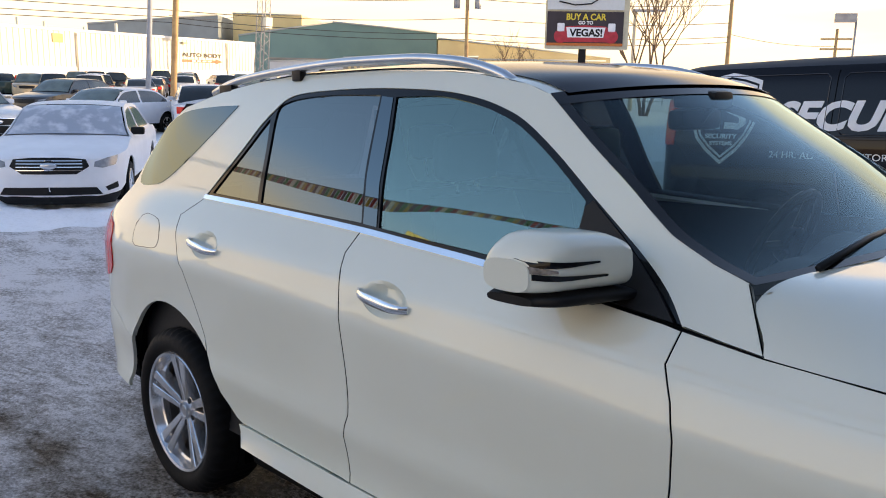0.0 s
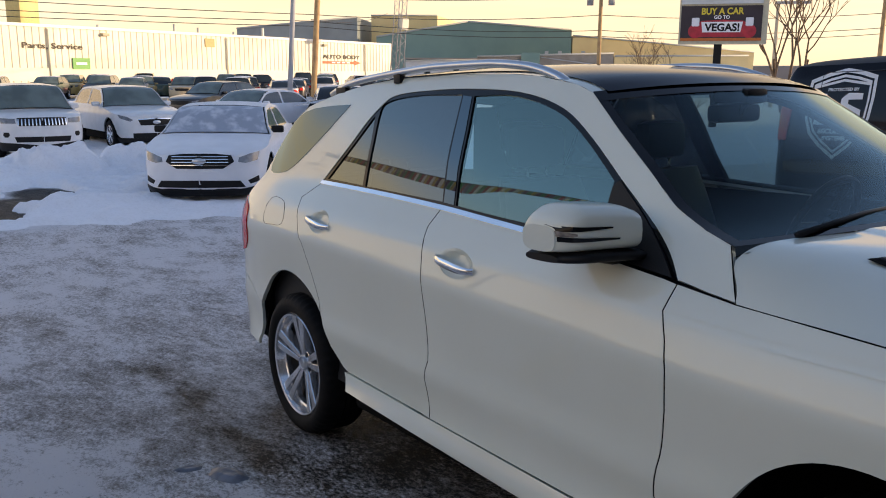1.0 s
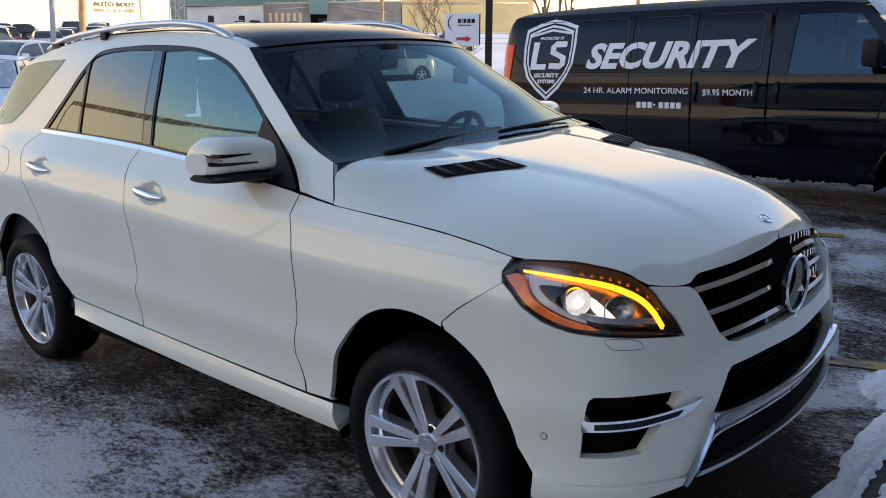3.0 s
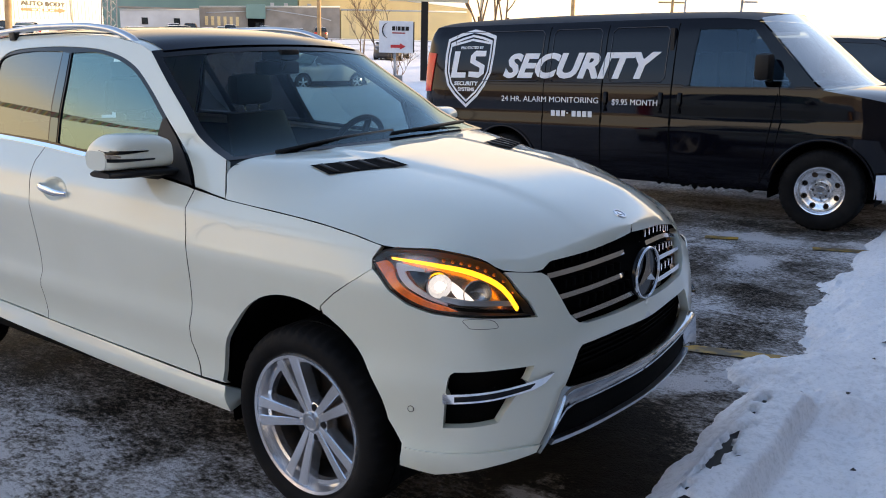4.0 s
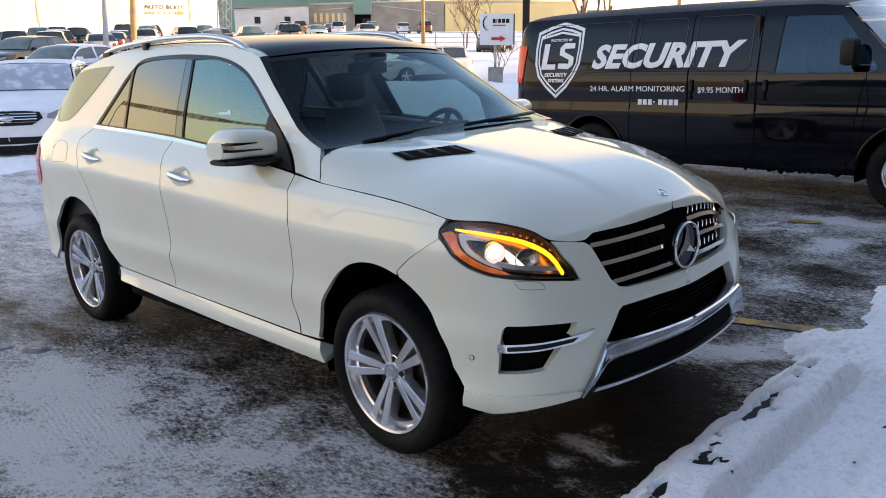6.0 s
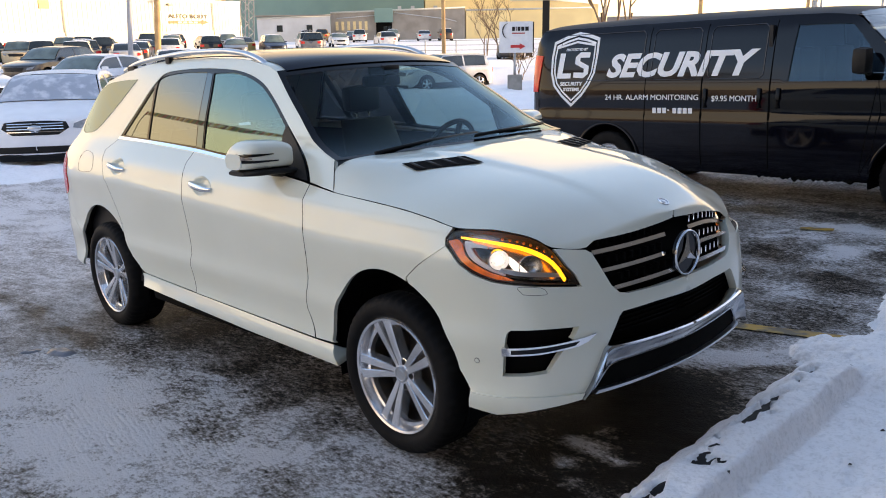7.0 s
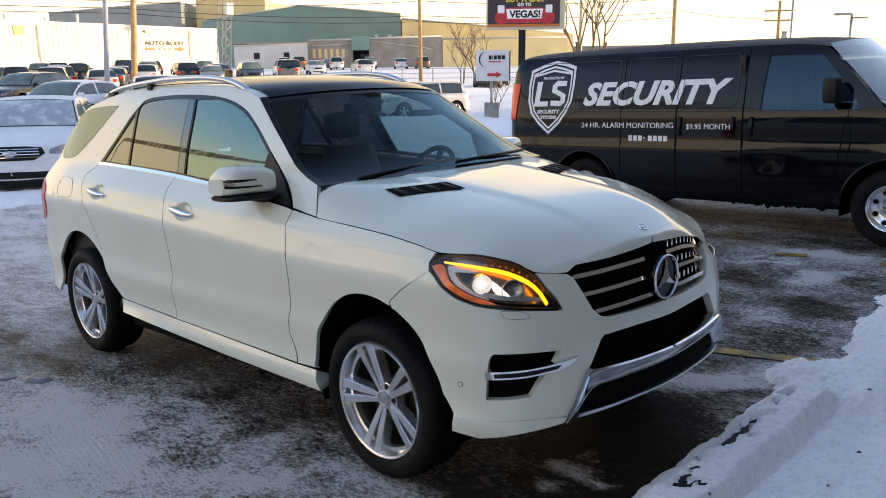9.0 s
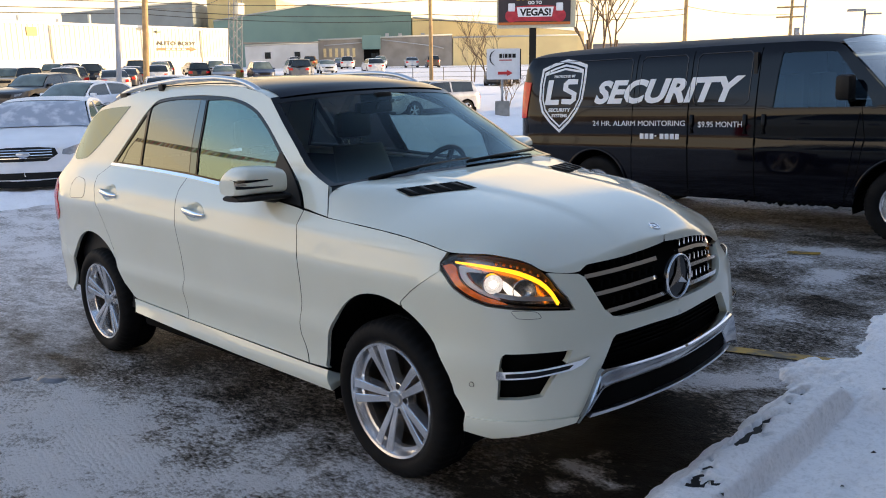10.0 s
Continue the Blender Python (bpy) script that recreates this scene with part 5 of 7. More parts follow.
def car(name, m, kind, material, label, group="", step=0.16, front=None, snow=False, category="car"):
    """A parked car: a skin cut for its wheels and glass, with lamps, grille, mirrors and wheels. front: shapes of its face."""
    nose, tail, hw, belt, top, sb, st, re, rb, wb, wr, bz = TYPES[kind]
    sh = Shell([(tail, 0), (tail + .02, -.5 * hw), (tail + .10, -.80 * hw), (tail + .30, -.95 * hw), (tail + .8, -.985 * hw), (-1.5, -hw), (-.5, -hw), (0, -.985 * hw), (nose - .55, -.965 * hw),
                (nose - .30, -.88 * hw), (nose - .13, -.70 * hw), (nose - .04, -.40 * hw), (nose, 0)],
               curve([(.18, .09), (.30, .03), (.45, .025), (.65, .005), (belt - .16, 0), (belt - .06, .025), (belt, .06), (belt + .06, .10), (top, .11 + .40 * (top - belt)), (top + .1, .3 + .40 * (top - belt))]),
               curve([(.18, .08), (.28, .01), (.50, 0), (bz - .15, .02), (bz, .07), (bz + .1, .16), (bz + .4, .8)]), curve([(.3, .04), (.6, 0), (.9, .02), (belt, .07), (top, .3)]),
               (nose - .75, nose + .05), (tail + .5, tail - .1))
    th = thing(name, m, label, category, group)
    f = lambda off: (lambda s, z: sh.at(s, z, off))
    ns, ts = sh.last, sh.first
    edge = curve([(ts, belt - .10), (tail + .2, belt - .02), (rb, belt), (sb - .2, belt), (sb + .15, belt - .03), (nose - .5, bz + .05), (nose - .1, bz - .01), (ns, bz - .05)])
    a = wr + .075
    wells = [(0, a), (-wb, a)]
    low = []
    for cx, r in wells:
        low += arch(cx, r, wr, r, 8, 172, 14)
    upper = [(s, edge(s)) for s in np.linspace(ts, ns, 26)]
    body_o = upper + [(ns, .24), (nose - .1, .22)] + low + [(tail + .3, .30), (ts, .34)]
    bm = joined(panel(f(0), body_o, (), step, 0.02, (0, -1, 0)))

    def strip(s0, s1, n, e, bow, crown, power, q=1.0, dz=0.0, nq=14):
        def g(s, k):
            p = sh.at(s, e(s))
            return Vector((p.x + bow * (1 - k * k), -k * p.y, p.z + dz + crown(s) * (1 - abs(k) ** power)))
        return strip_mesh(g, s0, s1, n, -q, q, nq)
    me = finish(strip(sb, ns - .001, 16, edge, 0.0, curve([(sb, .035), (nose - .3, .06), (nose + .2, .05), (ns, .0)]), 3), "tmp", material)
    bm.from_mesh(me)
    if kind == "pickup":
        me2 = finish(block(tail + .06, re - .1, -hw + .12, hw - .12, .7, .75), "tmp", material)
    else:
        me2 = finish(strip(ts + .001, rb, 8, edge, 0.0, curve([(ts, .0), (tail, .02), (rb, .03)]), 3), "tmp", material)
    bm.from_mesh(me2)
    bpy.data.meshes.remove(me)
    bpy.data.meshes.remove(me2)
    body = part("body", bm, material, th)
    ridge = [(-s, z) for s, z in ((sb, belt - .01), (st, top - .075), ((st + re) / 2, top - .035), (re, top - .075), (rb, belt))]
    e_roof = curve(ridge)
    e = lambda s: e_roof(-s)
    cabin = [(s, e(s)) for s in np.linspace(sb, rb, 22)]
    cab_o = cabin + [(s, edge(s) + .0) for s in np.linspace(rb, sb, 8)]
    mid = (st + re) / 2 + .10

    def win(s0, s1, pad=.055):
        s = np.linspace(s0, s1, 9)
        return [(k, edge(k) + .035) for k in s] + [(k, max(e(k) - pad, edge(k) + .04)) for k in s[::-1]]
    w1, w2 = win(sb - .26, mid + .04), win(mid - .04, max(rb + .22, re - .55) if kind not in ("suv", "minivan", "crossover") else rb + .30)
    if kind == "pickup":
        w2 = win(mid - .04, re + .10)
    both("cabin_side", panel(f(0), cab_o, (w1, w2), step * .7, 0.02), material, body)
    gl = FROST if snow else SKY_GLASS
    for w in (w1, w2):
        both("side_window", panel(f(-.008), w, (), step, 0), GLASS_FAR, body)
    dusted = snow or (group == "cars in the far lot" and not name.endswith("pickup"))
    part("roof", strip(st, re, 8, e, .03, lambda s: .04, 2.5), SNOW if dusted else material, body, "snow-dusted roof" if dusted else "")
    bm = strip(sb - .03, st, 8, e, .10, lambda s: .03, 2.2, .95)
    part("windscreen", bm, gl, body, "snow-dusted windscreen" if snow else "")
    part("rear_window", strip(re, rb, 6, e, -.06, lambda s: .03, 2.2, .95), GLASS_FAR, body)
    for x in (0, -wb):
        for sg in (-1, 1):
            simple_wheel(th, x, sg * (hw - .13), wr, wr, sg)
    bm = block(tail + .4, nose - .4, -hw + .10, hw - .10, .22, .45, .03)
    part("underbody", bm, VOID, th)
    for cx, r in wells:
        bm = bmesh.new()
        vs = grid_faces(bm, [[(cx + (r + .01) * math.cos(t), y, wr + (r + .01) * math.sin(t)) for t in np.linspace(-.1, math.pi + .1, 14)] for y in (-hw + .06, -hw + .35)])
        bm.faces.new(vs[1])
        both("wheel_well", bm, VOID, body)
    bm = block(sb - .40, sb - .29, -hw - .11, -hw + .10, belt + .0, belt + .12, .035)
    both("door_mirror", bm, BLACK if snow else material, body)
    n0 = ns
    fr = front(ns) if front else {}
    fx = (1, -.3, 0)
    lamp = fr.get("lamp", [(n0 - .95, bz - .02), (n0 - .62, bz - .06), (n0 - .58, bz - .16), (n0 - .80, bz - .14)])
    both("headlamp", panel(f(.006), lamp, (), .06, .01, fx), fr.get("lens", LAMP_GREY), body, "clear headlamp")
    gr = fr.get("grille", [(n0 - .48, bz - .06), (n0, bz - .05), (n0, bz - .22), (n0 - .42, bz - .22)])
    part("grille", joined(panel(f(.008), gr, (), .06, .01, fx)), BLACK, body)
    for bar in fr.get("bars", []):
        part("grille_bar", joined(panel(f(.018), bar, (), .06, .015, fx)), CHROME, body)
    for bar in fr.get("teeth", []):
        both("grille_bar", panel(f(.016), bar, (), .06, .015, fx), CHROME, body)
    li = fr.get("intake", [(n0 - .60, .34), (n0, .34), (n0, .22), (n0 - .55, .22)])
    part("lower_intake", joined(panel(f(.008), li, (), .06, .01, fx)), BLACK, body)
    if "fog" in fr:
        both("fog_lamp", panel(f(.008), fr["fog"], (), .05, .01, fx), BLACK, body)
    if "skirt" in fr:
        part("skirt", joined(panel(f(.012), fr["skirt"], (), .06, .03, fx)), BLACK, body)
    if "badge" in fr:
        bm = lathe([(.001, -.006), (1, -.006), (1.05, 0)], 24)
        p = sh.at(ns, fr["badge"], .03)
        for v in bm.verts:
            v.co = p + pose(0, 0, 0, 0, 0, 90) @ Vector((v.co.x * .10, v.co.y, v.co.z * .045))
        part("badge", bm, SATIN, body)
    both("tail_lamp", panel(f(.008), [(ts + .55, belt - .12), (ts + .95, belt - .10), (ts + .92, belt - .30), (ts + .55, belt - .30)], (), .08, .01, (-1, -.3, 0)), RED, body)
    return th


LAMP_GREY = mat("clear_lamp", (.20, .21, .23), 0.12, vary=0.4, scale=10, coat=1.0)


def simple_wheel(parent, x, y, z, r, sg):
    hub = Matrix.Translation((x, y, z)) @ (pose(0, 0, 0) if sg < 0 else pose(0, 0, 0, 0, 0, 180))
    bm = lathe([(r * .64, -.10), (r * .92, -.11), (r, -.07), (r, .1), (r * .6, .1)], 28)
    for v in bm.verts:
        v.co = hub @ v.co
    t = part("tyre", bm, RUBBER, parent)
    bm = lathe([(r * .66, -.10), (r * .62, -.105), (r * .60, -.06)], 28)
    for k in range(5):
        block(-.035, .035, -.09, -.06, .02, r * .62, 0, bm, Matrix.Rotation(2 * math.pi * k / 5, 4, "Y"))
    lathe([(.001, -.095), (.06, -.095), (.07, -.06)], 16, bm)
    for v in bm.verts:
        v.co = hub @ v.co
    part("rim", bm, ALLOY, t)
    # near-black disc in place of the shade behind the rim
    bm = lathe([(.001, -.05), (r * .62, -.05)], 24)
    for v in bm.verts:
        v.co = hub @ v.co
    part("brake_shadow_plate", bm, VOID, t)


# ---- ground ----
def ground_z(x, y):
    base = 0.0445 * max(min(x, 6.0), -8.2)
    hollow = .72 * math.exp(-((x + 28) / 8.0) ** 2 - ((y - 25) / 7.0) ** 2)
    return base + .45 * smooth(55, 115, math.hypot(x, y)) - hollow


def fbm(x, y, s, seed=0.0):
    return noise.fractal(Vector((x * s + seed, y * s - seed, seed * .37)), 1.0, 2.0, 4)


def spots(x, y, table):
    return max(math.exp(-((x - a) / rx) ** 2 - ((y - b) / ry) ** 2) for a, b, rx, ry in table)


kerb_edge = curve([(-4, 1.15), (-.34, .98), (.2, .95), (.6, .93), (1.08, .92), (1.45, .72), (1.85, .93), (2.3, .86), (2.68, .76), (3.1, .70), (5, .62), (9, .6)])


# bare asphalt, and shade under the nose and sill painted in as such
BARE_AND_SHADE = [(.35, .2, .9, 1.0), (-1.9, -.45, 1.4, .30), (-1.54, -.66, .50, .20), (-.80, -.68, .60, .26), (-.79, -1.31, .24, .12), (-1.45, -1.30, .24, .10), (-1.95, -1.93, .30, .14), (-2.85, -1.22, .42, .12),
        (-3.9, -1.15, .6, .14), (.45, 2.95, .75, .30), (.60, 2.05, .50, .45), (-.55, 3.55, .40, .45), (-1.2, 2.4, 1.2, 1.0), (-.2, 5.3, 3.0, .5), (.72, .2, .35, .9), (.70, -.1, .6, .6), (.85, .9, .25, .35), (.7, -.9, .5, .35),
        (.35, 1.75, .6, .22), (-1.0, .6, 2.6, .8), (.75, 3.6, .35, .5), (-2.7, -.45, .4, .2), (.62, .15, .38, .55), (.80, -.45, .35, .45), (.45, -.35, .45, .30), (-2.2, -.62, .45, .16), (.2, -.70, .4, .2)]
THIN = [(.2, 2.6, 1.5, 1.9), (-1.6, 3.0, 2.2, 2.2), (-1.1, -.85, 1.3, .45), (-2.6, -.95, .9, .35)]
ICE = [(-1.5, -1.72, 1.4, .48), (-2.9, -2.25, 1.1, .35), (-.30, -1.14, .36, .11), (-1.15, -1.02, .34, .09), (.55, 1.05, .15, .30), (.46, 1.30, .16, .14), (.52, -.42, .17, .07), (.10, 2.40, .30, .15), (.00, 3.62, .32, .22), (.25, 3.95, .25, .15),
       (-.25, 4.75, .45, .25), (-.60, 4.3, .5, .10), (-3.2, -2.05, .35, .14), (-1.6, -.98, .22, .07), (.8, 4.9, .5, .3)]
WHITE = [(.52, 1.02, .20, .34), (.40, .74, .10, .12), (-1.15, -1.74, .95, .36), (-2.0, -1.45, .55, .16), (.60, 1.32, .16, .12), (-.05, 3.60, .26, .16), (-.25, 4.70, .40, .16)]
TRACKS = [(-1.35, -1.72, .55, .40), (-.75, -1.45, .35, .22), (-2.3, -1.05, .35, .14)]


HOLES = [(-13.6, -.55, 1.0, .6), (-14.6, -.05, 1.1, .65), (-12.6, -1.0, 1.0, .5)]


def axis(near0, near1, fine, ends):
    out = list(np.arange(near0, near1, fine))
    for sgn, start, end in ((-1, near0, ends[0]), (1, near1, ends[1])):
        p, st = start, fine
        while (p - end) * sgn < 0:
            out.append(p)
            st *= 1.16
            p += sgn * st
        out.append(end)
    return sorted(set(out))


gx, gy = sorted(set(axis(-6.0, 2.5, .06, (-7, 1500)) + list(np.arange(-16.0, -7.0, .12)) + [x for x in axis(-16.0, 2.5, .12, (-1500, 9)) if x < -16])), axis(-3.6, 6.0, .06, (-1500, 1500))
bm = bmesh.new()
verts = [[bm.verts.new((x, y, ground_z(x, y) + (.010 * fbm(x, y, 1.7) + .004 * fbm(x, y, 9, 3.1)) * smooth(60, 8, math.hypot(x, y)))) for x in gx] for y in gy]
for a, b in zip(verts, verts[1:]):
    for i in range(len(a) - 1):
        bm.faces.new((a[i], a[i + 1], b[i + 1], b[i]))
GROUND = bpy.data.materials.new("icy_asphalt")
ground = solid("ground", bm, GROUND, "icy asphalt lot with packed dirty snow", "ground", "structure", sharp=180)
bare, clean = ground.data.attributes.new("bare", "FLOAT", "POINT"), ground.data.attributes.new("clean", "FLOAT", "POINT")
bv, cv, iv, tv, fv = [], [], [], [], []
for v in ground.data.vertices:
    x, y = v.co.x, v.co.y
    wx, wy = (x + .45 * fbm(x, y, 1.1, 5.0) + .16 * fbm(x, y, 4.0, 9.0), y + .38 * fbm(x, y, 1.1, 7.0) + .16 * fbm(x, y, 4.0, 4.0)) if abs(x) < 8 and abs(y) < 8 else (x, y)
    hole = smooth(.3, .7, spots(x, y, HOLES))
    icy = max(spots(wx, wy, ICE), 1.30 * spots((x + wx) / 2, (y + wy) / 2, WHITE))
    # bare is raised by the nose to paint the shade under it
    bv.append(max(spots(wx, wy, BARE_AND_SHADE) * (1 + 1.1 * smooth(.0, .4, x) * smooth(1.0, .4, y)), .50 * spots(x, y, THIN)) * (1 - .85 * smooth(.25, .75, icy)) + hole * 1.6)
    tv.append(spots(x, y, TRACKS))
    fv.append(smooth(-3.6, -1.9, x + .4 * fbm(x, y, 1.3, 8.0)) * (.5 + .5 * smooth(-.25, .25, fbm(x, y, 1.6, 2.5))))
    fringe = .45 * math.exp(-((x - kerb_edge(y) + .05) / .16) ** 2) if -1 < y < 6 else 0
    polished = (.30 * smooth(-2.5, -4.0, x) + .32 * smooth(-4.0, -7.5, x + .8 * fbm(x, y, .5, 3.0))) * (.75 + .5 * fbm(x * .35, y, 1.6, 6.0))
    iv.append(max(polished, icy * (.9 + .5 * fbm(x, y, 3.5, 2.0)), fringe))
    cv.append(max(0.0, smooth(-10.6, -12.0, x + .5 * fbm(x, y, .5)), smooth(9, 14, y) * .8) * (1 - hole))
bare.data.foreach_set("value", bv)
clean.data.foreach_set("value", cv)
ground.data.attributes.new("icy", "FLOAT", "POINT")
ground.data.attributes["icy"].data.foreach_set("value", iv)
ground.data.attributes.new("tread", "FLOAT", "POINT")
ground.data.attributes["tread"].data.foreach_set("value", tv)
ground.data.attributes.new("flecked", "FLOAT", "POINT")
ground.data.attributes["flecked"].data.foreach_set("value", fv)
GROUND.use_nodes = True
gn, gl_ = GROUND.node_tree.nodes, GROUND.node_tree.links


def gnode(kind, **values):
    nd = gn.new(kind)
    for k, v in values.items():
        nd.inputs[k].default_value = v
    return nd


def gmath(op, a, b, clamp=False):
    nd = gn.new("ShaderNodeMath")
    nd.operation, nd.use_clamp = op, clamp
    for i, q in enumerate((a, b)):
        if isinstance(q, (int, float)):
            nd.inputs[i].default_value = q
        else:
            gl_.new(q, nd.inputs[i])
    return nd.outputs[0]


def gattr(name):
    nd = gn.new("ShaderNodeAttribute")
    nd.attribute_name = name
    return nd.outputs["Fac"]


gco = gn.new("ShaderNodeTexCoord").outputs["Object"]
gmap = gn.new("ShaderNodeMapping")
gmap.inputs["Rotation"].default_value, gmap.inputs["Scale"].default_value = (0, 0, .5), (1.0, 1.7, 1.0)
gl_.new(gco, gmap.inputs["Vector"])


def gnoise(scale, detail, rough=.55, src=None):
    nd = gnode("ShaderNodeTexNoise", Scale=scale, Detail=detail, Roughness=rough)
    gl_.new(src or gco, nd.inputs["Vector"])
    return nd.outputs["Fac"]


broad, mid_n, fine_n, grit = gnoise(.45, 3), gnoise(2.1, 8, .66, gmap.outputs[0]), gnoise(17, 8, .74, gmap.outputs[0]), gnoise(64, 4, .75)
# how much the packed snow still covers the asphalt; bare also holds the car's shade
cover = gmath("ADD", gmath("MULTIPLY", broad, .5), gmath("ADD", gmath("MULTIPLY", mid_n, 1.7), gmath("ADD", gmath("MULTIPLY", fine_n, 1.7), gmath("MULTIPLY", grit, 1.5))))
cover = gmath("SUBTRACT", cover, gmath("MULTIPLY", gattr("bare"), .60))
cover = gmath("ADD", cover, gmath("ADD", gmath("MULTIPLY", gattr("clean"), .30), gmath("MULTIPLY", gattr("icy"), .56)))
# crisp flakes where the crust breaks up
cover = gmath("ADD", cover, gmath("MULTIPLY", gattr("flecked"), gmath("MULTIPLY", gmath("SUBTRACT", gnoise(30, 6, .7, gmap.outputs[0]), .48), 3.2)))
# prints of tyre blocks pressed into the packed snow
lug_map = gn.new("ShaderNodeMapping")
lug_map.inputs["Rotation"].default_value, lug_map.inputs["Scale"].default_value = (0, 0, .25), (26, 38, 1)
gl_.new(gco, lug_map.inputs["Vector"])
lugs = gn.new("ShaderNodeTexVoronoi")
lugs.inputs["Scale"].default_value, lugs.inputs["Randomness"].default_value = 1.0, .45
gl_.new(lug_map.outputs[0], lugs.inputs["Vector"])
prints = gmath("MULTIPLY", gmath("SUBTRACT", .5, lugs.outputs["Distance"]), gattr("tread"))
cover = gmath("ADD", cover, gmath("MULTIPLY", prints, .40))


def ramp(src, stops):
    nd = gn.new("ShaderNodeValToRGB")
    el = nd.color_ramp.elements
    while len(el) < len(stops):
        el.new(0.5)
    for e, (p, c) in zip(el, stops):
        e.position, e.color = p, (*c, 1)
    gl_.new(src, nd.inputs["Fac"])
    return nd.outputs["Color"]


half = gmath("MULTIPLY", gmath("SUBTRACT", cover, 1.45), .62)
col = ramp(half, [(.30, (.008, .0056, .0038)), (.40, (.024, .0185, .0138)), (.50, (.110, .093, .077)), (.57, (.205, .182, .160)), (.65, (.315, .286, .264)), (.75, (.445, .418, .400)), (.86, (.63, .605, .60)), (1.0, (.91, .89, .90))])
snowmix = gn.new("ShaderNodeMix")
snowmix.data_type = "RGBA"
gl_.new(gmath("SMOOTH_MIN", gmath("MULTIPLY", gattr("clean"), gmath("ADD", gmath("MULTIPLY", fine_n, .9), .55)), 1.0, True), snowmix.inputs[0])
gl_.new(col, snowmix.inputs[6])
snowmix.inputs[7].default_value = (.84, .85, .88, 1)
gb = gn["Principled BSDF"]
gb.inputs["Specular IOR Level"].default_value = .09
gl_.new(snowmix.outputs[2], gb.inputs["Base Color"])
rr = ramp(half, [(.44, (.45, .45, .45)), (.55, (.5, .5, .5)), (.66, (.75, .75, .75))])
gl_.new(rr, gb.inputs["Roughness"])
gbump = gnode("ShaderNodeBump", Strength=.9, Distance=.013)
gl_.new(gmath("ADD", gmath("ADD", cover, gmath("MULTIPLY", prints, 1.6)), gmath("MULTIPLY", grit, .9)), gbump.inputs["Height"])
gl_.new(gbump.outputs["Normal"], gb.inputs["Normal"])

# painted bay lines
YELLOW = mat("worn_yellow_paint", (.52, .30, .05), .6, second=(.16, .12, .07), scale=9, lo=.45, hi=.62)
FADED = mat("faded_yellow_paint", (.34, .22, .085), .7, second=(.11, .098, .088), scale=16, lo=.38, hi=.56)
for x0, y0, x1, y1 in ((.08, 1.505, .92, 1.715), (-.62, 4.50, -.35, 4.58), (.28, 4.55, .95, 4.74), (-2.36, -2.10, -2.43, -1.86)):
    d = Vector((x1 - x0, y1 - y0, 0))
    n = Vector((-d.y, d.x, 0)).normalized() * .055
    bm = bmesh.new()
    rows = []
    for k in range(13):
        p = Vector((x0, y0, 0)) + d * k / 12
        j = .012 * fbm(p.x, p.y, 7, 2.0)
        rows.append([p - n * (1 + 6 * j), p + n * (1 - 5 * j)])
    for r in rows:
        for p in r:
            p.z = .0445 * p.x + .012
    grid_faces(bm, rows)
    solid("bay_line", bm, YELLOW if x0 > -1 else FADED, "worn yellow painted bay line", "road marking", "structure")


# frozen lumps on the lot
ICE_LUMP = mat("grey_ice", (.06, .066, .085), .35, second=(.17, .18, .21), scale=14, bump=.4, bscale=40)
for x, y, r, h, yaw in ((-2.62, -1.40, .13, .022, 20), (-2.80, -1.52, .08, .010, 70), (-1.95, -2.02, .09, .010, 40)):
    bm = bmesh.new()
    rows = []
    for k in range(7):
        t = k / 6
        rows.append([(r * t * (1 + .25 * fbm(math.cos(a) + x, math.sin(a), 1.5)) * math.cos(a), .55 * r * t * (1 + .25 * fbm(math.cos(a), math.sin(a) + y, 1.5)) * math.sin(a), h * (1 - t ** 2.2) * (1 - .35 * math.exp(-(t / .35) ** 2)) - .012 * t ** 4)
                     for a in (2 * math.pi * j / 20 for j in range(20))])
    grid_faces(bm, rows, True)
    bmesh.ops.remove_doubles(bm, verts=bm.verts, dist=1e-5)
    bmesh.ops.recalc_face_normals(bm, faces=bm.faces)
    solid("ice_lump", bm, ICE_LUMP, "grey frozen lump of ice on the lot", "ice", group="ice lumps", m=pose(x, y, .0445 * x + .004, 0, 0, yaw))


# ---- snow ----
def snow_sheet(name, xs, ys, height, label, m=None, material=SNOW):
    bm = bmesh.new()
    grid_faces(bm, [[(x, y, height(x, y)) for x in xs] for y in ys])
    return solid(name, bm, material, label, "snow", "stuff", m=m, sharp=180)


GAPS = [(.36, .11, -.082, .018), (.10, .16, -.090, .024), (.22, .06, -.07, .014), (-.27, .15, -.095, .020), (-.36, .07, -.035, .020), (-.33, .05, .0, .014), (.20, .035, -.012, .012), (.62, .08, -.08, .010), (-.75, .15, -.09, .025), (.78, .05, -.06, .012)]


def kerb_line(y):
    return 1.17 - .05 * (y - .3)


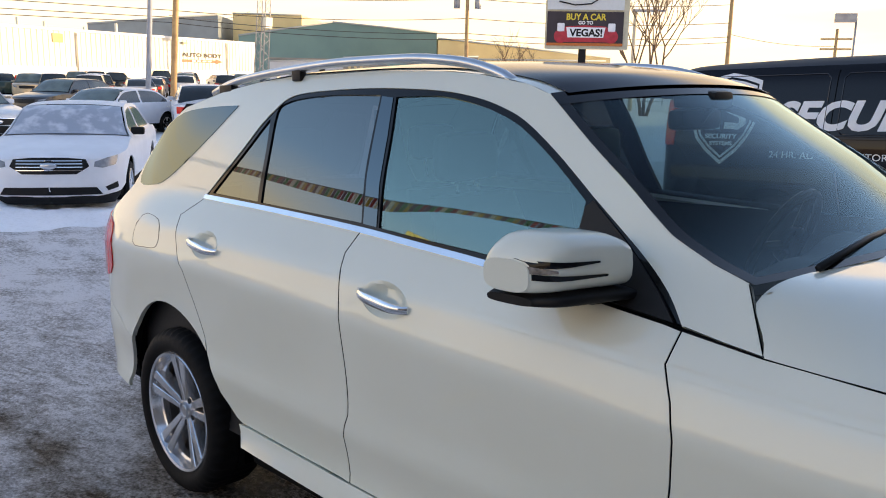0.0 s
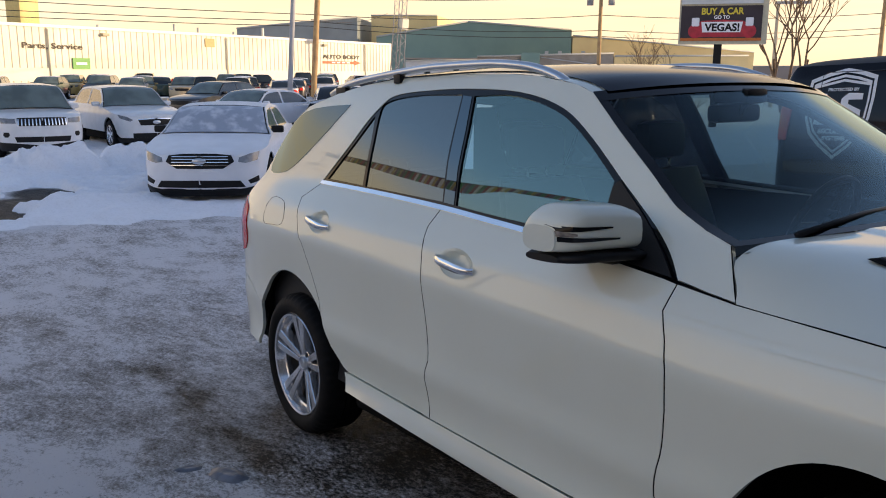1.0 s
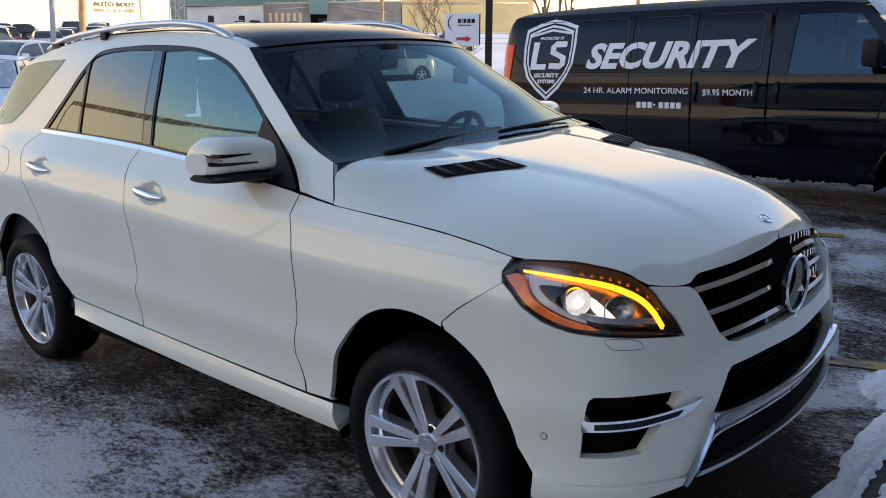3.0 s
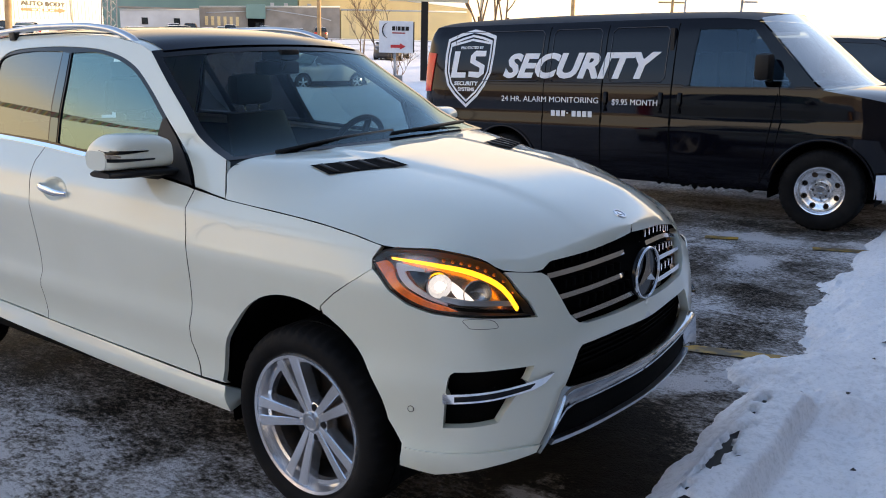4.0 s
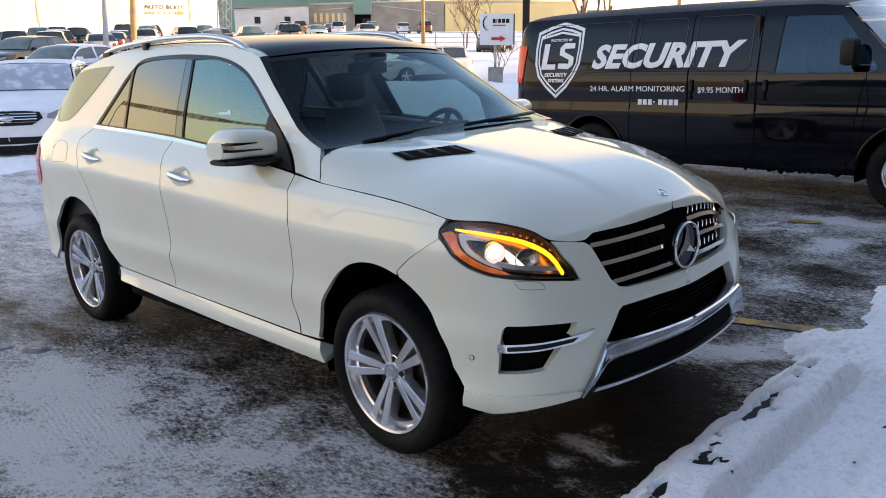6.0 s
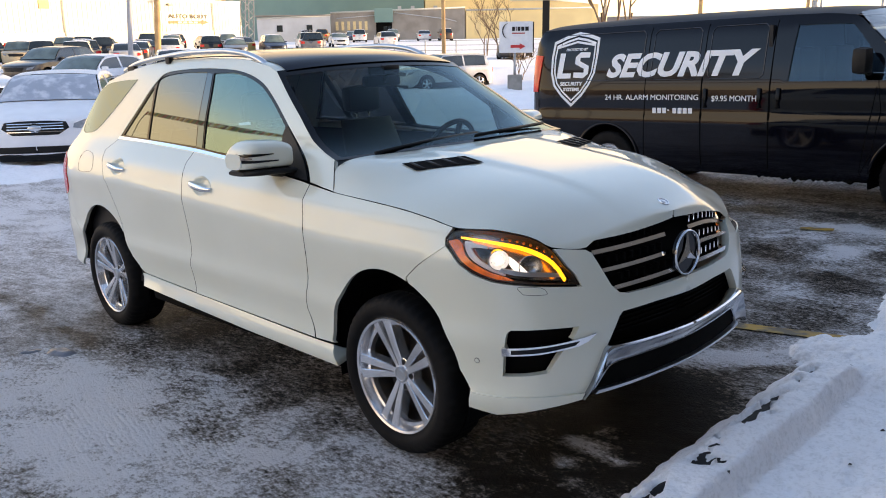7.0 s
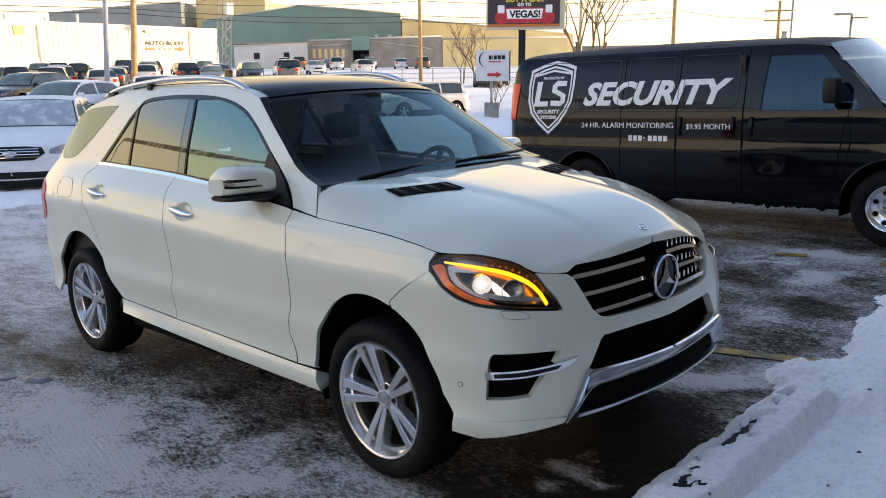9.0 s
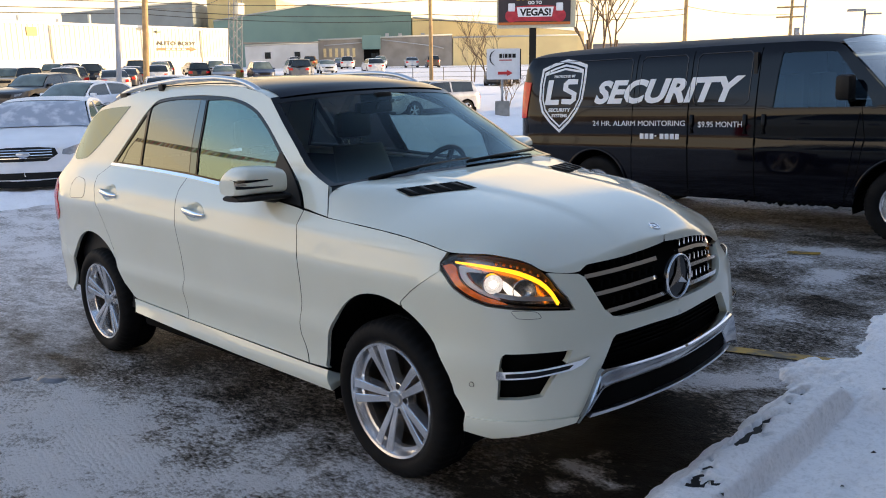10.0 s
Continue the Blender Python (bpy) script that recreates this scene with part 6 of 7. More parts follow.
def kerb_height(x, y):
    e = x - kerb_edge(y) - .10 * fbm(x, y, 2.3, 1.0) - .05 * fbm(x, y, 8, 5.0) - .045 * fbm(x, y, 22, 8.0)
    trodden = .085 * smooth(0, .34, e) + .03 * smooth(0, .07, e) - .05 * smooth(.02, -.12, e)
    d = x - kerb_line(y) + .022 * fbm(x, y, 5, 2.0) + .010 * fbm(x, y, 17, 6.0)
    heap = (.060 * smooth(-.30, -.17, d) + .086 * smooth(-.20, -.10, d)) * smooth(.115, .06, d)
    behind = (.032 + .07 * smooth(.16, .7, d)) * smooth(.05, .12, d)
    over_kerb = max(heap, behind) - .05 * smooth(-.26, -.32, d)
    k = smooth(1.08, .88, y)
    worn = 0.0
    for a, b, c, w in GAPS:
        u, v = (y - a) / b, (d - c + .012 * fbm(x, y, 9, 4.0) - .25 * (y - a) * (1 if a > 0 else -.6) * .3) / w
        worn = max(worn, smooth(1.25, .75, math.hypot(u, v) + 1.1 * fbm(x, y, 21, 3.0)))
    lumps = .022 * fbm(x, y, 2.2, 4.0) + .013 * fbm(x, y, 9, 7.0) + .006 * fbm(x, y, 24, 1.0)
    return trodden * (1 - k) + over_kerb * k - .085 * worn + lumps * smooth(.10, .35, d) + .6 * lumps + .006 * fbm(x, y, 34, 2.0)


snow_sheet("kerb_snow", list(np.arange(.4, 1.6, .018)) + list(np.arange(1.6, 2.6, .04)) + list(np.arange(2.6, 7, .25)), sorted(set(list(np.arange(-1.2, 3.4, .02)) + list(np.arange(3.4, 4.0, .1)) + list(np.arange(-8, -1.2, .25)) + list(np.arange(4.0, 14, .25)))), kerb_height,
           "trodden snow heaped over the kerb", LOT)
KERB_RUBBER = mat("wet_black_rubber", (.006, .006, .0065), .6, spec=.2, vary=.3)
solid("parking_kerb", block(-.115, .035, -2.5, .55, 0, .122, .03), KERB_RUBBER, "black rubber parking kerb buried in snow", "kerb", m=LOT @ pose(1.17, .3, 0, 0, 0, 2.86))
rng = random.Random(4)
LEAF = mat("dead_leaf", (.035, .025, .018), .7, vary=.4)
for k in range(10):
    x, y = rng.uniform(1.08, 1.9), rng.uniform(-.7, 2.2)
    a = rng.uniform(0, 360)
    bm = bmesh.new()
    r = rng.uniform(.010, .030)
    vs = [bm.verts.new((r * math.cos(t) * (1 if i % 2 else .55), r * .4 * math.sin(t), .004 * (i % 3))) for i, t in enumerate(2 * math.pi * q / 7 for q in range(7))]
    bm.faces.new(vs)
    bmesh.ops.solidify(bm, geom=bm.faces[:], thickness=.003)
    solid("dead_leaf", bm, LEAF, "small dark dead leaf lying on snow", "leaf", group="leaves on the snow", m=LOT @ pose(x, y, kerb_height(x, y) + .003, rng.uniform(-12, 12), 0, a))


def bank_height(x, y):
    edge = -11.45 + .75 * math.exp(-((y - 2.6) / 2.2) ** 2) + .55 * fbm(x, y, .45, 2.0) + .16 * fbm(x, y, 2.0, 3.0)
    e = edge - x
    g = ground_z(x, y)
    h = .10 * smooth(0, .5, e) - .10 * smooth(.05, -.3, e)
    h += .17 * math.exp(-((x + 12.55 - .3 * fbm(y, 0, .5)) / .45) ** 2) * (.6 + .6 * fbm(x, y, 1.6, 8.0)) * smooth(-4.5, -1.0, y)
    h += .42 * math.exp(-((x + 16.9 - .3 * fbm(y, 1, .4)) / .55) ** 2) * (.8 + .9 * fbm(x, y, 1.9, 6.0)) * smooth(11, 7, y)
    h += .06 * fbm(x, y, 1.3, 5.0) + .05 * fbm(x, y, 3.4, 9.0) * smooth(.1, .8, e) + .03 * fbm(x, y, 8, 2.0) * smooth(.1, .8, e)
    hole = spots(x, y, HOLES)
    return g + h - .28 * smooth(.35, .8, hole + .25 * fbm(x, y, 2.2, 1.0))


snow_sheet("snow_bank", sorted(set(list(np.arange(-19, -10.6, .07)) + list(np.arange(-60, -19, .7)))), sorted(set(list(np.arange(-5, 7, .07)) + list(np.arange(-40, -5, .8)) + list(np.arange(7, 45, .8)))), bank_height, "ploughed snow bank along the edge of the lot", None, BANK_SNOW)


# ---- cars across the lot ----
WHITE_SNOWY = mat("snow_dusted_white_paint", (.82, .83, .86), .5, second=(.88, .89, .92), scale=2.5, coat=.3, bump=.2, bscale=30)
sedan_face = lambda n0: dict(
    lamp=[(n0 - 1.02, .83), (n0 - .80, .80), (n0 - .60, .75), (n0 - .58, .685), (n0 - .70, .665), (n0 - .92, .70)],
    grille=[(n0 - .48, .785), (n0 - .25, .808), (n0, .812), (n0, .588), (n0 - .35, .588), (n0 - .52, .69)],
    bars=[[(n0 - .43, z), (n0, z + .004), (n0, z + .016), (n0 - .43, z + .012)] for z in (.632, .676, .720, .760)],
    intake=[(n0 - .60, .40), (n0, .41), (n0, .30), (n0 - .68, .30)], badge=.70,
    fog=[(n0 - .93, .46), (n0 - .72, .40), (n0 - .76, .345), (n0 - .95, .38)], skirt=[(n0 - 1.0, .32), (n0 - .62, .265), (n0, .265), (n0, .16), (n0 - .95, .16)])
offroad_face = lambda n0: dict(
    lamp=[(n0 - .98, .98), (n0 - .58, .96), (n0 - .56, .86), (n0 - .92, .86)], grille=[(n0 - .54, .98), (n0, .99), (n0, .80), (n0 - .50, .80)],
    teeth=[[(n0 - .52 + .075 * k, .96), (n0 - .495 + .075 * k, .96), (n0 - .495 + .075 * k, .81), (n0 - .52 + .075 * k, .81)] for k in range(7)],
    fog=[(n0 - .84, .66), (n0 - .72, .66), (n0 - .70, .60), (n0 - .74, .55), (n0 - .82, .55), (n0 - .86, .60)], intake=[(n0 - .60, .56), (n0, .56), (n0, .44), (n0 - .56, .44)], skirt=[(n0 - 1.1, .44), (n0 - .6, .42), (n0, .36), (n0, .24), (n0 - 1.0, .24)])
inf_face = lambda n0: dict(
    lamp=[(n0 - 1.05, .93), (n0 - .75, .88), (n0 - .58, .80), (n0 - .66, .76), (n0 - .95, .84)], grille=[(n0 - .46, .80), (n0, .82), (n0, .66), (n0 - .40, .66)],
    bars=[[(n0 - .46, .80), (n0, .82), (n0, .84), (n0 - .47, .82)]], badge=.74, intake=[(n0 - .60, .46), (n0, .46), (n0, .34), (n0 - .60, .34)], skirt=[(n0 - 1.1, .34), (n0, .34), (n0, .22), (n0 - 1.0, .22)])
car("sedan", pose(-12.60, 2.15, -.36, 0, 0, -31), "sedan", WHITE_SNOWY, "white sedan dusted with snow, parked behind a snow bank", "cars across the lot", .08, sedan_face, True)
car("offroader", pose(-21.2, 1.05, -.36, 0, 0, -2), "suv", PAINT_W, "white off-road SUV with a slatted chrome grille", "cars across the lot", .08, offroad_face, False)
car("crossover", pose(-22.7, 3.95, -.36, 0, 0, 3), "crossover", PAINT_W, "white crossover parked in snow", "cars across the lot", .08, inf_face, False)
car("sedan", pose(-25.2, 7.2, -.36, 0, 0, -62), "sedan", WHITE_SNOWY, "white sedan with dark windows, dusted with snow", "cars across the lot", .12, None, False)
car("hatchback", pose(-26.2, 11.6, -.36, 0, 0, 155), "crossover", WHITE_SNOWY, "white hatchback seen from behind, dusted with snow", "cars across the lot", .12, None, False)
car("dark_wagon", pose(-35.5, 9.6, -.36, 0, 0, -58), "crossover", car_paint("wagon_black_paint", (.014, .015, .02)), "black wagon parked behind white cars", "cars across the lot", .14, None, False)
SILVER = car_paint("silver_paint", (.50, .51, .53), .5)
car("silver_suv", pose(-27.6, 24.3, ground_z(-27.6, 24.3), 0, 0, -103), "suv", SILVER, "silver SUV parked in fresh snow", "cars across the lot", .12)
DARK = car_paint("dark_paint", (.012, .013, .016))
car("dark_suv", LOT @ pose(.62, 10.9, 0) @ Matrix.Scale(1.07, 4), "suv", DARK, "dark SUV parked beyond the van", "cars beside the van", .10)

# gold and beige hold some of the warm sunlight in the paint
COLORS = {
    "red": (.42, .02, .015), "navy": (.02, .03, .07), "black": (.012, .012, .014), "silver": (.45, .46, .48), "white": (.72, .72, .72), "beige": (.42, .34, .22), "brown": (.12, .07, .04),
    "green": (.05, .09, .06), "gold": (.50, .36, .12), "blue": (.16, .26, .36), "grey": (.16, .16, .17), "orange": (.45, .22, .06)}
proto = {}
FLEET = [
    # colour, kind, x, y, yaw
    ("blue", "crossover", -92, 17.6, -30), ("brown", "pickup", -96, 23.5, 160), ("silver", "minivan", -89, 24.2, 10), ("red", "pickup", -83.5, 25.2, 155), ("white", "sedan", -72.4, 17.2, -20),
    ("green", "crossover", -65, 17.0, 165), ("beige", "suv", -60, 18.9, 160), ("black", "suv", -75, 26.0, -25), ("white", "suv", -90, 36.0, 160), ("navy", "suv", -53.5, 18.9, 155), ("gold", "sedan", -78, 31.0, -20),
    ("black", "sedan", -60.5, 26.2, 150), ("grey", "minivan", -72, 34.5, -30), ("black", "minivan", -64, 12.4, -25), ("gold", "suv", -61, 14.6, -20), ("beige", "suv", -57.5, 16.4, -25), ("gold", "suv", -68, 11.2, -20),
    ("silver", "sedan", -55, 22.4, 160), ("red", "sedan", -93, 29.5, -15), ("black", "suv", -77.5, 28.3, 165), ("beige", "suv", -58, 21.0, 160), ("black", "suv", -66, 35.2, 150), ("navy", "minivan", -61, 38.4, -25),
    ("silver", "sedan", -80.5, 43.5, -10), ("white", "crossover", -63.5, 30.2, 150), ("grey", "sedan", -60.5, 34.3, -30), ("grey", "pickup", -63, 44.0, 140), ("white", "minivan", -71, 48.5, 150),
    ("orange", "pickup", -100, 72, 140), ("white", "minivan", -96, 66, 150), ("navy", "sedan", -98, 76, -30), ("white", "minivan", -94, 74, 140), ("silver", "suv", -93, 79.2, -40), ("white", "sedan", -90, 82.4, 140),
    ("brown", "suv", -86.5, 83.2, 140), ("gold", "sedan", -69, 39.5, 160), ("white", "sedan", -75, 56, -30), ("white", "crossover", -69.5, 57.5, 150), ("black", "crossover", -36.5, 41.0, -60), ("silver", "crossover", -58.5, 13.2, -20),
    ("grey", "suv", -86, 21.0, -20), ("white", "crossover", -67, 24.5, -20), ("navy", "sedan", -70, 21.5, 160), ("gold", "suv", -81, 20.8, 160), ("red", "suv", -88, 33, 150), ("silver", "suv", -73, 41, -25)]
for color, kind, x, y, yaw in FLEET:
    key = (color, kind)
    m = pose(x, y, ground_z(x, y) + .02, 0, 0, yaw)
    if key not in proto:
        proto[key] = car("parked_" + kind, m, kind, car_paint(color + "_paint", COLORS[color]), f"{color} {kind} in a crowded sales lot", "cars in the far lot", .30)
    else:
        copy_thing(proto[key], m)

A0_, WN_ = Vector((-73.5, 7.8, 0)), Vector((.9214, .3887, 0))
rf_ = random.Random(12)
spots_taken = [(x, y) for _, _, x, y, _ in FLEET] + [(-48.6, 21.7), (-33.3, 13), (-82.6, 48.8)]
keys = sorted(proto)
for row in range(9):
    for col in range(15):
        x, y = -57 - row * 5.6 - .38 * (col * 3.1 - 6) + rf_.uniform(-.5, .5), -2 + col * 3.1 + row * 1.6 + rf_.uniform(-.3, .3)
        if (Vector((x, y, 0)) - A0_).dot(WN_) < 3.5 or min(math.hypot(x - a, y - b) for a, b in spots_taken) < 3.4 or rf_.random() < .22:
            continue
        spots_taken.append((x, y))
        copy_thing(proto[rf_.choice(keys)], pose(x, y, ground_z(x, y) + .02, 0, 0, rf_.choice((-20, -24, 160)) + rf_.uniform(-5, 5)))

# ---- service building ----
CLAD = mat("cream_metal_cladding", (.74, .71, .60), .5, second=(.64, .61, .50), scale=.25, bump=.1, bscale=3)
DARK_SIGN = mat("dark_sign_letters", (.025, .017, .011), .6)
A0, A1 = Vector((-73.5, 7.8, 0)), Vector((-93.2, 54.5, 0))
WD = (A1 - A0).normalized()
WN = Vector((WD.y, -WD.x, 0))
WALL = Matrix(((WD.x, -WN.x, 0, A0.x), (WD.y, -WN.y, 0, A0.y), (0, 0, 1, 0), (0, 0, 0, 1)))      # x along the wall, y into it
service = thing("service_building", WALL, "long cream metal-clad service building lit by low sun", "building")
bm = bmesh.new()
pts = []
u = -24.0
while u < 50.7:
    pts += [(u, 0), (u + .30, 0), (u + .36, .06), (u + .50, .06), (u + .56, 0)]
    u += .62
pts += [(50.7, 0), (50.7, 22), (-24, 22)]
lo, hi = [bm.verts.new((x, y, -.4)) for x, y in pts], [bm.verts.new((x, y, 5.15)) for x, y in pts]
for i in range(len(pts)):
    j = (i + 1) % len(pts)
    bm.faces.new((lo[i], lo[j], hi[j], hi[i]))
bm.faces.new(hi)
bmesh.ops.recalc_face_normals(bm, faces=bm.faces)
part("wall", bm, CLAD, service, sharp=10)
part("roof_trim", block(-24.1, 50.8, -.12, .05, 5.10, 5.34), mat("white_trim", (.8, .8, .78), .5), service)
part("band", block(-24, 50.7, -.05, .0, .9, 1.9), CLAD, service)
for uu in (3.86, 23.1, 45.45):
    part("downpipe", tube([(uu, -.12, .3), (uu, -.12, 5.0)], .07, 8), CLAD, service)
part("louvre", block(20.3, 21.5, -.08, .0, 4.05, 4.85), mat("ochre_louvre", (.45, .33, .12), .5), service)
for uu in (9.1, 37.9):
    part("wall_lamp", block(uu - .35, uu + .35, -.35, 0, 4.62, 4.86, .05), mat("lamp_box", (.4, .36, .25), .5), service)
lettering("Parts, Service", .62, service, Matrix.Translation((1.6, -.05, 3.45)) @ pose(0, 0, 0, 90), DARK_SIGN, bold=.014, width=5.35)
lettering("AUTO BODY", .60, service, Matrix.Translation((37.6, -.05, 3.30)) @ pose(0, 0, 0, 90), DARK_SIGN, bold=.016, width=6.85)
bm = extrude_poly([(37.6, 2.72), (43.4, 2.72), (43.4, 2.58), (44.6, 2.86), (43.4, 3.14), (43.4, 3.0), (37.6, 3.0)], -.01, Matrix.Translation((0, -.04, 0)))
part("arrow", bm, mat("red_arrow", (.60, .10, .03), .5), service, "red arrow sign")
for k in range(4):
    part("arrow_mark", block(39.2 + k * .9, 39.8 + k * .9, -.07, -.052, 2.80, 2.92), VINYL, service)
part("green_sign", block(5.9, 7.5, -.12, -.05, 1.85, 2.75), mat("green_sign", (.08, .35, .06), .5), service)
part("sign_mark", block(6.2, 7.2, -.14, -.12, 2.2, 2.4), VINYL, service)
part("roof_unit", block(4.2, 5.9, 4, 6, 5.2, 7.6, .05), mat("yellow_unit", (.62, .48, .18), .5), service)
for uu, h in ((13, 5.9), (21.9, 6.4), (25.0, 6.2), (30, 6.0), (34.4, 6.6)):
    part("roof_flue", tube([(uu, 6, 5.1), (uu, 6, h)], .16, 8), CLAD, service)


# ---- far buildings ----
def house(name, a, b, depth, z0, z1, material, label, peak=None):
    """A building whose front runs from a to b, its body behind it; peak: (share along the front, height) of a gable."""
    a, b = Vector((*a, 0)), Vector((*b, 0))
    d = (b - a).normalized()
    n = Vector((d.y, -d.x, 0))
    if n.dot(-a) < 0:
        n = -n
    m = Matrix(((d.x, -n.x, 0, a.x), (d.y, -n.y, 0, a.y), (0, 0, 1, 0), (0, 0, 0, 1)))
    th = thing(name, m, label, "building")
    L = (b - a).length
    prof = [(0, z0), (0, z1[0])] + ([(L * peak[0], peak[1])] if peak else []) + [(L, z1[1]), (L, z0)]
    part("wall", extrude_poly(prof, depth, Matrix()), material, th, sharp=5)
    top = prof[1:-1]
    bm = bmesh.new()
    for p, q in zip(top, top[1:]):
        tube([(p[0], -.1, p[1] + .05), (q[0], -.1, q[1] + .05)], .16, 6, bm)
    part("eaves_trim", bm, mat(name + "_trim", (.45, .47, .45), .5), th)
    return th, L


# teal, block and slate are paled to put distance haze into the colours
TEAL = mat("teal_metal_cladding", (.165, .285, .26), .5, second=(.14, .25, .235), scale=.2)
GREYBLOCK = mat("grey_blockwork", (.31, .285, .255), .8, second=(.24, .22, .195), scale=.5, bump=.3, bscale=4)
PALE = mat("pale_metal_siding", (.52, .55, .58), .5, second=(.44, .46, .48), scale=.3)
# yellow of low sunlight put into the cladding colour
SUN_YELLOW = mat("sunlight_yellow_cladding", (.80, .64, .32), .55, second=(.72, .56, .28), scale=.2)
house("teal_warehouse", (-140, 80), (-118.5, 109), 60, -.5, (8.3, 9.75), TEAL, "big teal metal warehouse with a low gable", (.47, 11.1))
house("ochre_warehouse", (-118.4, 109.2), (-100, 138), 30, -.5, (8.7, 6.0), SUN_YELLOW, "warehouse wall with the yellow of sunlight in its colour")
house("grey_warehouse", (-158, 60), (-143.3, 77.8), 40, -.5, (9.8, 11.9), mat("slate_cladding", (.26, .30, .31), .5, vary=.2, scale=.2), "slate grey metal warehouse")
house("yellow_block", (-147, 83), (-137.5, 92), 20, 6, (12.6, 12.5), SUN_YELLOW, "upper storey of a warehouse coloured as if sunlit")
grey, L = house("grey_block_building", (-113.6, 83.6), (-99.1, 100.2), 18, -.3, (4.45, 5.05), GREYBLOCK, "grey block building with a teal entrance")
# sunlight on the panes is put into their colour
LIT = mat("sunlit_pane", (.75, .60, .32), .3, vary=.2)
for k in range(6):
    w = part("window", block(.8 + k * .95, 1.25 + k * .95, -.06, 0, 1.7, 3.1), LIT, grey, "tall narrow window")
    part("sill", block(.7 + k * .95, 1.35 + k * .95, -.14, 0, 1.6, 1.7), GREYBLOCK, w)
part("entrance", block(7.2, 10.2, -.9, 0, 2.9, 5.1, .05), TEAL, grey, "teal entrance canopy")
# near-black slab on the wall in place of a shaded recess
part("entrance_recess", block(7.4, 10.0, -.15, 0, -.2, 2.9), VOID, grey)
for k in range(2):
    part("door", block(8.6 + .7 * k, 9.2 + .7 * k, -.22, -.15, .2, 2.3), GLASS_FAR, grey)
part("pipe", tube([(1.0, -.2, 3.6), (7.2, -.2, 4.0)], .08, 6), PALE, grey)
part("pipe", tube([(10.4, -.2, 4.4), (19, -.2, 3.3), (20.6, -.2, 2.9)], .08, 6), PALE, grey)
for uu in (11, 13.2, 17):
    part("roof_unit", block(uu, uu + .6, 3, 3.6, 4.4, 5.5), PALE, grey)
shop, L = house("ochre_shop", (-99.0, 100.3), (-86, 117), 14, -.3, (4.6, 4.8), SUN_YELLOW, "low shop front coloured as if in sunlight")
for k in range(4):
    part("window", block(1.4 + k * 2.0, 2.5 + k * 2.0, -.06, 0, .6, 3.0), LIT, shop)
trailer, L = house("site_office", (-116, 71.2), (-109.5, 80.5), 8, -.2, (3.6, 4.0), PALE, "pale site office building")
for uu in (3.0, 7.6):
    part("window", block(uu, uu + .9, -.06, 0, 1.6, 2.6), GLASS_FAR, trailer)
part("roof_edge", block(-.2, 11.5, -.3, 8, 3.95, 4.15), GREYBLOCK, trailer)
house("far_depot", (-190, 215), (-80, 290), 30, -1, (4.5, 5.0), mat("far_depot_wall", (.30, .26, .24), .7, vary=.2, scale=.1), "long low depot on the horizon")
house("far_shed", (-230, 150), (-185, 214), 30, -1, (5, 6), mat("far_shed_wall", (.36, .31, .24), .7, vary=.2, scale=.1), "low sheds on the horizon")

# unseen wall added to keep the sun off the lot
p_, q_ = Vector((-.83, .55, 0)), Vector((.55, .83, 0))
m = Matrix(((p_.x, q_.x, 0, q_.x * 62), (p_.y, q_.y, 0, q_.y * 62), (0, 0, 1, 0), (0, 0, 0, 1)))
solid("wall_dealership", block(-45, 36, 0, 14, -1, 12.6), GREYBLOCK, "unseen building wall added to shade the lot", "wall", "structure", m=m)

# unseen; added to give the paint a dark skyline to mirror
solid("wall_south", block(-95, 70, -52, -48, -1, 4.6), mat("skyline_wall", (.20, .17, .15), .8, second=(.34, .30, .27), scale=.12, lo=.42, hi=.58), "unseen dark wall added for the car's flank to reflect", "wall", "structure")

# unseen; put here to darken the nose and the ground ahead
solid("wall_showroom", block(4.6, 9, -16, 24, -.3, 6.5), mat("dark_wall_cladding", (.12, .115, .11), .6, vary=.25, scale=.6), "unseen dark building wall behind the path, blocking sky light", "wall", "structure", m=LOT)

# ---- poles, tower, wires ----
WOOD = mat("weathered_pole_wood", (.46, .31, .15), .8, second=(.34, .22, .11), scale=3, bump=.3, bscale=20)
STEEL = mat("galvanised_steel", (.38, .39, .40), .5, .6, second=(.30, .30, .31), scale=2)


LEAN = Matrix.Rotation(radians(3.8), 4, Vector((-.75, .66, 0)))        # masts tipped a little one way to match their lean in view


def pole(name, x, y, h, r, material, label, extra=()):
    z = ground_z(x, y)
    th = thing(name, pose(x, y, z) @ (LEAN if 0 < y < 30 else pose(0, 0, 0)), label, "pole", "poles round the lots")
    part("shaft", tube([(0, 0, -.2), (0, 0, h * .5), (0, 0, h)], [r, r * .9, r * .75], 12), material, th)
    for nm, bm, mt in extra:
        part(nm, bm, mt, th)
    return th


def arms(z, w, yaw):
    m = pose(0, 0, 0, 0, 0, yaw)
    return block(-w, w, -.06, .06, z - .07, z + .07, 0, None, m)


pole("lamp_pole", -33.3, 13.0, 13, .11, mat("pale_grey_pole", (.42, .43, .45), .5, second=(.36, .37, .39), scale=3), "grey steel lamp pole at the lot's edge")
pole("utility_pole", -48.6, 21.7, 13, .19, WOOD, "brown wooden utility pole")
pole("utility_pole", -41.9, 39.9, 9.2, .15, WOOD, "wooden utility pole with transformers", (("crossarm", arms(7.6, .9, 45), WOOD), ("transformer", tube([(.5, .5, 6.6), (.5, .5, 7.4)], .22, 10), STEEL), ("transformer", tube([(-.5, -.5, 6.6), (-.5, -.5, 7.4)], .22, 10), STEEL)))
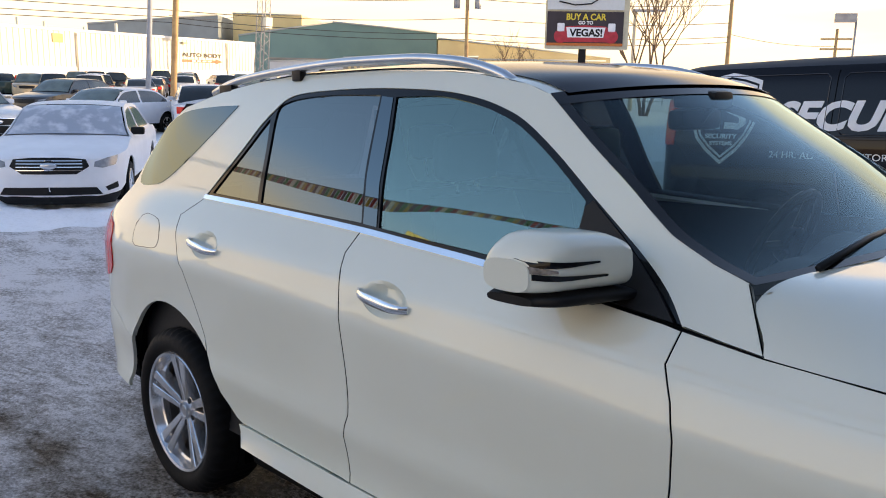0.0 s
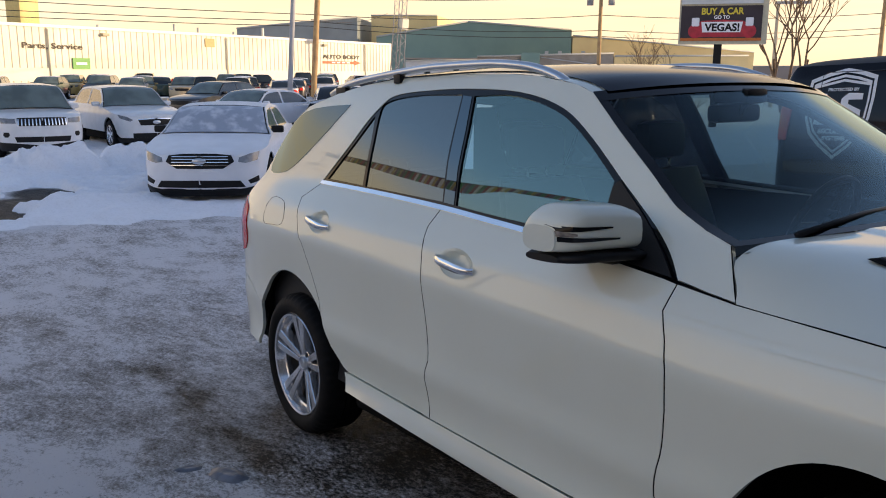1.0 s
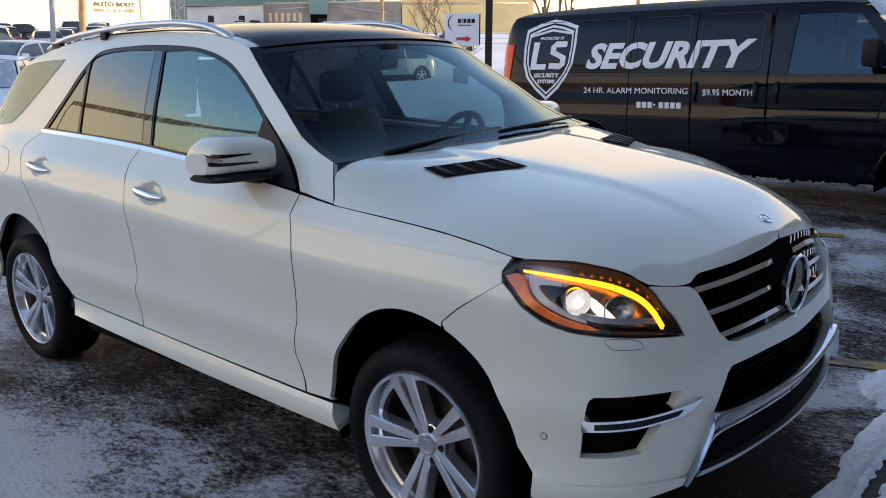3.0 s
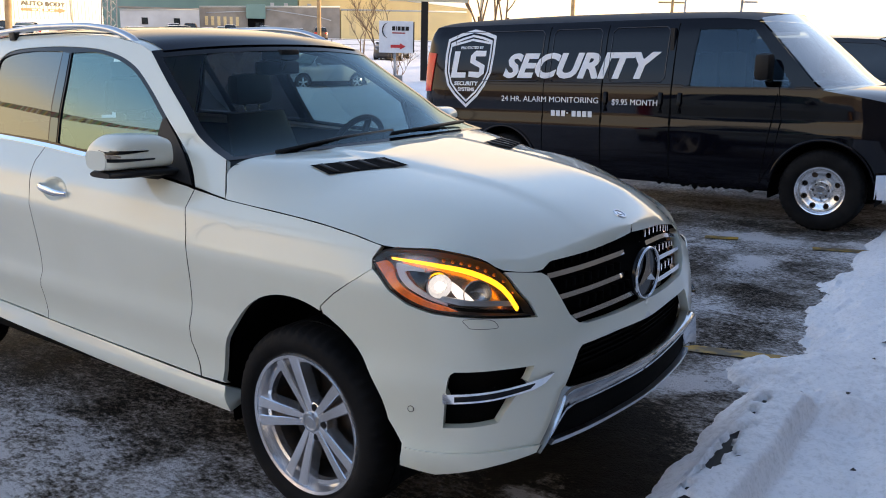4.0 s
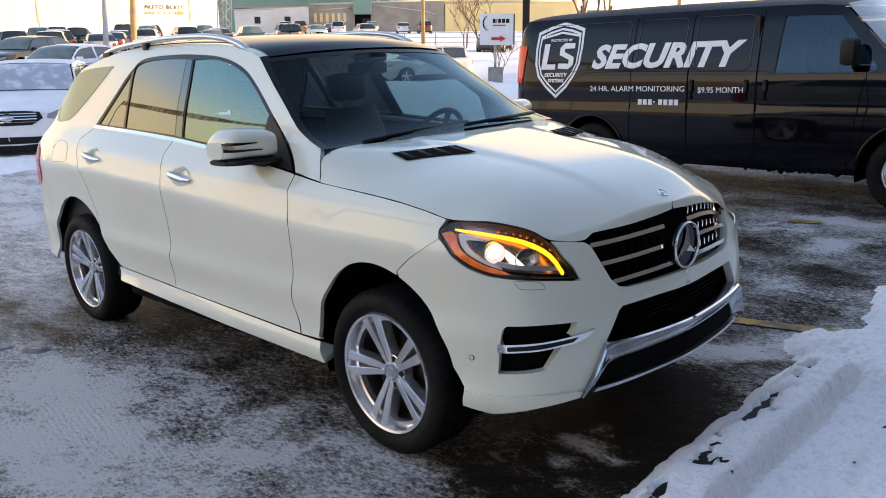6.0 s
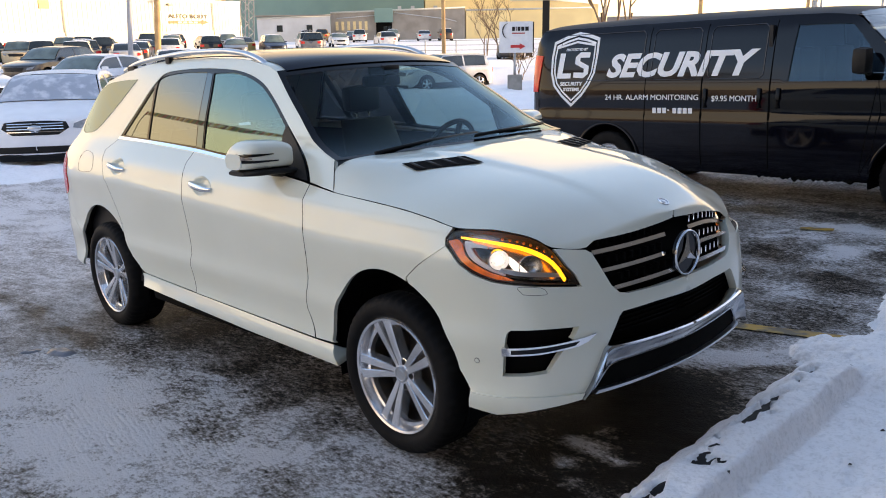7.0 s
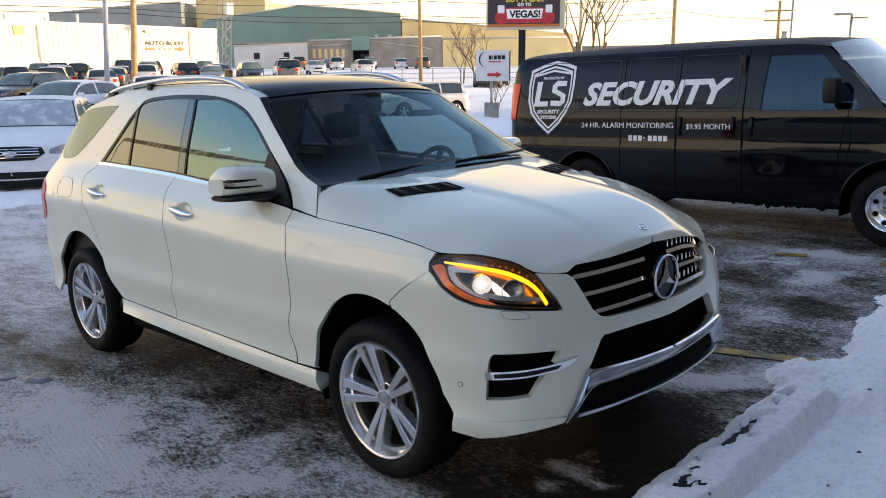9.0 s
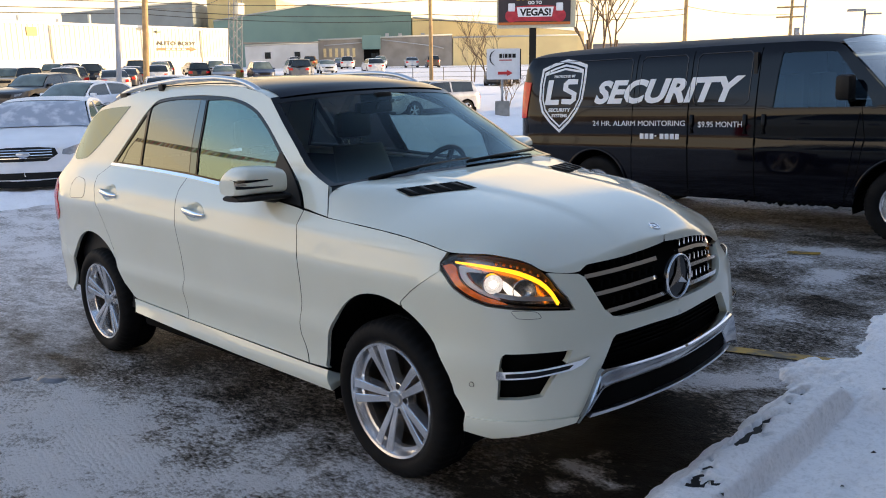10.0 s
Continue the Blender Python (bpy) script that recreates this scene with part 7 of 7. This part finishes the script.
pole("street_lamp", -33.1, 46.8, 6.6, .14, mat("pale_pole", (.62, .52, .36), .5), "pale street lamp with a flat head", (("lamp_head", block(-.2, 1.9, -.3, .3, 6.5, 6.65, .04, None, pose(0, 0, 0, 0, 0, 40)), STEEL),))
pole("utility_pole", -32.1, 57.6, 9, .17, WOOD, "plain brown wooden utility pole")
pole("utility_pole", -29.4, 70.2, 6.4, .15, WOOD, "wooden utility pole with two crossarms", (("crossarm", arms(5.6, 1.2, 20), WOOD), ("crossarm", arms(4.8, 1.2, 20), WOOD), ("transformer", tube([(.5, .2, 3.2), (.5, .2, 3.9)], .25, 10), STEEL)))
pole("street_lamp", -17.5, 53.4, 4.5, .10, STEEL, "thin street lamp with twin heads", (("lamp_head", block(-1.0, 0, -.25, .25, 4.45, 4.6, .03, None, pose(0, 0, 0, 0, 0, 30)), STEEL), ("lamp_head", block(0.1, .9, -.25, .25, 4.25, 4.35, .03, None, pose(0, 0, 0, 0, 0, 30)), STEEL)))
pole("street_lamp", -24.2, 60.5, 6.6, .10, STEEL, "thin street lamp with a box head", (("lamp_head", block(-1.4, 0, -.3, .3, 6.3, 6.9, .03, None, pose(0, 0, 0, 0, 0, 30)), STEEL),))

tower = thing("lattice_mast", pose(-82.6, 48.8, -.1) @ LEAN, "tall steel lattice mast", "mast")
for sx, sy in ((-.55, -.55), (.55, -.55), (.55, .55), (-.55, .55)):
    part("leg", tube([(sx, sy, 0), (sx * .8, sy * .8, 18)], .06, 6), STEEL, tower)
for k in range(20):
    z = .9 * k
    c = [(-.53, -.53), (.53, -.53), (.53, .53), (-.53, .53)]
    for i in range(4):
        a, b = c[i], c[(i + 1) % 4]
        part("brace", tube([(*a, z), (*b, z + .9)] if k % 2 else [(*b, z), (*a, z + .9)], .03, 4), STEEL, tower)
part("box", block(.4, 1.2, -.4, .4, 6.6, 7.8), CLAD, tower)

WIRE = mat("black_cable", (.03, .028, .025), .6)


def wire(name, a, b, sag, r=.022):
    a, b = Vector(a), Vector(b)
    bm = tube([a.lerp(b, k / 16) - Vector((0, 0, sag * 4 * (k / 16) * (1 - k / 16))) for k in range(17)], r, 5)
    solid(name, bm, WIRE, "overhead cable strung between poles", "cable", group="overhead cables")


for za, zb, zc in ((7.4, 6.3, 6.9), (6.6, 5.2, 5.6), (5.9, 4.8, 4.6), (5.5, 4.5, 4.2)):
    wire("cable", (-62, -14, za), (-48.6, 21.7, zb), .25)
    wire("cable", (-48.6, 21.7, zb), (-41.9, 39.9, zc), .30)
    wire("cable", (-41.9, 39.9, zc), (-32.1, 57.6, zc + .4), .3)
wire("cable", (-48.6, 21.7, 4.9), (-83, 48, 8.2), .5)
wire("cable", (-32.1, 57.6, 5.2), (-29.4, 70.2, 4.8), .3)

# ---- billboard ----
bill = thing("billboard", Matrix(((.777, .629, 0, -24.96), (.629, -.777, 0, 27.96), (0, 0, 1, 0), (0, 0, 0, 1))) @ Matrix.Diagonal((1, -1, 1, 1)), "two-panel roadside billboard on a black post", "billboard")
W_ = 3.52
NIGHT = mat("dark_poster", (.035, .025, .035), .5, vary=.3, scale=1.5)
part("cabinet", block(-.08, W_ + .08, .05, .55, 3.00, 7.4, .03), mat("cabinet_cream", (.62, .56, .40), .5), bill)
part("lower_poster", block(0, W_ - .16, -.01, .05, 3.14, 4.62), NIGHT, bill, "dark advertising poster")
part("upper_poster", block(0, W_ - .16, -.01, .05, 4.70, 7.3), mat("white_poster", (.66, .68, .68), .4, vary=.05), bill, "white poster")
part("base_strip", block(0, W_ - .16, -.03, -.012, 3.14, 3.26), mat("orange_strip", (.60, .16, .03), .5), bill)
part("mark", tube([(.5, -.03, 5.05), (1.2, -.03, 4.9), (1.9, -.03, 4.95), (2.4, -.03, 5.25)], .06, 6, flat=.5), BLACK, bill)
REDP = mat("red_poster", (.55, .03, .05), .5, vary=.25, scale=4)
lab = extrude_poly([(.70, 3.30), (2.70, 3.30), (2.85, 3.8), (2.6, 3.98), (1.7, 4.03), (.85, 3.98), (.6, 3.8)], -.015, Matrix.Translation((0, -.012, 0)))
part("banner", lab, REDP, bill)
for xx in (.62, 2.85):
    bm = lathe([(.001, -.02), (.26, -.02), (.30, 0)], 16)
    for v in bm.verts:
        v.co = Vector((v.co.x + xx, v.co.y - .02, v.co.z + 3.55))
    part("die", bm, REDP, bill)
    bm = block(xx - .16, xx + .16, -.05, -.02, 3.75, 4.12, .05)
    part("die_top", bm, VINYL, bill)
YT = mat("yellow_letters", (.80, .62, .06), .5)
face = lambda x, z: Matrix.Translation((x, -.045, z)) @ pose(0, 0, 0, 90)
lettering("BUY A CAR", .38, bill, face(.85, 4.26), YT, bold=.012, width=1.75)
lettering("GO TO", .20, bill, face(1.38, 4.07), VINYL, bold=.008, width=.65)
part("word_backing", extrude_poly([(.92, 3.50), (2.50, 3.50), (2.58, 3.94), (.86, 3.94)], -.012, Matrix.Translation((0, -.030, 0))), VINYL, bill)
lettering("VEGAS!", .44, bill, face(1.0, 3.56), BLACK, bold=.016, width=1.45)
part("post", block(1.45, 1.78, .15, .48, -.6, 3.02), BLACK, bill, "black square post")

# ---- arrow sign ----
sg_ = thing("arrow_sign", Matrix(((.751, .660, 0, -18.27), (.660, -.751, 0, 19.78), (0, 0, 1, 0), (0, 0, 0, 1))) @ Matrix.Diagonal((1, -1, 1, 1)), "white directional sign with a red arrow", "sign")
part("panel", block(0, 1.18, 0, .22, .93, 2.0, .02), mat("white_sign", (.70, .71, .72), .4, vary=.06), sg_)
part("side_band", block(1.18, 1.22, 0, .22, .95, 1.98), BLACK, sg_)
bm = extrude_poly([(.40, 1.10), (.72, 1.10), (.72, 1.04), (.92, 1.15), (.72, 1.26), (.72, 1.20), (.40, 1.20)], -.012, Matrix.Translation((0, -.004, 0)))
part("arrow", bm, mat("red_sign", (.55, .03, .03), .5), sg_)
for k, w in enumerate((.10, .03, .10, .11, .12)):
    x0 = .45 + (0, .13, .19, .32, .46)[k]
    part("letter_bar", block(x0, x0 + w, -.012, -.002, 1.68, 1.82), BLACK, sg_)
part("small_line", block(.45, .90, -.012, -.002, 1.58, 1.62), mat("red_line", (.4, .05, .05), .5), sg_)
part("swoosh", tube([(.34 - .22 * math.sin(t), -.01, 1.68 + .26 * math.cos(t)) for t in np.linspace(.2, 2.9, 14)], [.004 + .022 * math.sin(math.pi * k / 13) for k in range(14)], 6, flat=1), BLACK, sg_)
part("post", tube([(.55, .1, -.1), (.55, .1, .95)], .045, 10), STEEL, sg_)
part("footing", block(.30, .82, -.12, .34, -.75, .16, .02), mat("concrete", (.30, .29, .27), .8, vary=.25, scale=4, bump=.3), sg_, "concrete footing")

# ---- fence by the far lot ----
fence = thing("chain_fence", pose(-52, 44, -.45), "low wire fence along the far lot", "fence")
FW = mat("fence_wire", (.30, .29, .27), .6, .5)
for k in range(22):
    part("post", tube([(k * 1.7, k * 1.9, 0), (k * 1.7, k * 1.9, 1.3)], .04, 6), FW, fence)
for z in (.1, .5, .9, 1.28):
    part("rail", tube([(0, 0, z), (21 * 1.7, 21 * 1.9, z)], .018, 4), FW, fence)


# ---- bare trees ----
BARK = mat("bare_bark", (.20, .13, .075), .85, second=(.12, .08, .05), scale=6, bump=.4, bscale=30)


def tree(name, x, y, h, spread, seed, label, trunks=1, depth=5):
    r_ = random.Random(seed)
    th = thing(name, pose(x, y, ground_z(x, y)), label, "tree", "bare winter trees")
    trunk_bm, twigs = bmesh.new(), bmesh.new()

    def grow(p, d, length, rad, level):
        pts, q, dd = [p], p.copy(), d.copy()
        for _ in range(3):
            dd = (dd + Vector((r_.uniform(-.18, .18), r_.uniform(-.18, .18), r_.uniform(-.02, .14)))).normalized()
            q = q + dd * length / 3
            pts.append(q.copy())
        tube(pts, [rad * (1 - .13 * i) for i in range(4)], 5 if level > 1 else 8, trunk_bm if level < 2 else twigs, cap=False)
        if level >= depth:
            return
        for _ in range(r_.choice((2, 2, 3, 3))):
            a = r_.uniform(0, 2 * math.pi)
            side = Vector((math.cos(a), math.sin(a), 0))
            nd = (dd * r_.uniform(.7, 1.1) + side * r_.uniform(.35, .75) * spread + Vector((0, 0, .12))).normalized()
            grow(pts[r_.choice((2, 3))], nd, length * r_.uniform(.60, .80), rad * .62, level + 1)
    for k in range(trunks):
        a = 2 * math.pi * k / trunks
        lean = Vector((math.cos(a) * .25, math.sin(a) * .25, 1)) if trunks > 1 else Vector((0, 0, 1))
        grow(Vector((.1 * math.cos(a), .1 * math.sin(a), -.2)), lean.normalized(), h * .36, h * .012, 0)
    part("trunk", trunk_bm, BARK, th)
    tagged(part("crown", twigs, BARK, th), kind="stuff")


tree("bare_tree", -26.9, 39.0, 9.0, .75, 5, "tall bare tree with many fine limbs", 3, 6)
tree("bare_tree", -37.8, 41.5, 5.6, 1.1, 11, "spreading bare tree lit by the sun", 2, 5)
tree("bare_tree", -44.5, 47.0, 4.6, 1.1, 21, "spreading bare tree lit by the sun", 2, 5)
tree("bare_shrub", -25.5, 29.2, 2.4, 1.2, 8, "small bare shrub by the sign", 3, 4)

# ---- pennants strung over the lot behind ----
FLAGS = [mat("pennant_" + n, c, .7, vary=.15) for n, c in (("red", (.22, .03, .03)), ("yellow", (.34, .24, .05)), ("green", (.05, .15, .06)), ("white", (.45, .44, .42)), ("plum", (.10, .04, .07)))]
for k, (a, b) in enumerate((((-29.8, -9.8, 8.0), (4.1, -10.96, 6.6)), ((-20.4, -16.1, 7.6), (3.0, -15.0, 7.3)))):
    a, b = Vector(a), Vector(b)
    st = thing("pennant_string", Matrix.Translation(a), "string of small coloured pennants over the lot", "bunting")
    n = (200, 110)[k]
    sagged = lambda t: (b - a) * t - Vector((0, 0, .9 * t * (1 - t)))
    part("cord", tube([sagged(i / 40) for i in range(41)], .012, 5), WIRE, st)
    for i in range(n):
        p, q = sagged((i + .06) / n), sagged((i + .94) / n)
        bm = bmesh.new()
        vs = [bm.verts.new(c) for c in (p, q, q - Vector((0, .02, .26)), p - Vector((0, .02, .26)))]
        bm.faces.new(vs)
        bmesh.ops.solidify(bm, geom=bm.faces[:], thickness=.004)
        part("pennant", bm, FLAGS[(i * 3 + i // 4) % 5], st)
# gold of the low sun put into the lamp heads' colour
LAMPY = mat("sunlit_lamp_head", (.62, .48, .16), .5)
for x, y, h in ((-20.4, -16.1, 9.5), (-38, -16.5, 9.6)):
    pole("lot_lamp", x, y, h, .10, STEEL, "lot lamp with a long flat head", (("lamp_head", block(-.85, .85, -.18, .18, h - .04, h + .12, .03, None, pose(0, 0, 0, 0, 0, -51)), LAMPY),))
for a, b in (((4.1, -10.96, -.1), (4.1, -10.96, 6.65)), ((-29.8, -9.8, -.5), (-29.8, -9.8, 8.0)), ((3.0, -15.0, -.1), (3.0, -15.0, 7.35))):
    solid("string_post", tube([a, b], .03, 8), WIRE, "thin dark post holding pennants", "post", group="pennant posts")
